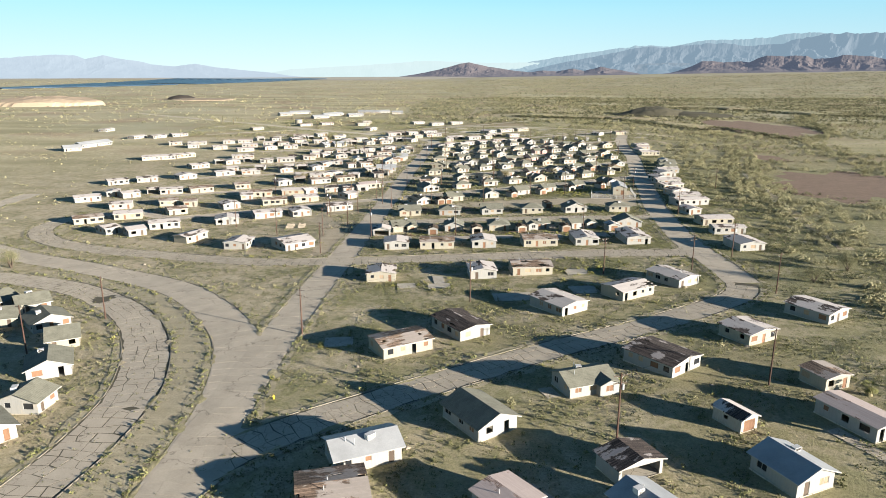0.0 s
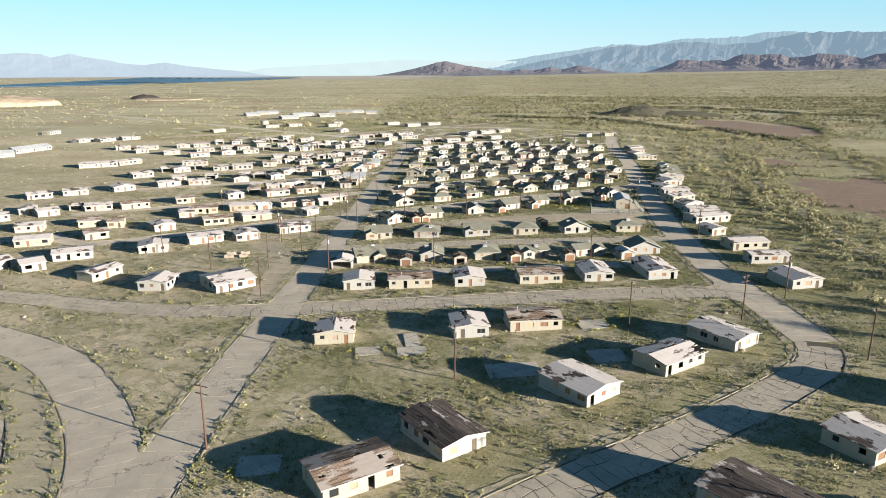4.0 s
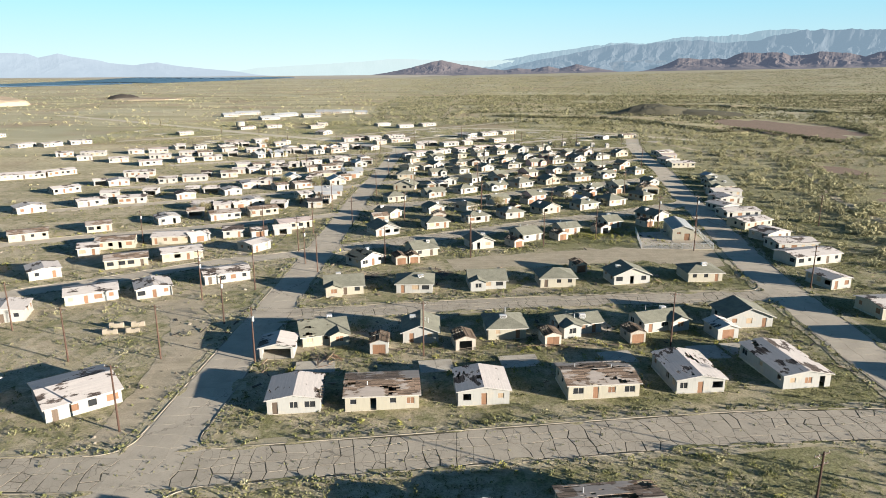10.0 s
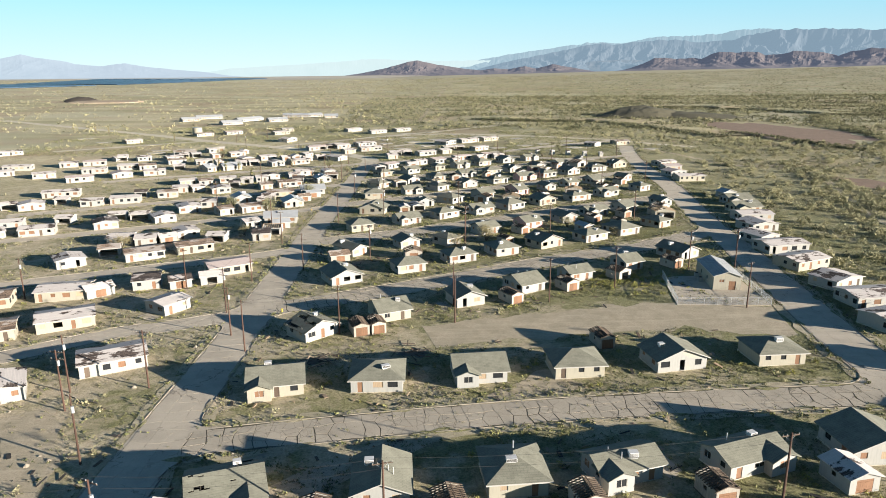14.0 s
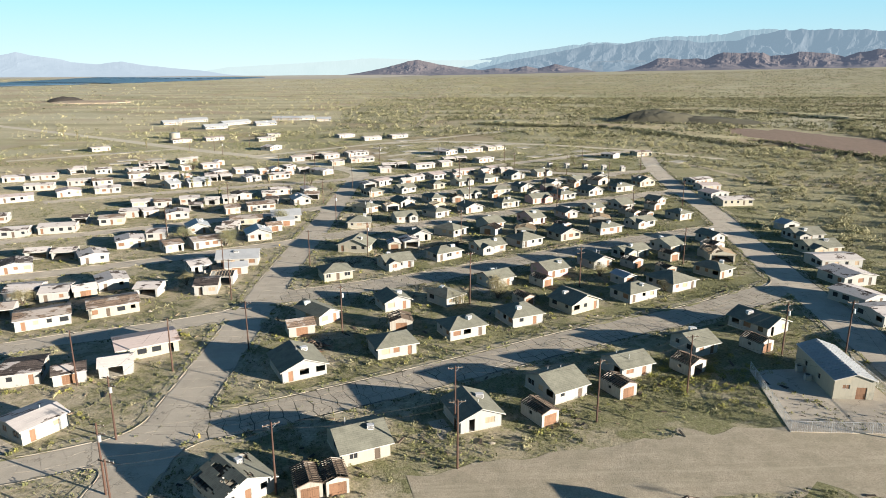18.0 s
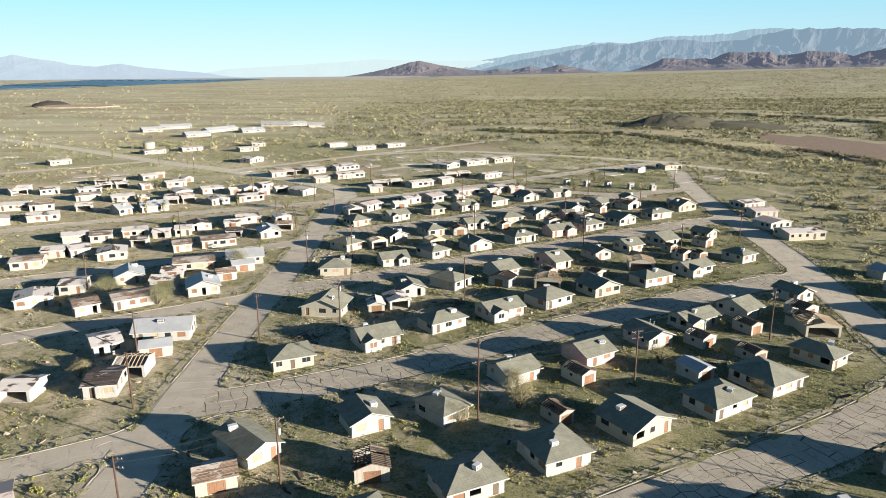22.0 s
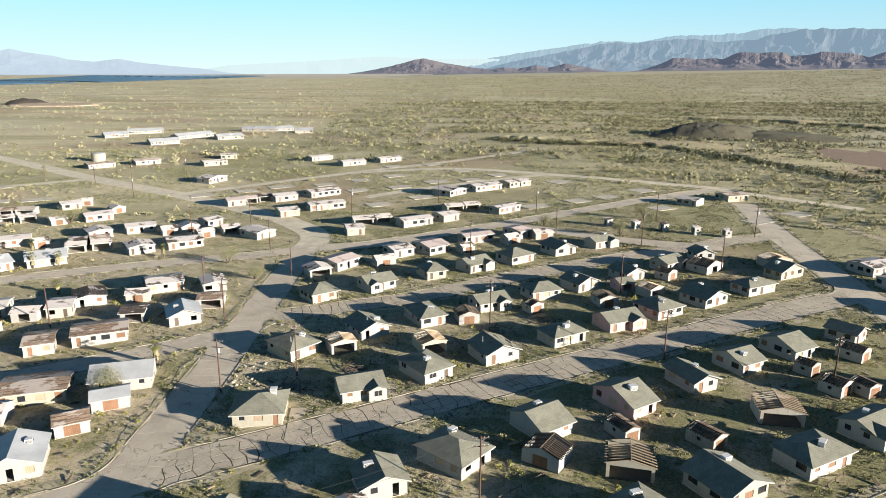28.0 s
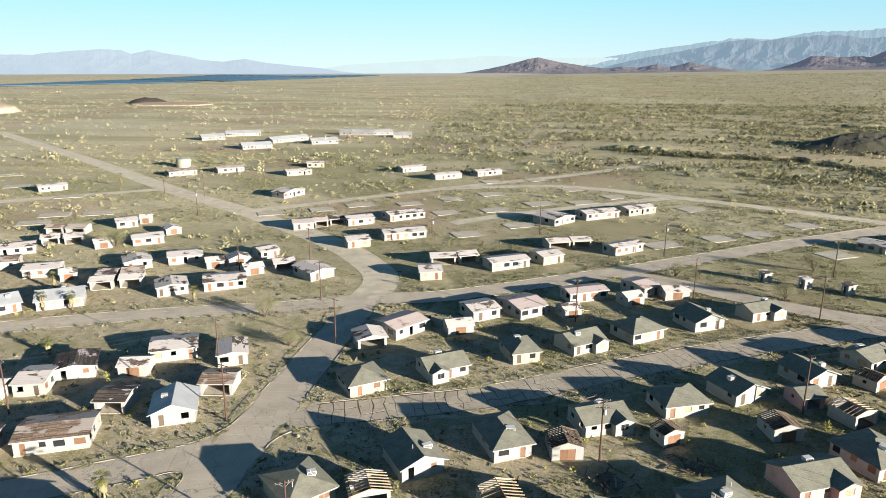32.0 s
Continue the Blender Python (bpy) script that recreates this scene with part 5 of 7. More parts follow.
for place in (
    (62.5, 111.6, 22, 5.5, 5.5),
):
    house(*place, "gbY", False)
for place in (
    (21.3, 154.6, 38, 8.4, 10.9),
    (54.8, 177.4, 34, 7.8, 11.0),
):
    house(*place, "gwW")
for place in (
    (40.2, 165.7, 34, 11.1, 7.6),
):
    house(*place, "lwY")
for place in (
    (79.2, 149.0, 35, 8.1, 10.2),
    (89.2, 217.4, 10, 8.5, 10.3),
    (-79.4, 221.1, -2, 7.8, 8.0),
    (-109.6, 296.2, 36, 7.6, 8.0),
    (-98.7, 263.0, 20, 8.8, 8.0),
    (-73.1, 279.7, 28, 8.0, 8.0),
    (90.5, 278.0, 16, 5.6, 7.8),
    (-179.1, 326.4, 20, 5.6, 8.0),
    (99.1, 326.7, 24, 9.6, 7.3),
    (-104.3, 365.8, 35, 7.7, 8.0),
    (102.8, 372.9, 22, 7.6, 9.1),
    (-167.5, 386.1, 44, 10.3, 8.0),
    (-81.9, 400.0, 31, 7.3, 8.0),
    (110.3, 389.2, 12, 9.7, 8.9),
    (-163.1, 453.2, 27, 9.4, 8.0),
    (-99.4, 426.8, 32, 7.7, 8.0),
):
    house(*place, "gwW", False)
for place in (
    (-95.9, 445.1, 26, 8.4, 8.0),
    (-95.5, 488.8, 21, 8.3, 8.0),
    (-51.8, 536.0, 25, 5.8, 8.0),
    (-87.6, 575.2, 33, 7.8, 8.0),
    (-110.6, 596.0, 36, 7.7, 8.0),
    (-53.7, 593.0, 49, 7.7, 10.1),
    (16.0, 668.8, 47, 11.3, 11.0),
    (-107.0, 713.8, 65, 13.6, 8.0),
):
    house(*place, "gwW", False)
for place in (
    (-25.1, 181.6, 5, 7.9, 8.0),
):
    house(*place, "gwY3")
for place in (
    (-25.0, 219.9, 6, 8.0, 8.0),
    (4.2, 221.8, 4, 8.0, 8.0),
    (38.7, 226.2, 4, 7.8, 10.7),
    (55.8, 228.7, 6, 8.0, 13.3),
):
    house(*place, "gwW1")
for place in (
    (3.2, 184.3, 7, 7.4, 8.0),
):
    house(*place, "gwW2")
for place in (
    (17.3, 188.0, 6, 11.3, 8.0),
):
    house(*place, "lbY4")
for place in (
    (-136.8, 241.9, 54, 5.5, 8.0),
    (-125.6, 240.1, 41, 6.3, 8.0),
    (-120.3, 253.4, 27, 11.1, 8.0),
    (-60.9, 221.6, 40, 10.8, 11.4),
    (92.0, 240.0, 3, 11.1, 5.5),
    (-158.1, 293.3, 21, 9.0, 8.0),
    (-86.4, 276.2, 28, 11.3, 8.0),
    (-59.0, 291.4, 26, 11.3, 8.0),
    (96.7, 299.7, 17, 15.0, 8.0),
    (-183.8, 310.4, 36, 11.3, 8.0),
    (-169.3, 323.0, 41, 8.1, 8.0),
    (-153.5, 335.4, 22, 10.7, 8.0),
    (-110.0, 320.8, 24, 5.7, 8.0),
    (99.1, 313.6, 5, 11.8, 7.9),
    (-196.7, 363.5, 38, 10.6, 8.0),
    (-184.5, 373.9, 26, 10.9, 8.0),
):
    house(*place, "lwW", False)
for place in (
    (103.6, 361.1, 9, 12.8, 8.0),
    (-150.7, 418.4, 20, 7.0, 8.0),
    (-150.2, 401.0, 36, 11.5, 8.0),
    (-135.6, 407.2, 20, 10.9, 8.0),
    (-100.5, 392.9, 11, 7.8, 8.0),
    (-91.8, 391.3, 15, 6.4, 8.0),
    (-63.5, 413.2, 33, 5.5, 8.0),
    (115.8, 404.3, 4, 11.9, 8.0),
    (-178.4, 431.8, 46, 11.8, 8.0),
    (-90.9, 455.6, 13, 5.9, 8.0),
    (-224.2, 474.2, 28, 22.0, 10.0),
    (-165.6, 482.6, 17, 15.0, 8.0),
    (-141.5, 460.5, 15, 8.4, 8.0),
    (-129.9, 466.4, 15, 11.7, 8.0),
    (-115.1, 492.2, 15, 6.7, 8.0),
    (-108.4, 493.3, 36, 5.9, 8.0),
):
    house(*place, "lwW", False)
for place in (
    (-203.2, 538.2, 27, 10.9, 8.0),
    (-118.6, 512.0, 26, 8.0, 8.0),
    (-100.5, 518.7, 18, 7.9, 8.0),
    (-83.5, 519.3, 16, 5.5, 8.0),
    (-65.2, 537.0, 26, 9.0, 8.0),
    (-251.2, 565.2, 27, 10.3, 8.0),
    (-232.8, 566.7, 14, 14.3, 8.0),
    (-228.5, 546.3, 29, 8.7, 8.0),
    (-209.9, 578.1, 24, 9.7, 8.0),
    (-183.6, 553.7, 16, 12.2, 8.0),
    (-170.8, 567.1, 16, 10.5, 8.0),
    (-147.8, 545.8, 24, 11.0, 8.0),
    (-3.0, 566.1, 33, 7.1, 7.4),
    (132.6, 542.1, 22, 10.8, 8.0),
    (-309.1, 615.1, 73, 15.0, 8.0),
    (-176.6, 604.7, 30, 8.2, 8.0),
):
    house(*place, "lwW", False)
for place in (
    (-158.2, 604.8, 37, 10.0, 8.0),
    (-133.2, 584.6, 25, 9.3, 8.0),
    (-99.3, 603.9, 30, 9.9, 8.0),
    (-76.0, 611.9, 46, 6.1, 7.3),
    (-75.2, 581.3, 26, 10.9, 8.0),
    (-20.1, 595.6, 16, 6.1, 8.0),
    (1.1, 607.4, 30, 12.3, 6.6),
    (-292.8, 621.3, 64, 15.0, 8.0),
    (-279.5, 637.7, 46, 15.0, 8.0),
    (-145.9, 645.3, 39, 7.4, 8.0),
    (-123.9, 623.5, 36, 9.9, 8.0),
    (-37.0, 640.6, 25, 15.0, 8.0),
    (37.2, 627.5, 39, 12.1, 5.8),
    (116.3, 637.5, -44, 8.3, 8.0),
    (-375.5, 685.8, 83, 15.0, 8.0),
    (-58.6, 660.6, 32, 10.3, 8.0),
):
    house(*place, "lwW", False)
for place in (
    (-42.9, 671.0, 36, 15.0, 8.0),
    (32.9, 678.7, 30, 15.0, 8.0),
    (-40.1, 771.0, 30, 15.0, 8.0),
    (-63.8, 796.1, 38, 15.0, 8.0),
    (-19.3, 783.9, 34, 15.0, 8.0),
):
    house(*place, "lwW", False)
for place in (
    (-100.5, 231.3, 67, 10.3, 6.0),
    (93.1, 257.4, 7, 11.9, 8.0),
    (-143.7, 271.5, 23, 10.7, 8.0),
    (-90.2, 335.9, 10, 11.5, 8.0),
    (-79.5, 314.9, 26, 11.2, 8.0),
    (100.5, 344.4, 23, 11.9, 8.0),
    (-211.2, 486.6, 52, 15.0, 8.0),
    (127.3, 493.0, 8, 13.2, 8.0),
    (12.9, 614.6, 35, 7.3, 7.9),
    (-50.5, 628.3, 28, 7.7, 8.0),
    (48.8, 687.9, 33, 13.4, 8.0),
    (-226.7, 709.9, 46, 12.6, 8.0),
    (-125.3, 776.3, 35, 14.1, 8.0),
    (-125.4, 807.4, 23, 10.1, 8.0),
):
    house(*place, "lwY", False)
for place in (
    (-32.7, 240.2, 6, 6.1, 6.0),
):
    carport(*place, "gwW")
for place in (
    (-25.8, 247.7, 18, 8.7, 8.0),
    (-8.6, 314.7, 23, 7.1, 8.0),
):
    house(*place, "lsY")
for place in (
    (-13.9, 241.4, 3, 3.4, 5.0),
    (1.9, 242.5, 10, 3.8, 5.0),
    (18.5, 243.4, 10, 3.2, 4.1),
    (34.6, 244.3, 11, 3.1, 4.4),
    (-14.4, 304.5, 19, 3.3, 5.0),
    (-10.9, 305.5, 18, 3.0, 5.0),
    (19.4, 322.0, 29, 3.3, 5.4),
    (34.3, 330.2, 27, 3.7, 4.9),
    (31.6, 392.0, 33, 3.5, 5.3),
    (59.7, 406.6, 32, 4.2, 4.7),
    (66.5, 398.6, 23, 3.2, 4.7),
):
    shed(*place, "grb")
for place in (
    (-11.5, 220.7, 5, 11.3, 8.0),
    (23.1, 223.5, 5, 11.4, 8.0),
):
    house(*place, "lbY1")
for place in (
    (10.3, 249.5, 4, 7.4, 8.0),
    (-23.0, 403.7, 22, 7.8, 7.0),
    (-22.1, 466.1, 5, 8.1, 8.0),
    (-21.8, 492.8, 46, 7.0, 8.4),
):
    house(*place, "hsY")
for place in (
    (52.3, 246.3, 10, 4.3, 5.0),
):
    shed(*place, "gwW")
for place in (
    (-155.5, 261.2, 35, 10.8, 8.0),
    (-127.9, 282.0, 35, 7.7, 8.0),
    (-140.4, 302.7, 24, 8.0, 8.0),
    (-129.5, 301.3, 19, 5.5, 8.0),
    (-105.8, 329.7, 18, 11.2, 8.0),
    (-92.5, 307.8, 24, 11.1, 8.0),
    (-140.2, 340.3, 31, 11.4, 8.0),
    (-123.4, 353.5, 30, 7.8, 8.0),
    (-72.9, 380.1, 28, 10.8, 8.0),
    (-65.1, 474.9, 16, 11.3, 8.0),
    (138.3, 647.8, 19, 10.8, 8.0),
):
    house(*place, "lbY", False)
for place in (
    (-8.9, 280.2, 0, 8.6, 8.0),
    (-5.2, 351.2, 21, 7.9, 6.7),
    (9.1, 359.8, 24, 8.3, 6.5),
    (22.3, 366.6, 23, 7.5, 7.8),
    (6.4, 380.3, 40, 5.5, 7.1),
    (52.2, 380.3, 29, 9.0, 6.6),
    (64.2, 388.2, 28, 8.3, 8.9),
    (10.4, 451.0, 48, 6.9, 8.7),
    (33.6, 434.7, 34, 8.7, 7.7),
    (63.3, 448.3, 26, 9.4, 6.1),
    (95.4, 467.4, 29, 6.0, 7.1),
    (5.6, 509.8, 26, 6.2, 9.7),
    (35.3, 525.0, 20, 8.0, 6.8),
    (61.0, 511.2, 30, 8.3, 7.9),
    (90.5, 525.6, 25, 9.6, 5.9),
    (32.6, 557.3, 34, 8.6, 7.6),
):
    house(*place, "hsW", False)
for place in (
    (25.7, 282.9, 3, 8.6, 7.5),
    (62.3, 285.4, 3, 8.5, 7.5),
    (78.9, 397.2, 33, 5.8, 8.0),
    (-21.8, 526.9, 35, 7.2, 7.8),
    (7.3, 543.9, 23, 5.7, 8.0),
):
    house(*place, "hsY", False)
for place in (
    (33.5, 294.0, 11, 3.0, 5.0),
    (49.3, 338.2, 33, 4.4, 4.6),
    (-4.0, 364.0, 8, 4.9, 5.0),
    (24.9, 377.6, 31, 3.0, 4.6),
    (66.3, 347.1, 27, 3.7, 4.9),
    (72.4, 412.8, 26, 3.4, 4.9),
    (85.9, 415.6, 37, 6.5, 4.7),
    (24.4, 450.4, -35, 6.0, 5.0),
    (37.4, 456.8, 26, 3.0, 5.0),
    (49.8, 453.9, 33, 3.6, 5.0),
    (89.0, 421.9, 26, 4.9, 5.1),
    (78.6, 477.8, 33, 3.2, 3.5),
    (79.6, 470.0, 33, 4.4, 4.1),
    (84.3, 469.2, 22, 3.0, 4.0),
    (91.4, 484.2, 36, 4.1, 5.0),
    (31.7, 513.7, 29, 3.8, 3.5),
):
    shed(*place, "grb")
for place in (
    (71.9, 537.4, 40, 4.4, 4.2),
    (85.2, 544.1, 36, 8.0, 6.7),
):
    shed(*place, "grb")
for place in (
    (-162.8, 334.8, 21, 5.6, 6.0),
    (-68.9, 392.6, -0, 5.7, 6.0),
    (-172.6, 453.2, 33, 5.9, 6.0),
    (-135.1, 425.3, 7, 5.7, 6.0),
    (-118.1, 431.3, 16, 6.3, 6.0),
    (-109.7, 431.1, 15, 6.7, 6.0),
    (-156.5, 465.0, 13, 5.0, 6.0),
    (-140.6, 564.2, 20, 6.0, 6.0),
    (-108.5, 576.3, 23, 5.7, 6.0),
    (-101.9, 579.6, 23, 5.6, 6.0),
    (-192.1, 611.0, 14, 5.4, 6.0),
    (-190.6, 602.6, 44, 7.2, 6.0),
    (-156.0, 617.3, 34, 5.4, 6.0),
    (-149.1, 619.9, 33, 5.7, 6.0),
    (-65.2, 599.3, 29, 5.8, 6.0),
    (-18.4, 609.9, 15, 7.4, 6.0),
):
    carport(*place, "lwW")
for place in (
    (-11.5, 612.6, 24, 5.8, 6.0),
):
    carport(*place, "lwW")
for place in (
    (-82.5, 336.3, 42, 6.5, 5.0),
    (-56.8, 344.9, 21, 5.7, 5.0),
    (-67.5, 457.6, 2, 6.5, 5.0),
    (-68.1, 466.0, 8, 5.7, 5.0),
    (-89.7, 515.5, 8, 5.8, 5.0),
    (-68.3, 527.8, 14, 5.6, 5.0),
    (-6.9, 555.5, 22, 5.8, 5.0),
    (18.1, 568.3, 26, 4.3, 5.0),
    (33.6, 578.4, 30, 4.9, 5.0),
    (-135.0, 615.1, 40, 5.6, 5.0),
    (-123.0, 581.6, 36, 4.4, 5.0),
    (-87.0, 599.0, 32, 5.2, 5.0),
    (-72.5, 593.7, 36, 5.5, 5.0),
    (45.1, 584.1, 14, 6.4, 5.0),
    (-141.7, 652.1, 23, 4.1, 5.0),
):
    shed(*place, "lwW")
for place in (
    (-60.2, 323.1, 56, 7.1, 7.0),
):
    house(*place, "lwW")
for place in (
    (-98.0, 378.3, 17, 5.8, 6.0),
    (-48.0, 522.8, 9, 5.9, 6.0),
    (-105.2, 585.6, 27, 5.6, 6.0),
    (-163.9, 631.2, 15, 5.8, 6.0),
    (-156.5, 632.6, 12, 6.8, 6.0),
):
    carport(*place, "lbW")
for place in (
    (-85.4, 372.9, 27, 10.9, 8.0),
    (-79.9, 438.4, 34, 5.5, 8.0),
    (-69.8, 443.4, 31, 10.7, 8.0),
    (-116.7, 479.7, 18, 8.4, 8.0),
    (-76.4, 496.8, 22, 5.6, 8.0),
    (-109.5, 511.9, 19, 6.5, 8.0),
    (-66.2, 502.3, 22, 10.9, 8.0),
    (-159.8, 566.9, 27, 9.1, 8.0),
    (-150.7, 588.5, 29, 10.3, 8.0),
    (-189.0, 764.9, 42, 15.0, 8.0),
):
    house(*place, "lbW", False)
for place in (
    (-72.8, 343.2, 17, 6.5, 8.0),
):
    house(*place, "lkW", False)
for place in (
    (-64.0, 341.9, 25, 5.3, 5.0),
):
    shed(*place, "lkW")
for place in (
    (-55.2, 354.8, 29, 11.3, 8.0),
):
    house(*place, "lpY", False)
for place in (
    (-25.5, 362.8, 20, 5.5, 5.0),
):
    shed(*place, "lbb")
for place in (
    (36.3, 374.1, 31, 8.5, 7.6),
    (-19.9, 433.1, -11, 9.7, 8.0),
    (47.7, 442.1, 26, 7.9, 7.6),
    (105.1, 538.4, 27, 9.4, 5.5),
):
    house(*place, "gsY", False)
for place in (
    (-116.7, 416.9, 28, 8.0, 8.0),
    (-80.3, 526.4, 29, 7.3, 8.0),
):
    house(*place, "gkW", False)
for place in (
    (-85.6, 392.6, 32, 5.3, 5.0),
):
    shed(*place, "lwY")
for place in (
    (-54.8, 394.3, 9, 5.5, 8.0),
):
    house(*place, "lkW")
for place in (
    (-52.7, 401.5, 3, 6.0, 6.0),
):
    carport(*place, "lrW")
for place in (
    (-51.8, 410.4, 18, 6.0, 5.0),
):
    shed(*place, "lmW")
for place in (
    (35.5, 401.4, 29, 7.0, 7.4),
):
    house(*place, "lsP")
for place in (
    (53.1, 392.1, 26, 4.0, 5.2),
):
    shed(*place, "gmb")
for place in (
    (86.4, 411.0, -5, 7.1, 6.0),
    (36.0, 447.5, -15, 6.7, 6.0),
):
    carport(*place, "grY")
for place in (
    (-55.2, 451.5, 21, 7.8, 8.0),
    (-79.5, 463.3, 24, 7.1, 8.0),
    (-51.5, 512.6, 24, 7.0, 8.0),
):
    house(*place, "gmW", False)
for place in (
    (-53.6, 420.3, 8, 11.5, 8.0),
    (-315.5, 521.3, 40, 12.3, 10.0),
    (-315.5, 552.1, 71, 30.3, 10.0),
    (-121.9, 556.4, 50, 5.5, 8.0),
    (-110.8, 562.4, 31, 10.6, 8.0),
    (-199.5, 891.4, 38, 21.7, 10.0),
    (-160.0, 930.3, 32, 21.1, 10.0),
    (-259.3, 942.7, 38, 18.5, 10.0),
    (-248.2, 977.7, 29, 28.9, 10.0),
    (-193.4, 940.2, 56, 34.8, 10.0),
    (-151.6, 1001.9, 0, 30.7, 10.0),
    (-130.5, 1005.4, 27, 16.9, 10.0),
    (-108.2, 987.3, 10, 15.4, 10.0),
):
    house(*place, "lmW", False)
for place in (
    (-8.2, 432.9, 9, 3.8, 5.0),
):
    shed(*place, "gwY")
for place in (
    (-3.3, 435.4, 19, 5.0, 6.0),
    (-25.2, 546.4, 27, 6.2, 6.0),
):
    carport(*place, "gwW")
for place in (
    (7.3, 421.0, 32, 8.8, 6.4),
    (6.0, 481.2, 36, 6.5, 8.7),
    (35.2, 496.2, 28, 8.3, 6.1),
):
    house(*place, "hsW")
for place in (
    (126.3, 448.9, 14, 6.3, 5.0),
):
    shed(*place, "gmW")
for place in (
    (-128.9, 480.7, 16, 5.0, 6.0),
    (-93.2, 504.6, 13, 5.0, 6.0),
    (-63.6, 514.1, 9, 5.2, 6.0),
    (-110.8, 582.8, 13, 5.0, 6.0),
    (-66.9, 659.7, 24, 5.8, 6.0),
):
    carport(*place, "lkW")
for place in (
    (-52.5, 462.7, 27, 5.1, 5.0),
):
    shed(*place, "lbW")
for place in (
    (-49.9, 471.1, 23, 6.1, 5.0),
):
    shed(*place, "lmW")
for place in (
    (-11.9, 493.3, 24, 5.4, 5.0),
):
    carport(*place, "grW")
for place in (
    (6.7, 492.9, 23, 5.4, 6.0),
):
    carport(*place, "grY")
for place in (
    (40.6, 467.0, 31, 5.5, 9.5),
    (49.4, 503.9, 23, 8.9, 6.6),
):
    house(*place, "lsP", False)
for place in (
    (64.7, 461.5, -11, 6.9, 6.0),
    (107.1, 547.8, 12, 7.3, 6.0),
):
    carport(*place, "grb")
for place in (
    (-178.3, 525.1, 30, 12.7, 8.0),
    (130.5, 526.5, 8, 9.1, 8.0),
    (-19.9, 554.6, 51, 9.2, 7.7),
    (7.1, 569.9, 37, 7.8, 9.8),
    (-197.5, 584.3, 20, 12.1, 8.0),
    (22.4, 580.9, 26, 10.6, 5.5),
    (37.2, 587.3, 39, 5.7, 8.4),
    (-77.9, 651.7, 26, 7.5, 8.0),
    (-167.8, 780.3, 39, 15.0, 8.0),
):
    house(*place, "lpW", False)
for place in (
    (-162.1, 537.7, 31, 9.9, 8.0),
    (125.6, 507.8, 19, 9.3, 8.0),
):
    house(*place, "gpW", False)
for place in (
    (15.4, 508.5, 12, 4.9, 5.0),
    (50.0, 517.9, 13, 4.9, 5.0),
):
    shed(*place, "grW")
for place in (
    (57.6, 529.4, 18, 4.3, 5.0),
):
    shed(*place, "lsP")
for place in (
    (63.2, 523.8, 31, 5.2, 5.0),
):
    carport(*place, "grW")
for place in (
    (-81.1, 602.8, 34, 6.4, 5.0),
    (-122.4, 636.7, 47, 5.4, 5.0),
):
    shed(*place, "gwW")
for place in (
    (-72.2, 655.4, 28, 5.0, 6.0),
):
    carport(*place, "lpW")
for place in (
    (16.3, 631.1, 22, 7.3, 6.0),
    (23.7, 633.6, 18, 6.2, 6.0),
):
    carport(*place, "lwY")


# ---- the metal hall with its fenced yard ----
def hall(x, y, turn, w, d):
    root = thing("metal_hall", x, y, turn, "cream metal-clad hall with pale blue metal roof", "hall")
    SPOTS.append((x, y, 9))
    eave, rise = 3.6, 0.17 * w
    part("foundation", Shape().box(-w / 2 - 0.1, w / 2 + 0.1, -d / 2 - 0.1, d / 2 + 0.1, -0.6, 0.12), M_PAD, root)
    s = Shape()
    holes = [(w * 0.55, w * 0.55 + 1.7, 0.12, 2.4), (w * 0.2, w * 0.2 + 1.2, 2.0, 2.8)]
    wall_face(s, (-w / 2, -d / 2), (w / 2, -d / 2), eave, holes, (0, 1))
    wall_face(s, (w / 2, -d / 2), (w / 2, d / 2), eave, [], (-1, 0))
    wall_face(s, (w / 2, d / 2), (-w / 2, d / 2), eave, [], (0, -1))
    side = [(d * 0.25, d * 0.25 + 1.0, 1.2, 2.2), (d * 0.6, d * 0.6 + 1.0, 1.2, 2.2)]
    wall_face(s, (-w / 2, d / 2), (-w / 2, -d / 2), eave, side, (1, 0))
    gable_pieces(s, w, d, eave, rise, False)
    part("wall", s, M_WALL["Y"], root)
    rnd = random.Random(4)
    fill_hole(root, (-w / 2, -d / 2), (1, 0), (0, 1), holes[0], "door", rnd)
    fill_hole(root, (-w / 2, -d / 2), (1, 0), (0, 1), holes[1], "board", rnd)
    for h in side:
        fill_hole(root, (-w / 2, d / 2), (0, -1), (1, 0), h, "glass", rnd)
    gable_roof(root, w, d, eave, rise, False, 0.25, M_ROOF["m"], 0.0, rnd)
    rib = Shape().bar((-w / 2 - 0.25, 0, eave + 0.10), (0, 0, eave + rise + 0.14), 0.06, 0.06).mesh("roof_rib", M_ROOF["m"])
    rib2 = Shape().bar((w / 2 + 0.25, 0, eave + 0.10), (0, 0, eave + rise + 0.14), 0.06, 0.06).mesh("roof_rib", M_ROOF["m"])
    for k in range(int(d / 0.9)):
        for r in (rib, rib2):
            part("roof_rib", r, None, root, at=Matrix.Translation((0, -d / 2 + 0.4 + k * 0.9, 0)))
    for k in (0.3, 0.55):
        unit = part("cooling_unit", Shape().box(-w / 2 - 1.5, -w / 2 - 0.5, d / 2 - d * k, d / 2 - d * k + 1.0, 0.0, 1.1), M_TRIM, root, "grey boxed cooling unit at the wall")
        part("fan_grille", Shape().tube((-w / 2 - 1.0, d / 2 - d * k + 0.5, 1.1), (-w / 2 - 1.0, d / 2 - d * k + 0.5, 1.14), 0.36, 0.36, 12), M_DARK, unit)
    return root


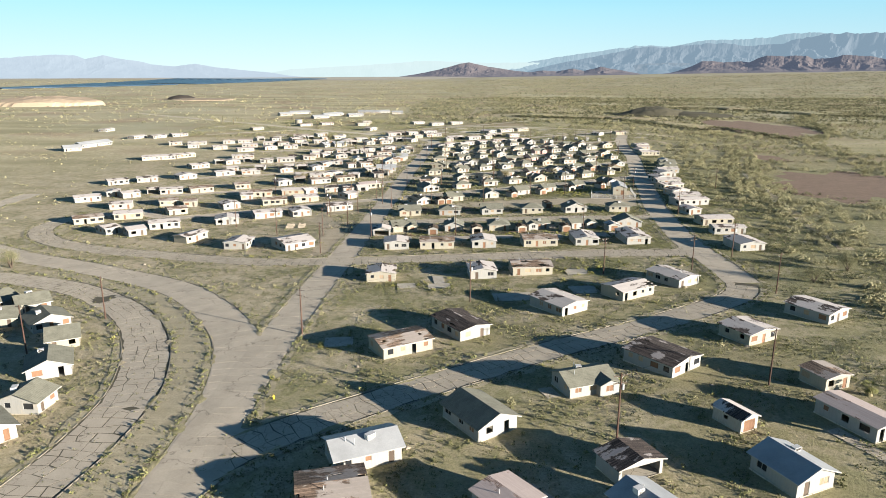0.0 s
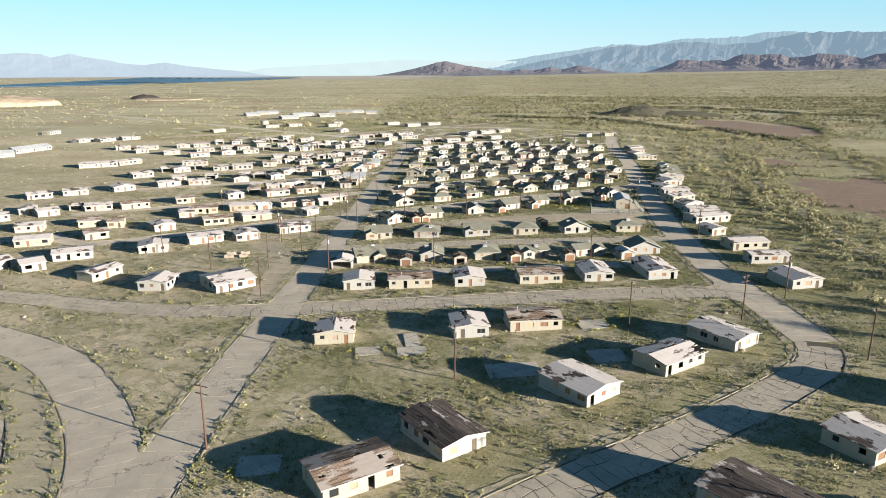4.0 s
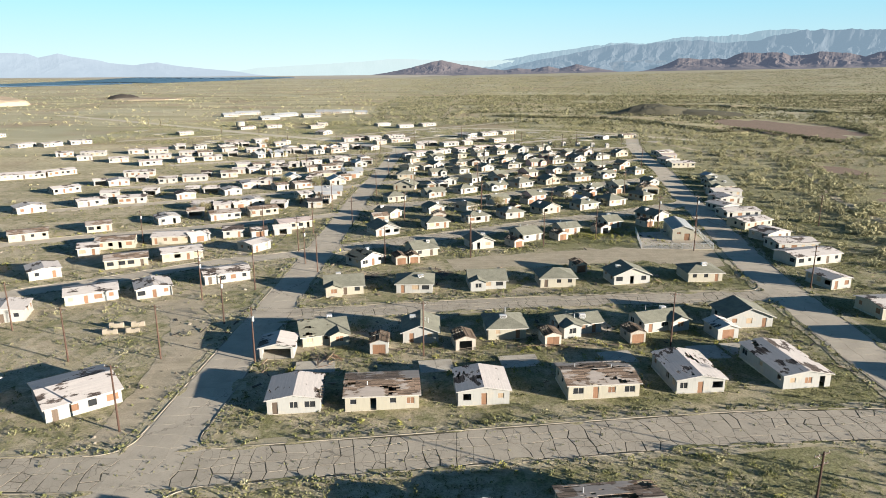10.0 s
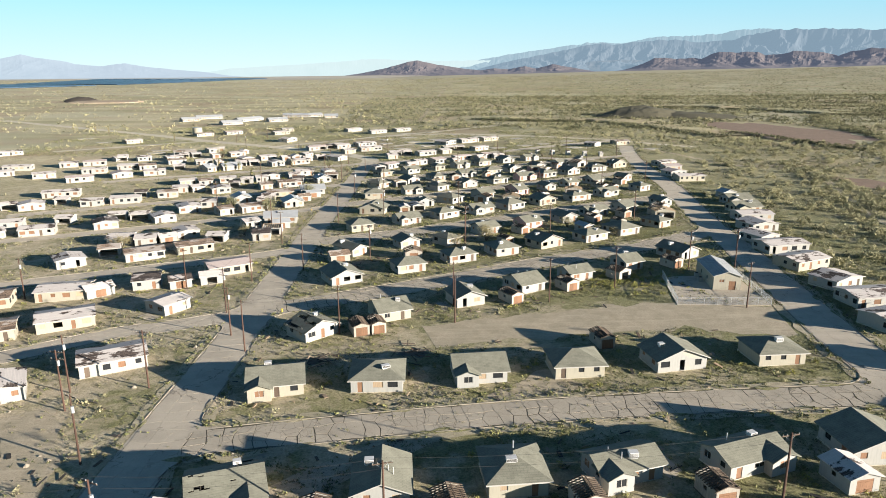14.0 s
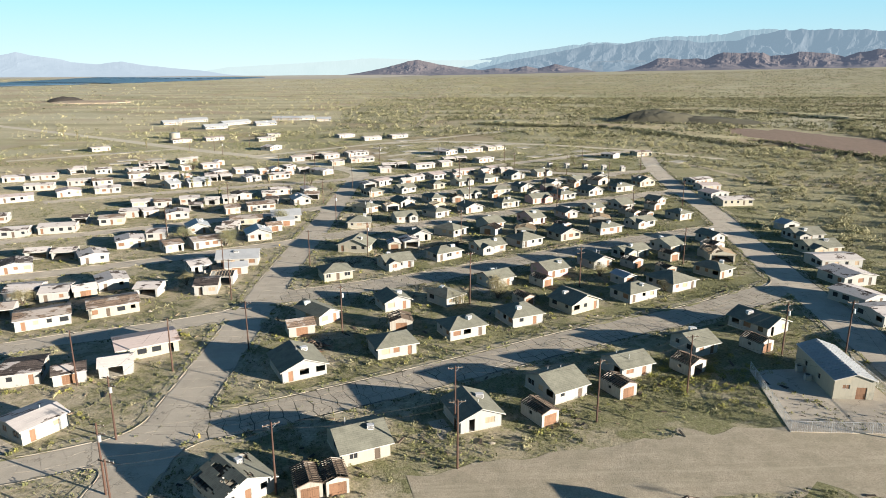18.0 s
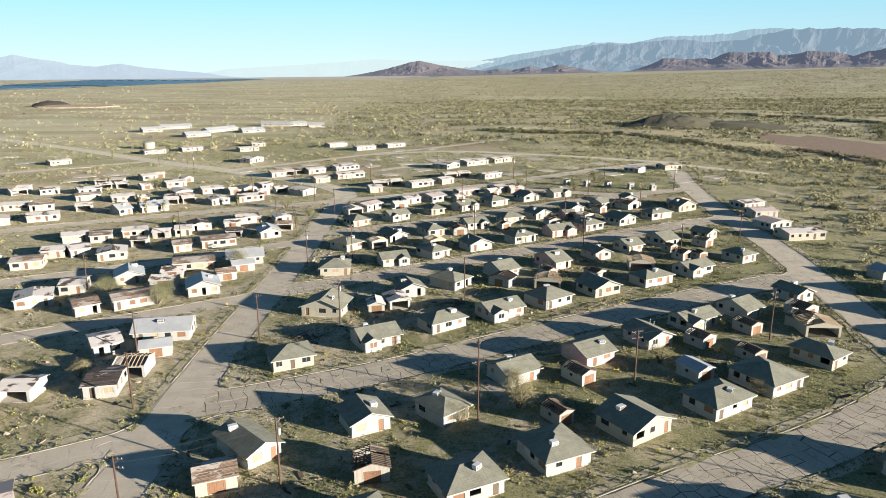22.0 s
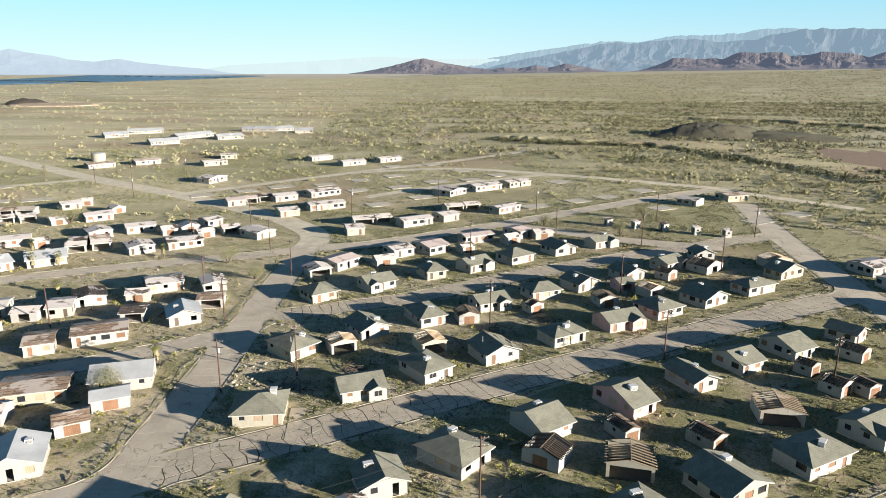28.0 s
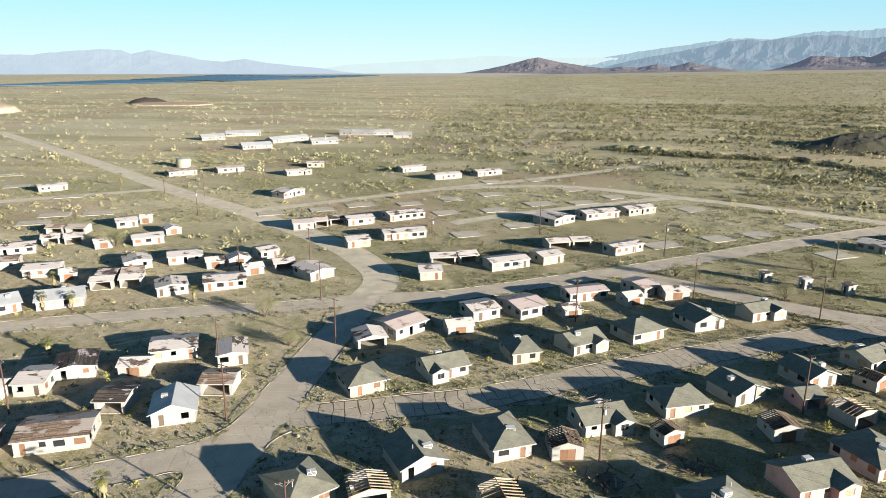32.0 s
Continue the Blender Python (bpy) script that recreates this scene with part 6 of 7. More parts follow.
def chain_fence(points, label):
    """A wire-mesh fence: posts, rails and a sparse weave."""
    x0, y0 = points[0]
    root = thing("chain_link_fence", x0, y0, 0, label, "fence")
    z0 = ground_z(x0, y0)
    post = Shape().tube((0, 0, -0.3), (0, 0, 1.9), 0.035, 0.035, 6).mesh("post", M_METAL)
    for (ax, ay), (bx, by) in zip(points, points[1:]):
        n = max(1, round(math.hypot(bx - ax, by - ay) / 3))
        weave = Shape()
        for i in range(n):
            p, q = [Vector((ax + (bx - ax) * k / n - x0, ay + (by - ay) * k / n - y0, 0)) for k in (i, i + 1)]
            p.z, q.z = ground_z(p.x + x0, p.y + y0) - z0, ground_z(q.x + x0, q.y + y0) - z0
            part("post", post, None, root, at=Matrix.Translation(p))
            up = Vector((0, 0, 1))
            weave.bar(p + up * 1.85, q + up * 1.85, 0.04, 0.04)
            for k in range(12):
                a, b = p.lerp(q, k / 12), p.lerp(q, (k + 1) / 12)
                weave.bar(a + up * 0.1, b + up * 1.85, 0.012, 0.012)
                weave.bar(b + up * 0.1, a + up * 1.85, 0.012, 0.012)
        part("wire_mesh", weave, M_METAL, root)
    return root


hall(72.6, 332.2, -7, 6.4, 14.8)
chain_fence(((60.4, 337.0), (56.3, 315.4), (76.6, 313.1), (79.6, 338.2)), "grey chain-link fence round the hall's yard")
YARD = Shape().slab([(px, py, ground_z(px, py) + 0.09) for px, py in ((56.3, 315.4), (76.6, 313.1), (79.1, 337.2), (60.4, 337.0))], 0.3)
tagged(new("yard_paving", YARD.mesh("yard_paving", M_ROAD)), "grey asphalt yard beside the hall", "pavement", kind="structure")


def low_fence(ax, ay, bx, by):
    """A low broken board fence: posts and two thin rails."""
    rnd = random.Random(int(ax * 3 + ay))
    root = thing("board_fence", ax, ay, math.degrees(math.atan2(by - ay, bx - ax)), "low broken board fence behind the yards", "fence", "yard fences")
    long_ = math.hypot(bx - ax, by - ay)
    n = max(2, round(long_ / 2.2))
    post = Shape().box(-0.05, 0.05, -0.05, 0.05, -0.3, 1.0).mesh("post", M_WOOD)
    for i in range(n + 1):
        part("post", post, None, root, at=Matrix.Translation((long_ * i / n, 0, 0)))
    for i in range(n):
        if rnd.random() < 0.7:
            part("rail", Shape().bar((long_ * i / n, 0.06, rnd.uniform(0.55, 0.9)), (long_ * (i + 1) / n, 0.06, rnd.uniform(0.45, 0.9)), 0.03, 0.14), M_WOOD, root)


low_fence(-14.8, 239.5, 9.1, 240.1)
low_fence(10.0, 240.2, 33.2, 240.9)
low_fence(-1.1, 427.3, 23.1, 446.1)
low_fence(13.0, 519.3, 31.9, 535.5)
low_fence(40.0, 427.0, 65.9, 444.6)


# ---- bare concrete foundations ----
def pad(x, y, w, d, turn):
    rnd = random.Random(int(x * 5 + y * 3))
    s = Shape()
    z = 0.12
    nx_, ny_ = max(1, round(w / 4)), max(1, round(d / 4))
    root = thing("foundation_pad", x, y, turn, "bare cracked concrete house foundation with weeds at its edges", "foundation", "bare foundations")
    for i in range(nx_):
        for j in range(ny_):
            x0, x1, y0, y1 = -w / 2 + w * i / nx_ + 0.02, -w / 2 + w * (i + 1) / nx_ - 0.02, -d / 2 + d * j / ny_ + 0.02, -d / 2 + d * (j + 1) / ny_ - 0.02
            part("slab", Shape().box(x0, x1, y0, y1, -0.4, z + rnd.uniform(0, 0.03)), M_PAD, root)
    SPOTS.append((x, y, (w + d) / 4.5))
    return root


for place in (
    (-27.5, 131.2, 6, 5, 8),
    (31.1, 187.7, 6, 5, 8),
    (-8.7, 178.1, 3, 9, 8),
    (10.9, 163.2, 10, 6, 8),
    (29.8, 169.5, 7, 6, 8),
    (30.4, 186.7, 6, 4, 8),
    (-17.3, 173.3, 5, 4, 8),
    (-8.4, 173.1, 6, 4, 8),
    (29.6, 235.7, 6, 5, 8),
    (11.8, 234.5, 7, 5, 8),
    (46.5, 237.3, 6, 6, 8),
    (-24.6, 233.3, 7, 5, 8),
    (-3.1, 232.9, 6, 5, 8),
    (54.1, 239.0, 8, 5, 8),
    (-14.9, 645.9, 10, 8, 28),
    (3.6, 661.7, 12, 8, 28),
    (-7.4, 688.9, 12, 8, 28),
    (10.4, 703.4, 12, 9, 28),
):
    pad(*place)
for place in (
    (29.1, 707.3, 12, 8, 28),
    (44.1, 721.5, 10, 9, 28),
    (72.1, 696.1, 10, 9, 28),
    (51.1, 636.8, 12, 8, 28),
    (70.9, 646.9, 10, 8, 28),
    (85.6, 653.8, 10, 8, 28),
    (106.1, 670.1, 11, 9, 28),
    (101.4, 629.4, 10, 8, 28),
    (-14.3, 760.1, 10, 9, 28),
    (8.2, 766.8, 10, 9, 28),
    (25.5, 739.3, 10, 9, 28),
    (-28.8, 711.0, 10, 9, 28),
    (-11.7, 724.8, 12, 8, 28),
    (-27.3, 681.7, 10, 8, 28),
    (-46.0, 699.3, 10, 8, 28),
    (-67.1, 695.2, 12, 8, 28),
    (-81.1, 684.5, 10, 8, 28),
    (-99.7, 674.6, 11, 8, 28),
):
    pad(*place)
for place in (
    (-185.7, 657.8, 12, 8, 28),
    (-170.2, 663.5, 12, 8, 28),
    (-206.7, 695.7, 12, 8, 28),
    (-183.7, 643.5, 12, 8, 28),
    (-166.6, 636.7, 12, 8, 28),
    (-251.3, 716.4, 12, 9, 28),
    (-281.4, 748.5, 12, 9, 28),
    (129.6, 605.1, 10, 8, 28),
    (151.4, 617.7, 10, 8, 28),
):
    pad(*place)


# ---- power poles and lines ----
def pole(x, y, tall, turn, rnd):
    root = thing("utility_pole", x, y, turn, "tall dark-stained wooden utility pole with a crossarm", "pole", "utility poles")
    part("shaft", Shape().tube((0, 0, -0.8), (0, 0, tall), 0.17, 0.10, 8), M_POLE, root)
    if tall > 8:
        arms = (tall - 0.5, tall - 1.7) if rnd.random() < 0.4 else (tall - 0.5,)
        for z in arms:
            arm = part("crossarm", Shape().box(-1.15, 1.15, 0.10, 0.21, z, z + 0.12), M_WOOD, root)
            pins = Shape()
            for k in (-1.05, -0.5, 0.5, 1.05):
                pins.tube((k, 0.155, z + 0.12), (k, 0.155, z + 0.30), 0.045, 0.03, 6)
            tagged(part("insulator", pins, M_TRIM, arm), kind="stuff")
        part("brace", Shape().bar((-0.7, 0.22, arms[0]), (0, 0.14, arms[0] - 0.6), 0.03, 0.03).bar((0.7, 0.22, arms[0]), (0, 0.14, arms[0] - 0.6), 0.03, 0.03), M_METAL, root)
        if rnd.random() < 0.25:
            part("transformer", Shape().tube((0.32, -0.1, tall - 2.6), (0.32, -0.1, tall - 1.7), 0.22, 0.22, 10), M_METAL, root, "grey metal transformer can")
    return root


POLES = [
    (12.9, 386.8, 10.6),
    (-18.3, 303.7, 10.6),
    (5.7, 308.4, 10.6),
    (0.0, 159.5, 10.6),
    (41.0, 389.0, 10.6),
    (-40.9, 304.9, 10.6),
    (-5.5, 237.7, 10.6),
    (-36.1, 236.1, 10.6),
    (22.4, 92.0, 10.6),
    (-31.5, 474.5, 10.6),
    (-18.8, 481.0, 10.6),
    (28.1, 320.2, 10.6),
    (40.7, 240.5, 10.6),
    (-54.2, 238.2, 10.6),
    (-45.8, 319.2, 10.6),
    (53.7, 484.9, 10.6),
    (45.8, 329.1, 10.6),
    (-31.9, 415.6, 10.6),
    (-54.1, 406.6, 10.6),
    (-48.4, 256.9, 10.6),
    (-15.7, 424.2, 10.6),
    (37.8, 185.2, 10.6),
    (20.7, 506.4, 10.6),
    (74.8, 407.7, 10.6),
    (52.7, 110.7, 10.6),
    (-46.1, 344.1, 10.6),
    (-61.4, 339.1, 10.6),
    (-34.1, 353.0, 10.6),
    (13.5, 439.7, 10.6),
    (63.7, 189.0, 10.6),
    (-41.6, 511.5, 10.6),
    (69.8, 343.8, 10.6),
    (-16.3, 361.6, 10.6),
    (-32.5, 545.4, 10.6),
    (-36.4, 135.6, 10.6),
    (-48.4, 280.9, 10.6),
    (82.4, 344.0, 10.6),
    (-61.3, 279.9, 10.6),
    (56.0, 525.1, 10.6),
    (-49.1, 211.1, 10.6),
    (-81.1, 509.0, 10.6),
    (-35.8, 296.1, 10.6),
    (77.7, 166.1, 10.6),
    (12.2, 378.2, 10.6),
    (84.8, 274.8, 10.6),
    (-90.5, 124.0, 10.6),
    (80.8, 204.7, 10.6),
    (-52.6, 531.5, 10.6),
    (-46.5, 385.8, 10.6),
    (-44.6, 572.1, 10.6),
    (-85.9, 146.0, 10.6),
    (75.5, 571.2, 10.6),
    (5.9, 319.4, 10.6),
    (-87.3, 455.1, 10.6),
    (49.8, 583.0, 10.6),
    (89.8, 543.2, 10.6),
    (19.6, 563.8, 10.6),
    (79.2, 470.2, 10.6),
    (-71.1, 237.6, 10.6),
    (70.6, 312.2, 10.6),
    (-77.4, 595.3, 10.6),
    (-92.2, 254.7, 10.6),
    (104.4, 486.9, 10.6),
    (-59.7, 607.4, 10.6),
    (91.3, 604.8, 10.6),
    (-58.8, 273.2, 10.6),
    (-99.3, 334.0, 10.6),
    (49.2, 622.8, 10.6),
    (-24.4, 627.0, 10.6),
    (116.9, 580.5, 10.6),
    (123.6, 343.9, 10.6),
    (10.8, 648.1, 10.6),
    (-128.1, 666.8, 10.6),
    (-158.5, 694.9, 10.6),
    (-145.0, 705.5, 10.6),
    (-127.6, 734.5, 10.6),
]
prnd = random.Random(5)
tops = []
for i, (px, py, ph) in enumerate(POLES):
    pole(px, py, ph, prnd.uniform(-12, 12) + (18 if px > -30 else -18), prnd)
    tops.append(Vector((px, py, ground_z(px, py) + ph - 0.3)))


def cable(a, b, side, sag):
    s = Shape()
    n = 12
    pts = []
    for i in range(n + 1):
        k = i / n
        p = a.lerp(b, k) + side
        pts.append(p - Vector((0, 0, sag * 4 * k * (1 - k))))
    s.strand(pts, 0.013)
    tagged(new("power_line", s.mesh("power_line", M_WIRE)), "thin sagging black power cable between poles", "cable", "power lines")


linked = set()
for i, a in enumerate(tops):
    near = sorted((j for j in range(len(tops)) if j != i and POLES[i][2] > 8 and POLES[j][2] > 8 and 18 < (tops[j] - a).length < 58), key=lambda j: (tops[j] - a).length)
    for j in near[:1]:
        if (min(i, j), max(i, j)) not in linked:
            linked.add((min(i, j), max(i, j)))
            d = (tops[j] - a).normalized()
            side = Vector((-d.y, d.x, 0))
            for k in (-1.0, 1.0):
                cable(a, tops[j], side * k, 0.9)


# ---- plants ----
SPOT_ARRAY = np.array(SPOTS)


LOT_POINTS = np.array([p[:] for p, _ in along(BARE_LOT, 2.0)])


def clear_of_things(xy, extra=0.0):
    """Clear of houses and off the bare lot."""
    ok = np.ones(len(xy), bool)
    for i, (x, y) in enumerate(LOT_POINTS):
        ok &= np.hypot(xy[:, 0] - x, xy[:, 1] - y) > 6 + 3.5 * i / len(LOT_POINTS)
    for x, y, r in SPOT_ARRAY:
        ok &= np.hypot(xy[:, 0] - x, xy[:, 1] - y) > r + extra
    return ok


def ground_many(xy):
    u, v = np.clip(xy[:, 0], -95, 95) / 100, np.clip(xy[:, 1], 100, 580) / 300 - 1
    r = np.clip((np.hypot(xy[:, 0], xy[:, 1] - 200) - 1500) / 3000, 0, 1)
    east = 1.5 * np.clip(np.degrees(np.arctan2(xy[:, 0], np.maximum(1.0, xy[:, 1] - 200))) + 3, 0, 40)
    return -1.6371 + 1.6936 * u + -4.9963 * v + 4.2032 * v * v + (10 + east) * r * r * (3 - 2 * r)


def tufts(name, xy, size, leaves, material, label, category, rng, spread_=0.5, tall=0.7, leaf=0.3):
    """Many small plants in one mesh: every plant is a clump of bent leaves."""
    n = len(xy)
    z = ground_many(xy)
    total = n * leaves
    centre = np.repeat(np.column_stack([xy, z]), leaves, 0)
    s = np.repeat(size, leaves)
    ang, el = rng.uniform(0, 6.283, total), rng.uniform(0.05, 1.0, total)
    rad = np.sqrt(rng.uniform(0, 1, total)) * spread_
    off = np.column_stack([np.cos(ang) * rad * s, np.sin(ang) * rad * s, el * tall * (1 - 0.75 * (rad / spread_) ** 2) * s])
    lean = rng.uniform(-1, 1, (total, 3))
    lean /= np.linalg.norm(lean, axis=1)[:, None]
    cross = np.cross(lean, rng.normal(size=(total, 3)))
    cross /= np.linalg.norm(cross, axis=1)[:, None]
    w = (s * rng.uniform(0.6, 1.4, total) * leaf)[:, None]
    base = centre + off
    v = np.stack([base - cross * w * 0.5, base + cross * w * 0.5, base + lean * w * 1.2], 1).reshape(-1, 3)
    v[:, 2] = np.maximum(v[:, 2], np.repeat(centre[:, 2], 3) + 0.01)
    me = bpy.data.meshes.new(name)
    me.vertices.add(len(v))
    me.vertices.foreach_set("co", v.astype(np.float32).ravel())
    me.loops.add(len(v))
    me.loops.foreach_set("vertex_index", np.arange(len(v), dtype=np.int32))
    me.polygons.add(total)
    me.polygons.foreach_set("loop_start", np.arange(0, len(v), 3, dtype=np.int32))
    me.materials.append(material)
    me.update()
    return tagged(new(name, me), label, category, kind="stuff")


rng = np.random.default_rng(11)


def clumped(count, x0, x1, y0, y1, scale, keep, seed):
    """Random places, thicker where a slow noise is high."""
    xy = np.column_stack([rng.uniform(x0, x1, count), rng.uniform(y0, y1, count)])
    k = np.array([noise.noise(Vector((x * scale, y * scale, seed))) for x, y in xy])
    return xy[k > keep + rng.uniform(-0.25, 0.25, count)]


def in_town(xy):
    right = np.interp(xy[:, 1], [100, 230, 400, 600, 680], [92, 96, 113, 134, 136])
    left = np.interp(xy[:, 1], [60, 200, 350, 600, 760], [-190, -170, -175, -190, -260])
    return (xy[:, 0] > left) & (xy[:, 0] < right) & (xy[:, 1] < 640)


# weeds in yards, along kerbs and round the houses
weeds = clumped(560000, -170, 130, 60, 640, 0.09, -0.02, 1.0)
weeds = weeds[(weeds[:, 0] > -35) | (rng.uniform(0, 1, len(weeds)) < 0.4)]
weeds = weeds[off_roads(weeds, 0.3) & clear_of_things(weeds, 0.3)]
tufts("weeds", weeds, 0.2 + 0.62 * rng.uniform(0, 1, len(weeds)) ** 2.6, 6, M_WEED, "low green weeds and grass tufts in the yards", "weeds", rng)
yard = clumped(7000, -160, 120, 60, 620, 0.13, 0.15, 4.0)
yard = yard[off_roads(yard, 0.6) & clear_of_things(yard, 0.5)]
tufts("yard_bushes", yard, 0.5 + 1.0 * rng.uniform(0, 1, len(yard)) ** 2, 40, M_SCRUB, "pale dry bushes scattered over the yards", "bushes", rng, 0.55, 0.75, 0.16)
edge = []
for name, pts in ROAD_POINTS.items():
    if name.startswith(("street", "road_w", "road_e", "boul")):
        w = ROADS[name][0] / 2
        for a, b in zip(pts, pts[1:]):
            d = (b - a) / max(1e-6, np.hypot(*(b - a)))
            for sgn in (-1, 1):
                for _ in range(5):
                    edge.append(a + (b - a) * rng.uniform() + np.array([-d[1], d[0]]) * sgn * (w + rng.uniform(0.3, 1.8)))
edge = np.array(edge)
cracks = np.concatenate([pts[np.repeat(np.arange(len(pts)), 9)] for name, pts in ROAD_POINTS.items() if ROADS[name][1] == "c"])
cracks = cracks + rng.uniform(-4.2, 4.2, cracks.shape)
tufts("crack_weeds", cracks, 0.18 + 0.4 * rng.uniform(0, 1, len(cracks)) ** 2, 6, M_WEED, "small weeds growing in the street cracks", "weeds", rng, 0.6, 0.5)
edge = edge[off_roads(edge, 0.2) & clear_of_things(edge)]
edge = edge[rng.uniform(0, 1, len(edge)) < 0.7]
tufts("kerb_weeds", edge, 0.25 + 0.75 * rng.uniform(0, 1, len(edge)) ** 1.5, 12, M_WEED, "green weeds growing along the kerbs", "weeds", rng)
ring = []
for x, y, r in SPOTS:
    if y < 560:
        for _ in range(16):
            a = rng.uniform(0, 6.283)
            ring.append((x + math.cos(a) * (r * 1.35 + rng.uniform(0, 1.6)), y + math.sin(a) * (r * 1.35 + rng.uniform(0, 1.6))))
ring = np.array(ring)
ring = ring[off_roads(ring, 0.2)]
half = len(ring) // 2
tufts("wall_weeds", ring[:half], rng.uniform(0.4, 0.9, half), 14, M_WEED, "knee-high green weeds against the house walls", "weeds", rng)
bloom = np.concatenate([ring[half:][rng.uniform(0, 1, len(ring) - half) < 0.45], edge[rng.uniform(0, 1, len(edge)) < 0.02]])
tufts("brittlebush", bloom, 0.4 + 0.8 * rng.uniform(0, 1, len(bloom)) ** 2, 40, M_BLOOM, "round yellow-flowering brittlebush clumps", "bushes", rng, 0.55, 0.75, 0.2)
# the empty northern lots
lots = clumped(46000, -300, 150, 630, 860, 0.035, 0.0, 13.0)
lots = lots[off_roads(lots, 0.8) & clear_of_things(lots, 0.8)]
tufts("lot_weeds", lots, 0.4 + 1.1 * rng.uniform(0, 1, len(lots)) ** 2.4, 6, M_WEED, "low weeds and grass over the empty lots", "weeds", rng, 0.55, 0.6, 0.3)
shrubs = clumped(2200, -300, 150, 600, 860, 0.02, 0.08, 17.0)
shrubs = shrubs[off_roads(shrubs, 1.2) & clear_of_things(shrubs, 1.5)]
tufts("lot_shrubs", shrubs, 0.9 + 2.0 * rng.uniform(0, 1, len(shrubs)) ** 2, 40, M_SCRUB, "pale rounded shrubs on the empty lots", "bushes", rng, 0.55, 0.75, 0.18)
# thick flowering clumps in the yards by the hall and behind the third street
clumps = np.concatenate([np.column_stack([rng.normal(52, 7, 150), rng.normal(335, 4.5, 150)]), np.column_stack([rng.uniform(-20, 70, 60), rng.normal(239, 3, 60)]), np.column_stack([rng.uniform(-20, 66, 40), rng.normal(196, 5, 40)])])
clumps = clumps[off_roads(clumps, 0.5) & clear_of_things(clumps, 0.2)]
tufts("brittlebush_thicket", clumps, 0.6 + 0.9 * rng.uniform(0, 1, len(clumps)) ** 1.5, 70, M_BLOOM, "rounded grey-green and yellow flowering brittlebush", "bushes", rng, 0.55, 0.7, 0.13)
# desert scrub round the settlement and far out, in bands along the drainage
def banded(count, x0, x1, y0, y1, keep, seed):
    xy = np.column_stack([rng.uniform(x0, x1, count), rng.uniform(y0, y1, count)])
    k = np.array([noise.fractal(Vector((x * 0.011, y * 0.034 + x * 0.006, seed)), 0.7, 2.1, 3) for x, y in xy])
    return xy[k > keep + rng.uniform(-0.35, 0.35, count)]


def off_bare(xy):
    """Clear of the red flats, the path and the wash bed."""
    ok = np.ones(len(xy), bool)
    for x, y, a, b in ((304, 740, 48, 102), (198, 360, 34, 52), (207, 478, 9, 20)):
        ok &= np.hypot((xy[:, 0] - x) / a, (xy[:, 1] - y) / b) > 1
    return ok & off_roads(xy, 1.2)


scrub = banded(26000, 88, 560, 60, 800, 0.0, 7.0)
scrub = scrub[~in_town(scrub) & off_bare(scrub) & clear_of_things(scrub, 2.0)]
tufts("desert_scrub", scrub[::2], 1.0 + 3.2 * rng.uniform(0, 1, len(scrub[::2])) ** 1.9, 84, M_SCRUB, "pale olive palo verde and brittle scrub in mounded clumps", "bushes", rng, 0.55, 0.72, 0.13)
tufts("creosote_scrub", scrub[1::2], 0.6 + 1.7 * rng.uniform(0, 1, len(scrub[1::2])) ** 2.2, 34, M_CREOSOTE, "olive-green creosote bushes dotted over the desert", "bushes", rng, 0.55, 0.75, 0.2)
low_scrub = banded(60000, 88, 560, 60, 800, -0.25, 3.0)
low_scrub = low_scrub[~in_town(low_scrub) & off_bare(low_scrub) & clear_of_things(low_scrub, 0.5)]
tufts("low_scrub", low_scrub, 0.35 + 0.6 * rng.uniform(0, 1, len(low_scrub)), 9, M_SCRUB, "low dry grass and small scrub on the desert floor", "bushes", rng, 0.6, 0.6, 0.3)
west = banded(15000, -700, -60, 40, 860, 0.22, 5.0)
west = west[~in_town(west) & off_bare(west)]
tufts("west_scrub", west, 0.5 + 1.2 * rng.uniform(0, 1, len(west)) ** 2, 14, M_SCRUB, "sparse pale scrub on the western plain", "bushes", rng, 0.55, 0.7, 0.28)
middle = np.concatenate([banded(70000, -1000, 900, 640, 1500, -0.05, 9.0), banded(26000, -100, 900, 760, 1500, -0.05, 9.0)])
middle = middle[rng.uniform(0, 1, len(middle)) < np.clip((middle[:, 0] + 330) / 450, 0.16, 1.0)]
middle = middle[~in_town(middle) & off_bare(middle) & ((middle[:, 1] > 785) | (middle[:, 0] > 125)) & clear_of_things(middle, 3.0)]
half = len(middle) // 2
tufts("middle_scrub", middle[:half], 1.2 + 3.6 * rng.uniform(0, 1, half) ** 2.2, 18, M_SCRUB, "pale scrub in bands over the middle plain", "bushes", rng, 0.55, 0.8, 0.22)
tufts("middle_creosote", middle[half:], 1.3 + 3.2 * rng.uniform(0, 1, len(middle) - half) ** 2, 13, M_CREOSOTE, "olive creosote in bands over the middle plain", "bushes", rng, 0.55, 0.85, 0.28)
far = banded(120000, -2000, 2000, 1450, 3400, 0.0, 9.0)
far = far[rng.uniform(0, 1, len(far)) < np.clip((far[:, 0] + 700) / 900, 0.2, 1.0)]
half = len(far) // 2
tufts("far_scrub", far[:half], rng.uniform(2.2, 5.5, half), 5, M_SCRUB, "far pale scrub thinning out over the plain", "bushes", rng, 0.6, 0.6)
tufts("far_creosote", far[half:], rng.uniform(2.0, 5.0, len(far) - half), 5, M_CREOSOTE, "far olive scrub thinning out over the plain", "bushes", rng, 0.6, 0.6)


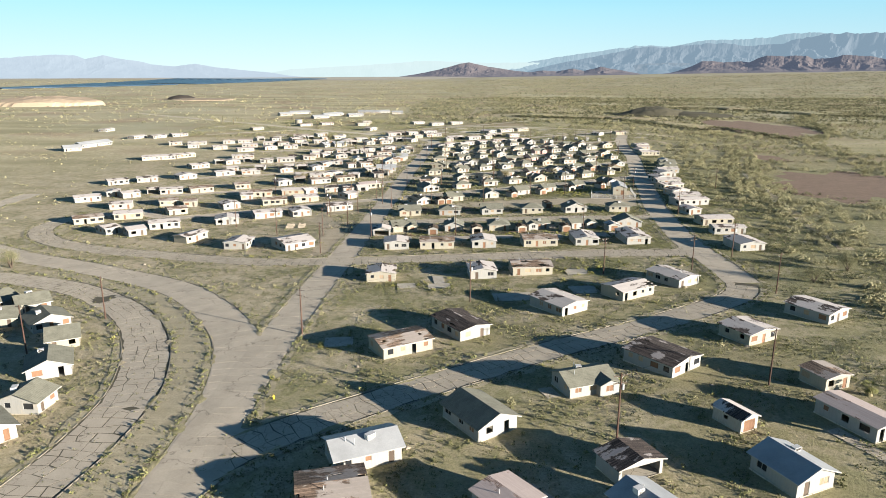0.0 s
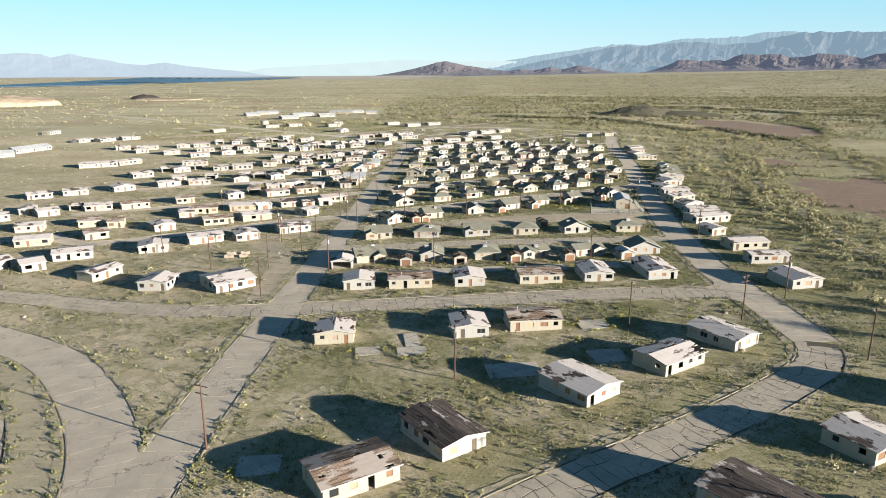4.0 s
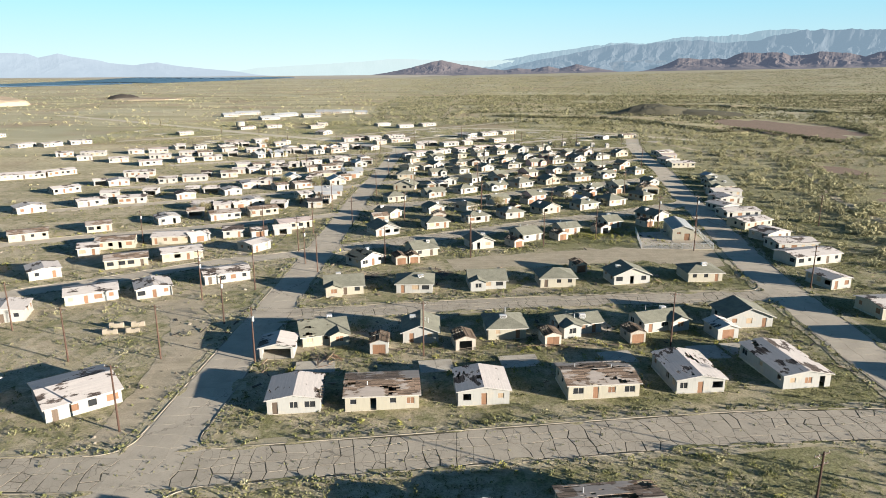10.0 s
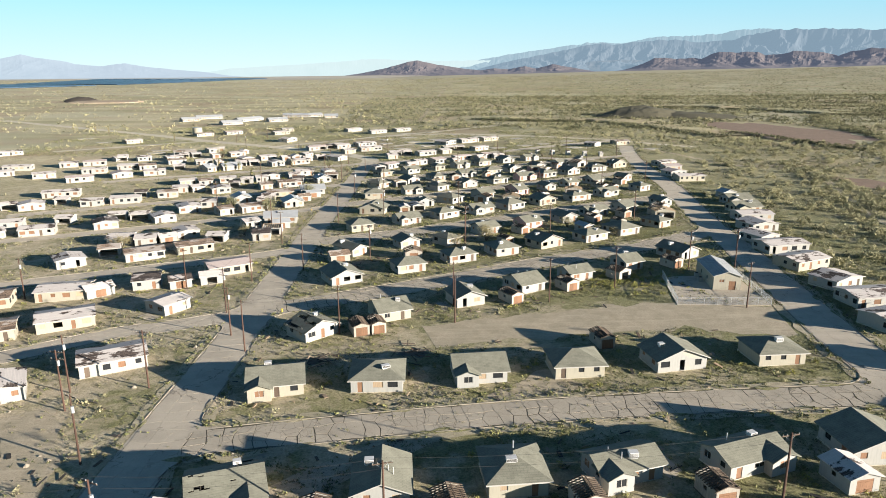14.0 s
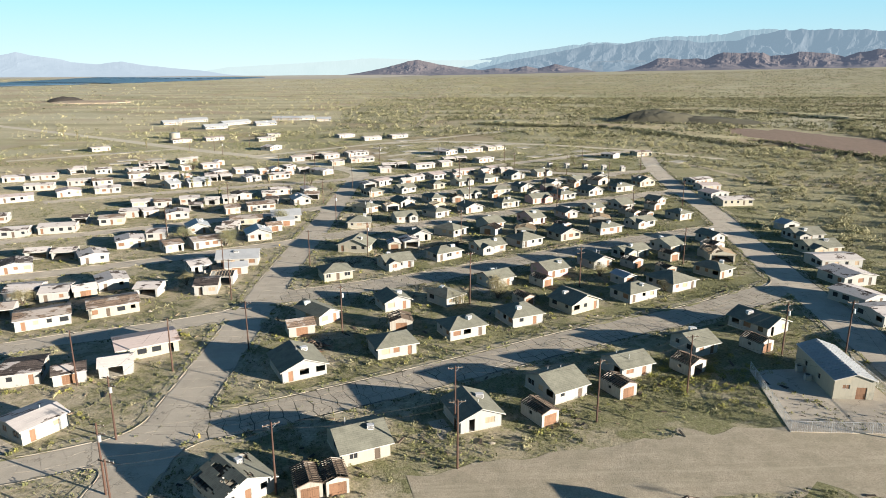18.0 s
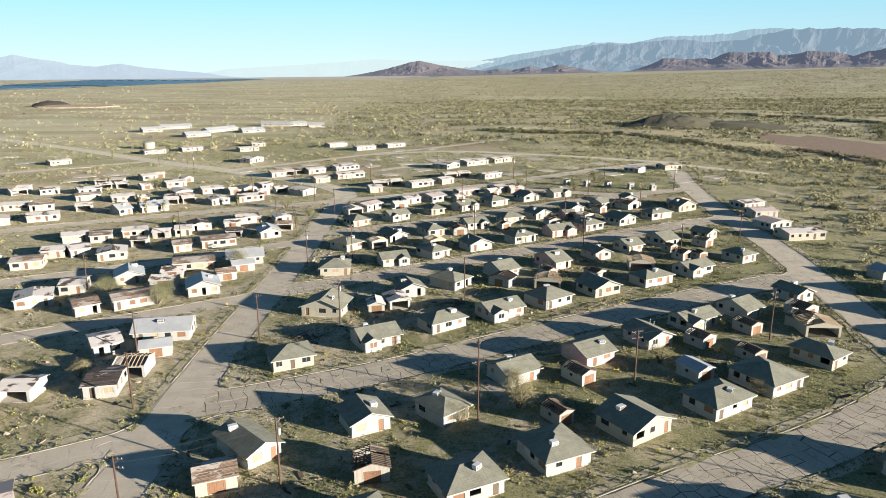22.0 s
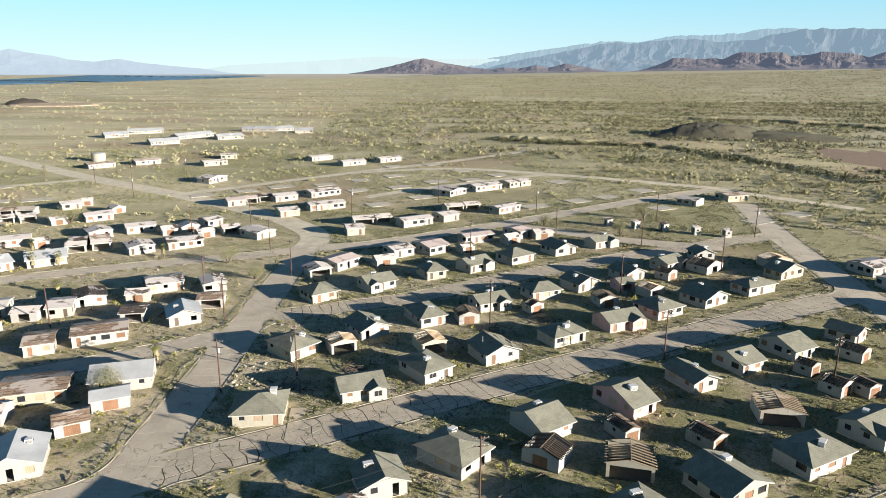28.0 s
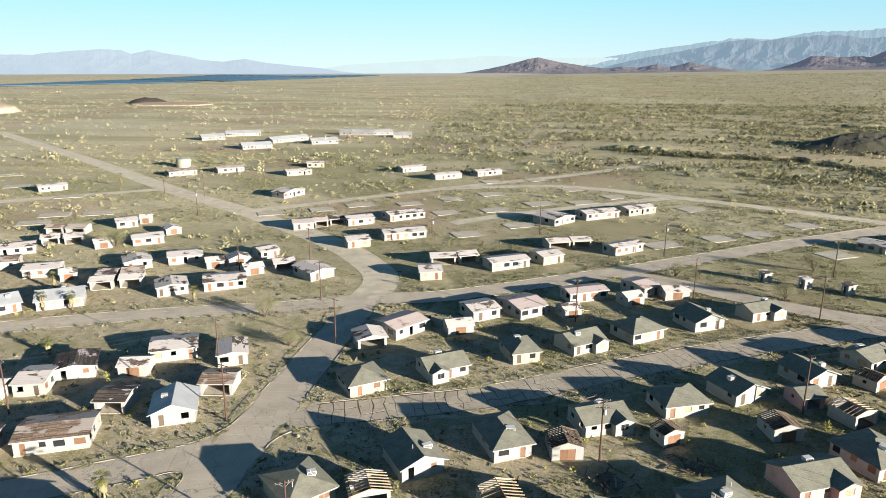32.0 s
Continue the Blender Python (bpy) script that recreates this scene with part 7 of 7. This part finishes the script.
def thicket(line, per_metre, scatter, seed):
    """Places along a winding line."""
    r = np.random.default_rng(seed)
    pts = np.array([p[:] for p, _ in along(line, 1.0 / per_metre)])
    return pts + r.normal(0, scatter, pts.shape)


wash = np.concatenate([thicket(((121, 215), (126, 236), (129, 258), (139, 305), (149, 348), (161, 402), (178, 450), (205, 520)), 1.0, 9, 1),
                       thicket(((236, 400), (246, 425), (255, 455), (274, 542), (290, 600), (324, 643), (347, 685), (380, 800), (444, 930)), 0.8, 8, 2),
                       thicket(((120, 330), (150, 430), (165, 520), (190, 590), (260, 640)), 0.5, 18, 3)])
wash = wash[~in_town(wash) & off_bare(wash)]
tufts("wash_thicket", wash, 1.5 + 3.3 * rng.uniform(0, 1, len(wash)) ** 1.8, 130, M_SCRUB, "dense pale palo verde thickets along the dry wash", "bushes", rng, 0.55, 0.75, 0.12)
band = np.concatenate([thicket(((60, 902), (73, 892), (111, 868), (149, 858), (180, 843), (196, 800), (211, 750), (228, 690)), 3.0, 5.0, 4), thicket(((255, 728), (263, 698), (272, 646), (280, 600)), 2.5, 2.5, 5),
                       thicket(((300, 1110), (366, 1092), (394, 1053), (428, 1020), (444, 961), (471, 931), (517, 913), (640, 905)), 4.5, 3.5, 6), thicket(((444, 930), (392, 840), (379, 784), (347, 685)), 2.0, 4, 7)])
tufts("wash_bank_thicket", band, rng.uniform(1.4, 3.6, len(band)), 34, M_CREOSOTE, "dark green thicket along the far wash bank", "bushes", rng, 0.55, 0.8, 0.2)


def bush(x, y, size, material, label, category="bush", seed=1):
    """A shrub or small tree: forked stems and a loose crown of small leaves."""
    r = np.random.default_rng(seed)
    root = thing("bush", x, y, 0, label, category)
    stems = Shape()
    tips = []
    for k in range(7):
        a = r.uniform(0, 6.283)
        tip = Vector((math.cos(a) * size * r.uniform(0.15, 0.42), math.sin(a) * size * r.uniform(0.15, 0.42), size * r.uniform(0.4, 0.75)))
        stems.tube((0, 0, -0.1), tip * 0.55 + Vector((0, 0, 0.1)), 0.035 * size, 0.02 * size, 5)
        stems.tube(tip * 0.55 + Vector((0, 0, 0.1)), tip, 0.02 * size, 0.006 * size, 5)
        tips.append(tip)
    part("trunk", stems, M_WOOD, root)
    s = Shape()
    for _ in range(3200):
        c = tips[r.integers(len(tips))] + Vector(r.normal(0, 0.15 * size, 3))
        c.z = max(0.1, c.z)
        a, b = Vector(r.normal(0, 1, 3)).normalized() * 0.022 * size, Vector(r.normal(0, 1, 3)).normalized() * 0.022 * size
        s.face(c - a, c + b, c + a)
    part("crown", s, material, root)
    return root


def palm(x, y, tall, seed):
    r = random.Random(seed)
    root = thing("fan_palm", x, y, 0, "fan palm with a shaggy skirt of dry fronds", "palm")
    s = Shape()
    for k in range(5):
        s.tube((0, 0, tall * k / 5 - 0.05), (0, 0, tall * (k + 1) / 5), 0.26 - 0.02 * k, 0.25 - 0.02 * k, 9)
    part("trunk", s, M_WOOD, root)
    skirt = Shape()
    for _ in range(70):
        a, z = r.uniform(0, 6.283), r.uniform(0.45, 0.98) * tall
        d = Vector((math.cos(a), math.sin(a), 0))
        o = Vector((-d.y, d.x, 0)) * 0.16
        skirt.face(d * 0.2 + Vector((0, 0, z)), d * 0.62 - o + Vector((0, 0, z - 0.9)), d * 0.62 + o + Vector((0, 0, z - 1.0)))
    part("dry_skirt", skirt, M_DRY, root, "hanging dry straw-coloured fronds")
    crown = Shape()
    for _ in range(34):
        a, e = r.uniform(0, 6.283), r.uniform(-0.5, 1.2)
        d = Vector((math.cos(a) * math.cos(e), math.sin(a) * math.cos(e), math.sin(e)))
        b = Vector((0, 0, tall))
        o = d.cross(Vector((0, 0, 1))).normalized()
        for k in range(7):
            f = (d + o * (k - 3) * 0.16).normalized()
            crown.face(b + d * 0.45, b + f * 1.35 + Vector((0, 0, -0.25)) + o * 0.05, b + f * 1.35 + Vector((0, 0, -0.25)) - o * 0.05)
    part("crown", crown, M_FROND, root)
    return root


def debris(x, y, r_, seed):
    """A collapsed hut: scorched ground, fallen boards and rafters, a few pale sheets."""
    r = random.Random(seed)
    root = thing("debris_heap", x, y, 0, "heap of charred collapsed timber and rubbish on the ground", "debris", "debris heaps")
    ash = Shape()
    rim = [(math.cos(0.4189 * i) * r_ * r.uniform(0.2, 0.8), math.sin(0.4189 * i) * r_ * r.uniform(0.2, 0.75), 0.02) for i in range(15)]
    for p, q in zip(rim, rim[1:] + rim[:1]):
        ash.face((0, 0, 0.12), p, q)
    part("ash", ash, M_ASH, root, "scorched soil and ash")
    for k in range(26):
        a, q = r.uniform(0, 6.283), r_ * r.random() ** 0.7
        c = Vector((math.cos(a) * q, math.sin(a) * q, r.uniform(0.05, 0.8) * (1 - q / r_ * 0.8) + 0.05))
        t = r.uniform(0, 3.14)
        d = Vector((math.cos(t), math.sin(t), r.uniform(-0.35, 0.35))) * r.uniform(0.4, 1.7)
        part("board", Shape().bar(c - d, c + d, r.uniform(0.08, 0.3), 0.06), r.choice((M_WOOD, M_DARK, M_WOOD, M_RUST if k % 3 == 0 else M_WOOD, M_PLY)), root)
    return root


def rubbish(name, xy, sizes, material, label, seed):
    """Loose broken pieces lying about the yards."""
    r = random.Random(seed)
    s = Shape()
    for (x, y), k in zip(xy, sizes):
        z = ground_z(x, y)
        t = r.uniform(0, 3.14)
        d = Vector((math.cos(t), math.sin(t), r.uniform(-0.15, 0.3))) * k
        c = Vector((x, y, z + 0.06 + abs(d.z)))
        s.bar(c - d, c + d, k * r.uniform(0.2, 0.9), r.uniform(0.04, 0.14))
    return tagged(new(name, s.mesh(name, material)), label, "rubbish", kind="stuff")


litter = clumped(5200, -60, 110, 225, 600, 0.05, 0.05, 21.0)
litter = litter[off_roads(litter, 0.8) & clear_of_things(litter, 0.4)]
for name_, lot, material_, words, seed_ in (("broken_boards", litter[::3], M_WOOD, "broken weathered boards lying about the yards", 1), ("charred_bits", litter[1::3], M_DARK, "charred timber bits lying about the yards", 2), ("pale_rubbish", litter[2::3], M_PLY, "pale sheet and plywood scraps in the yards", 3)):
    rubbish(name_, lot, 0.15 + 0.75 * rng.uniform(0, 1, len(lot)) ** 2, material_, words, seed_)


def stones(name, xy, sizes, material, label, seed):
    """Rough stones of six to eight facets."""
    r = random.Random(seed)
    s = Shape()
    for (x, y), k in zip(xy, sizes):
        z = ground_z(x, y)
        top = (x + r.uniform(-0.2, 0.2) * k, y + r.uniform(-0.2, 0.2) * k, z + k * r.uniform(0.45, 0.8))
        rim = [(x + math.cos(1.047 * i) * k * r.uniform(0.6, 1.1), y + math.sin(1.047 * i) * k * r.uniform(0.6, 1.1), z + k * r.uniform(-0.05, 0.35)) for i in range(6)]
        for p, q in zip(rim, rim[1:] + rim[:1]):
            s.face(top, p, q)
            s.face(p, (p[0], p[1], z - 0.1), (q[0], q[1], z - 0.1), q)
    return tagged(new(name, s.mesh(name, material)), label, "stones", kind="stuff")


rocks = np.concatenate([np.column_stack([rng.normal(-29, 2.5, 70), rng.normal(481, 4.5, 70)]), clumped(2600, -150, 120, 80, 560, 0.06, 0.18, 31.0)])
rocks = rocks[off_roads(rocks, 0.4) & clear_of_things(rocks, 0.2)]
stones("loose_stones", rocks, 0.15 + 0.5 * rng.uniform(0, 1, len(rocks)) ** 2.5, M_STONE, "loose tan stones and broken concrete in the yards", 9)


def block_ruin(x, y, turn):
    """What stands of a small masonry base: four short low walls."""
    root = thing("masonry_ruin", x, y, turn, "low pinkish broken masonry walls standing in dirt", "ruin")
    for px, py, w in ((-2.4, 1.9, 2.9), (1.9, 2.0, 2.7), (-2.5, -1.9, 2.9), (1.9, -1.8, 2.6)):
        s = Shape().box(px - w / 2, px + w / 2, py - 0.28, py + 0.28, -0.3, 0.85)
        s.box(px - w / 2 + 0.1, px - w / 2 + 0.9, py - 0.24, py + 0.24, 0.85, 1.1).box(px + w / 2 - 0.7, px + w / 2 - 0.05, py - 0.24, py + 0.24, 0.85, 1.02)
        part("wall", s, M_STONE, root)
    return root


block_ruin(-68, 254, 8)


def hydrant(x, y):
    """A short yellow fire hydrant: barrel, bonnet and two caps."""
    root = thing("fire_hydrant", x, y, 20, "short yellow fire hydrant beside the kerb", "hydrant", "fire hydrants")
    part("barrel", Shape().tube((0, 0, -0.1), (0, 0, 0.08), 0.19, 0.19, 10).tube((0, 0, 0.08), (0, 0, 0.62), 0.13, 0.12, 10), M_YELLOW, root)
    part("bonnet", Shape().tube((0, 0, 0.62), (0, 0, 0.68), 0.16, 0.16, 10).tube((0, 0, 0.68), (0, 0, 0.82), 0.13, 0.05, 10), M_YELLOW, root)
    for q in (-1, 1):
        part("cap", Shape().tube((0.1 * q, 0, 0.45), (0.22 * q, 0, 0.45), 0.07, 0.07, 8), M_YELLOW, root)


hydrant(-33.5, 104)
hydrant(-33.2, 319)
hydrant(-45.5, 439)


def outhouse(x, y, turn):
    """A small white block hut with a lean-to roof and a dark doorway."""
    root = thing("block_hut", x, y, turn, "small white block hut with an open doorway", "hut", "small block huts")
    w, d = 2.3, 2.3
    part("foundation", Shape().box(-w / 2 - 0.1, w / 2 + 0.1, -d / 2 - 0.1, d / 2 + 0.1, -0.5, 0.08), M_PAD, root)
    s = Shape()
    wall_face(s, (-w / 2, -d / 2), (w / 2, -d / 2), 2.5, [(0.8, 1.5, 1.3, 1.9)], (0, 1))
    wall_face(s, (w / 2, -d / 2), (w / 2, d / 2), 2.5, [], (-1, 0))
    wall_face(s, (w / 2, d / 2), (-w / 2, d / 2), 2.5, [], (0, -1))
    wall_face(s, (-w / 2, d / 2), (-w / 2, -d / 2), 2.5, [(0.7, 1.6, 0.08, 2.1)], (1, 0))
    part("wall", s, M_WALL["W"], root)
    part("roof", Shape().slab([(-w / 2 - 0.2, -d / 2 - 0.2, 2.62), (w / 2 + 0.2, -d / 2 - 0.2, 2.62), (w / 2 + 0.2, d / 2 + 0.2, 2.9), (-w / 2 - 0.2, d / 2 + 0.2, 2.9)], 0.12), M_ROOF["w"], root)


for place in ((72, 600, 22), (80.5, 595, 22), (89.5, 591, 22), (98.5, 585, 10), (107.5, 581, 8)):
    outhouse(*place)


def water_tank(x, y):
    root = thing("water_tank", x, y, 0, "pale round water tank on the ground", "tank")
    part("shell", Shape().tube((0, 0, -0.2), (0, 0, 5.0), 4.2, 4.2, 24), M_WALL["Y"], root)
    part("lid", Shape().tube((0, 0, 5.0), (0, 0, 5.6), 4.3, 0.6, 24), M_ROOF["m"], root)


water_tank(-203, 793)


bush(48.6, 397.9, 4, M_DRY, "leafy pale green desert shrub in the yard", "bush", 1)
bush(20.2, 388.2, 4, M_DRY, "leafy pale green desert shrub in the yard", "bush", 2)
bush(19.2, 381.8, 5, M_DRY, "leafy pale green desert shrub in the yard", "bush", 3)
bush(9.2, 377.8, 3.5, M_DRY, "leafy pale green desert shrub in the yard", "bush", 4)
bush(61.3, 384.0, 3, M_DRY, "leafy pale green desert shrub in the yard", "bush", 5)
bush(-97.6, 385.9, 4.5, M_DRY, "leafy pale green desert shrub in the yard", "bush", 6)
bush(-62.1, 399.2, 3.5, M_DRY, "leafy pale green desert shrub in the yard", "bush", 7)
bush(-90.4, 393.4, 3.5, M_DRY, "leafy pale green desert shrub in the yard", "bush", 8)
bush(-52.3, 474.8, 5, M_TREE, "spreading grey-green desert tree", "tree", 9)
bush(-62.9, 445.5, 5, M_TREE, "spreading grey-green desert tree", "tree", 10)
bush(-80.0, 451.5, 5, M_TREE, "spreading grey-green desert tree", "tree", 11)
bush(-130.5, 615.1, 7, M_TREE, "spreading grey-green desert tree", "tree", 12)
bush(48.7, 601.6, 4.5, M_TREE, "spreading grey-green desert tree", "tree", 13)
bush(72.5, 584.9, 5, M_TREE, "spreading grey-green desert tree", "tree", 14)
bush(88.4, 610.9, 5, M_TREE, "spreading grey-green desert tree", "tree", 15)
bush(-54.6, 559.7, 5, M_TREE, "spreading grey-green desert tree", "tree", 16)
bush(-42.4, 543.4, 4, M_TREE, "spreading grey-green desert tree", "tree", 17)
bush(-63.5, 441.8, 5, M_TREE, "spreading grey-green desert tree", "tree", 18)
bush(-139.3, 190.5, 6, M_TREE, "spreading grey-green desert tree", "tree", 19)
bush(107.2, 188.4, 6, M_TREE, "spreading grey-green desert tree", "tree", 20)
bush(91.9, 176.2, 5, M_TREE, "spreading grey-green desert tree", "tree", 21)
palm(-48.3, 487.8, 4.2, 3)
palm(-91.9, 533.0, 3.2, 4)
palm(-111.9, 556.9, 4.0, 5)
palm(-105.3, 558.7, 4.0, 6)
palm(-77.0, 567.5, 3.5, 7)
palm(-120.5, 572.3, 4, 8)
palm(67.6, 106.8, 1.6, 9)
palm(-292.7, 792.1, 8, 10)
palm(-275.9, 780.1, 7, 11)
palm(-199.5, 724.6, 6, 12)
debris(-21.1, 290.4, 5, 1)
debris(-2.2, 292.2, 5.5, 2)
debris(-22.5, 415.9, 4, 3)
debris(-7.8, 483.5, 5, 4)
debris(-20.2, 475.4, 5, 5)
debris(22.0, 501.5, 4, 6)
debris(34.3, 506.3, 4, 7)
debris(-20.4, 352.4, 3.5, 8)
debris(87.9, 534.1, 5, 9)
debris(-21.2, 354.5, 4, 10)
debris(-6.9, 419.3, 3.5, 11)
debris(-23.3, 236.4, 3, 12)
debris(11.9, 436.0, 4, 13)
debris(34.3, 296.2, 2.5, 14)

# ---- street slabs and kerbs ----
def corners(street, road, end):
    """The two rounded corners where a street runs into a road."""
    ws, wr = ROADS[street][0], ROADS[road][0]
    pts = along(ROADS[street][2], 1.0)
    p0, ds = (pts[0][0], pts[6][1]) if end == 0 else (pts[-1][0], -pts[-7][1])
    p0, dr = min(along(ROADS[road][2], 1.0), key=lambda q: (q[0] - p0).length)
    nr = Vector((-dr.y, dr.x))
    nr = nr if nr.dot(ds) > 0 else -nr
    radius = 5.5
    for sign in (-1, 1):
        way_ = dr * sign
        ns = Vector((-ds.y, ds.x))
        ns = ns if ns.dot(way_) > 0 else -ns
        a, b = p0 + nr * (wr / 2), p0 + ns * (ws / 2)
        det = way_.x * -ds.y + ds.x * way_.y
        c = b - a
        t = (c.x * -ds.y + ds.x * c.y) / det
        x = a + way_ * t
        t1, t2 = x + way_ * radius, x + ds * radius
        arc = [t1 * (1 - u) ** 2 + x * 2 * u * (1 - u) + t2 * u * u for u in [i / 10 for i in range(11)]]
        s, kerb = Shape(), Shape()
        back = x - nr * 0.6 - ns * 0.6
        for p, q in zip(arc, arc[1:]):
            tri = [Vector((v.x, v.y, ground_z(v.x, v.y) + 0.05)) for v in (back, p, q)]
            s.face(*tri)
            out = ((p + q) / 2 - x).normalized() * 0.18
            top = [Vector((v.x, v.y, ground_z(v.x, v.y) + 0.13)) for v in (p, q, q + out, p + out)]
            kerb.slab(top, 0.2)
        root = bpy.data.objects[road]
        part("corner_paving", s, M_ROAD, root)
        part("corner_kerb", kerb, M_KERB, root, "low worn rounded concrete kerb")


for road_name, (road_width, road_surface, road_line) in ROADS.items():
    build_road(road_name, road_width, road_surface, road_line, list(ROADS))
for road_name in ("street_second", "street_third", "street_fourth", "street_fifth", "street_sixth", "street_seventh"):
    corners(road_name, "road_west", 0)
    corners(road_name, "road_east", 1)
for road_name in ("street_lower_left", "street_left_a", "street_left_b", "street_left_c", "street_left_d"):
    corners(road_name, "road_west", 0)
corners("street_first", "road_west", 0)
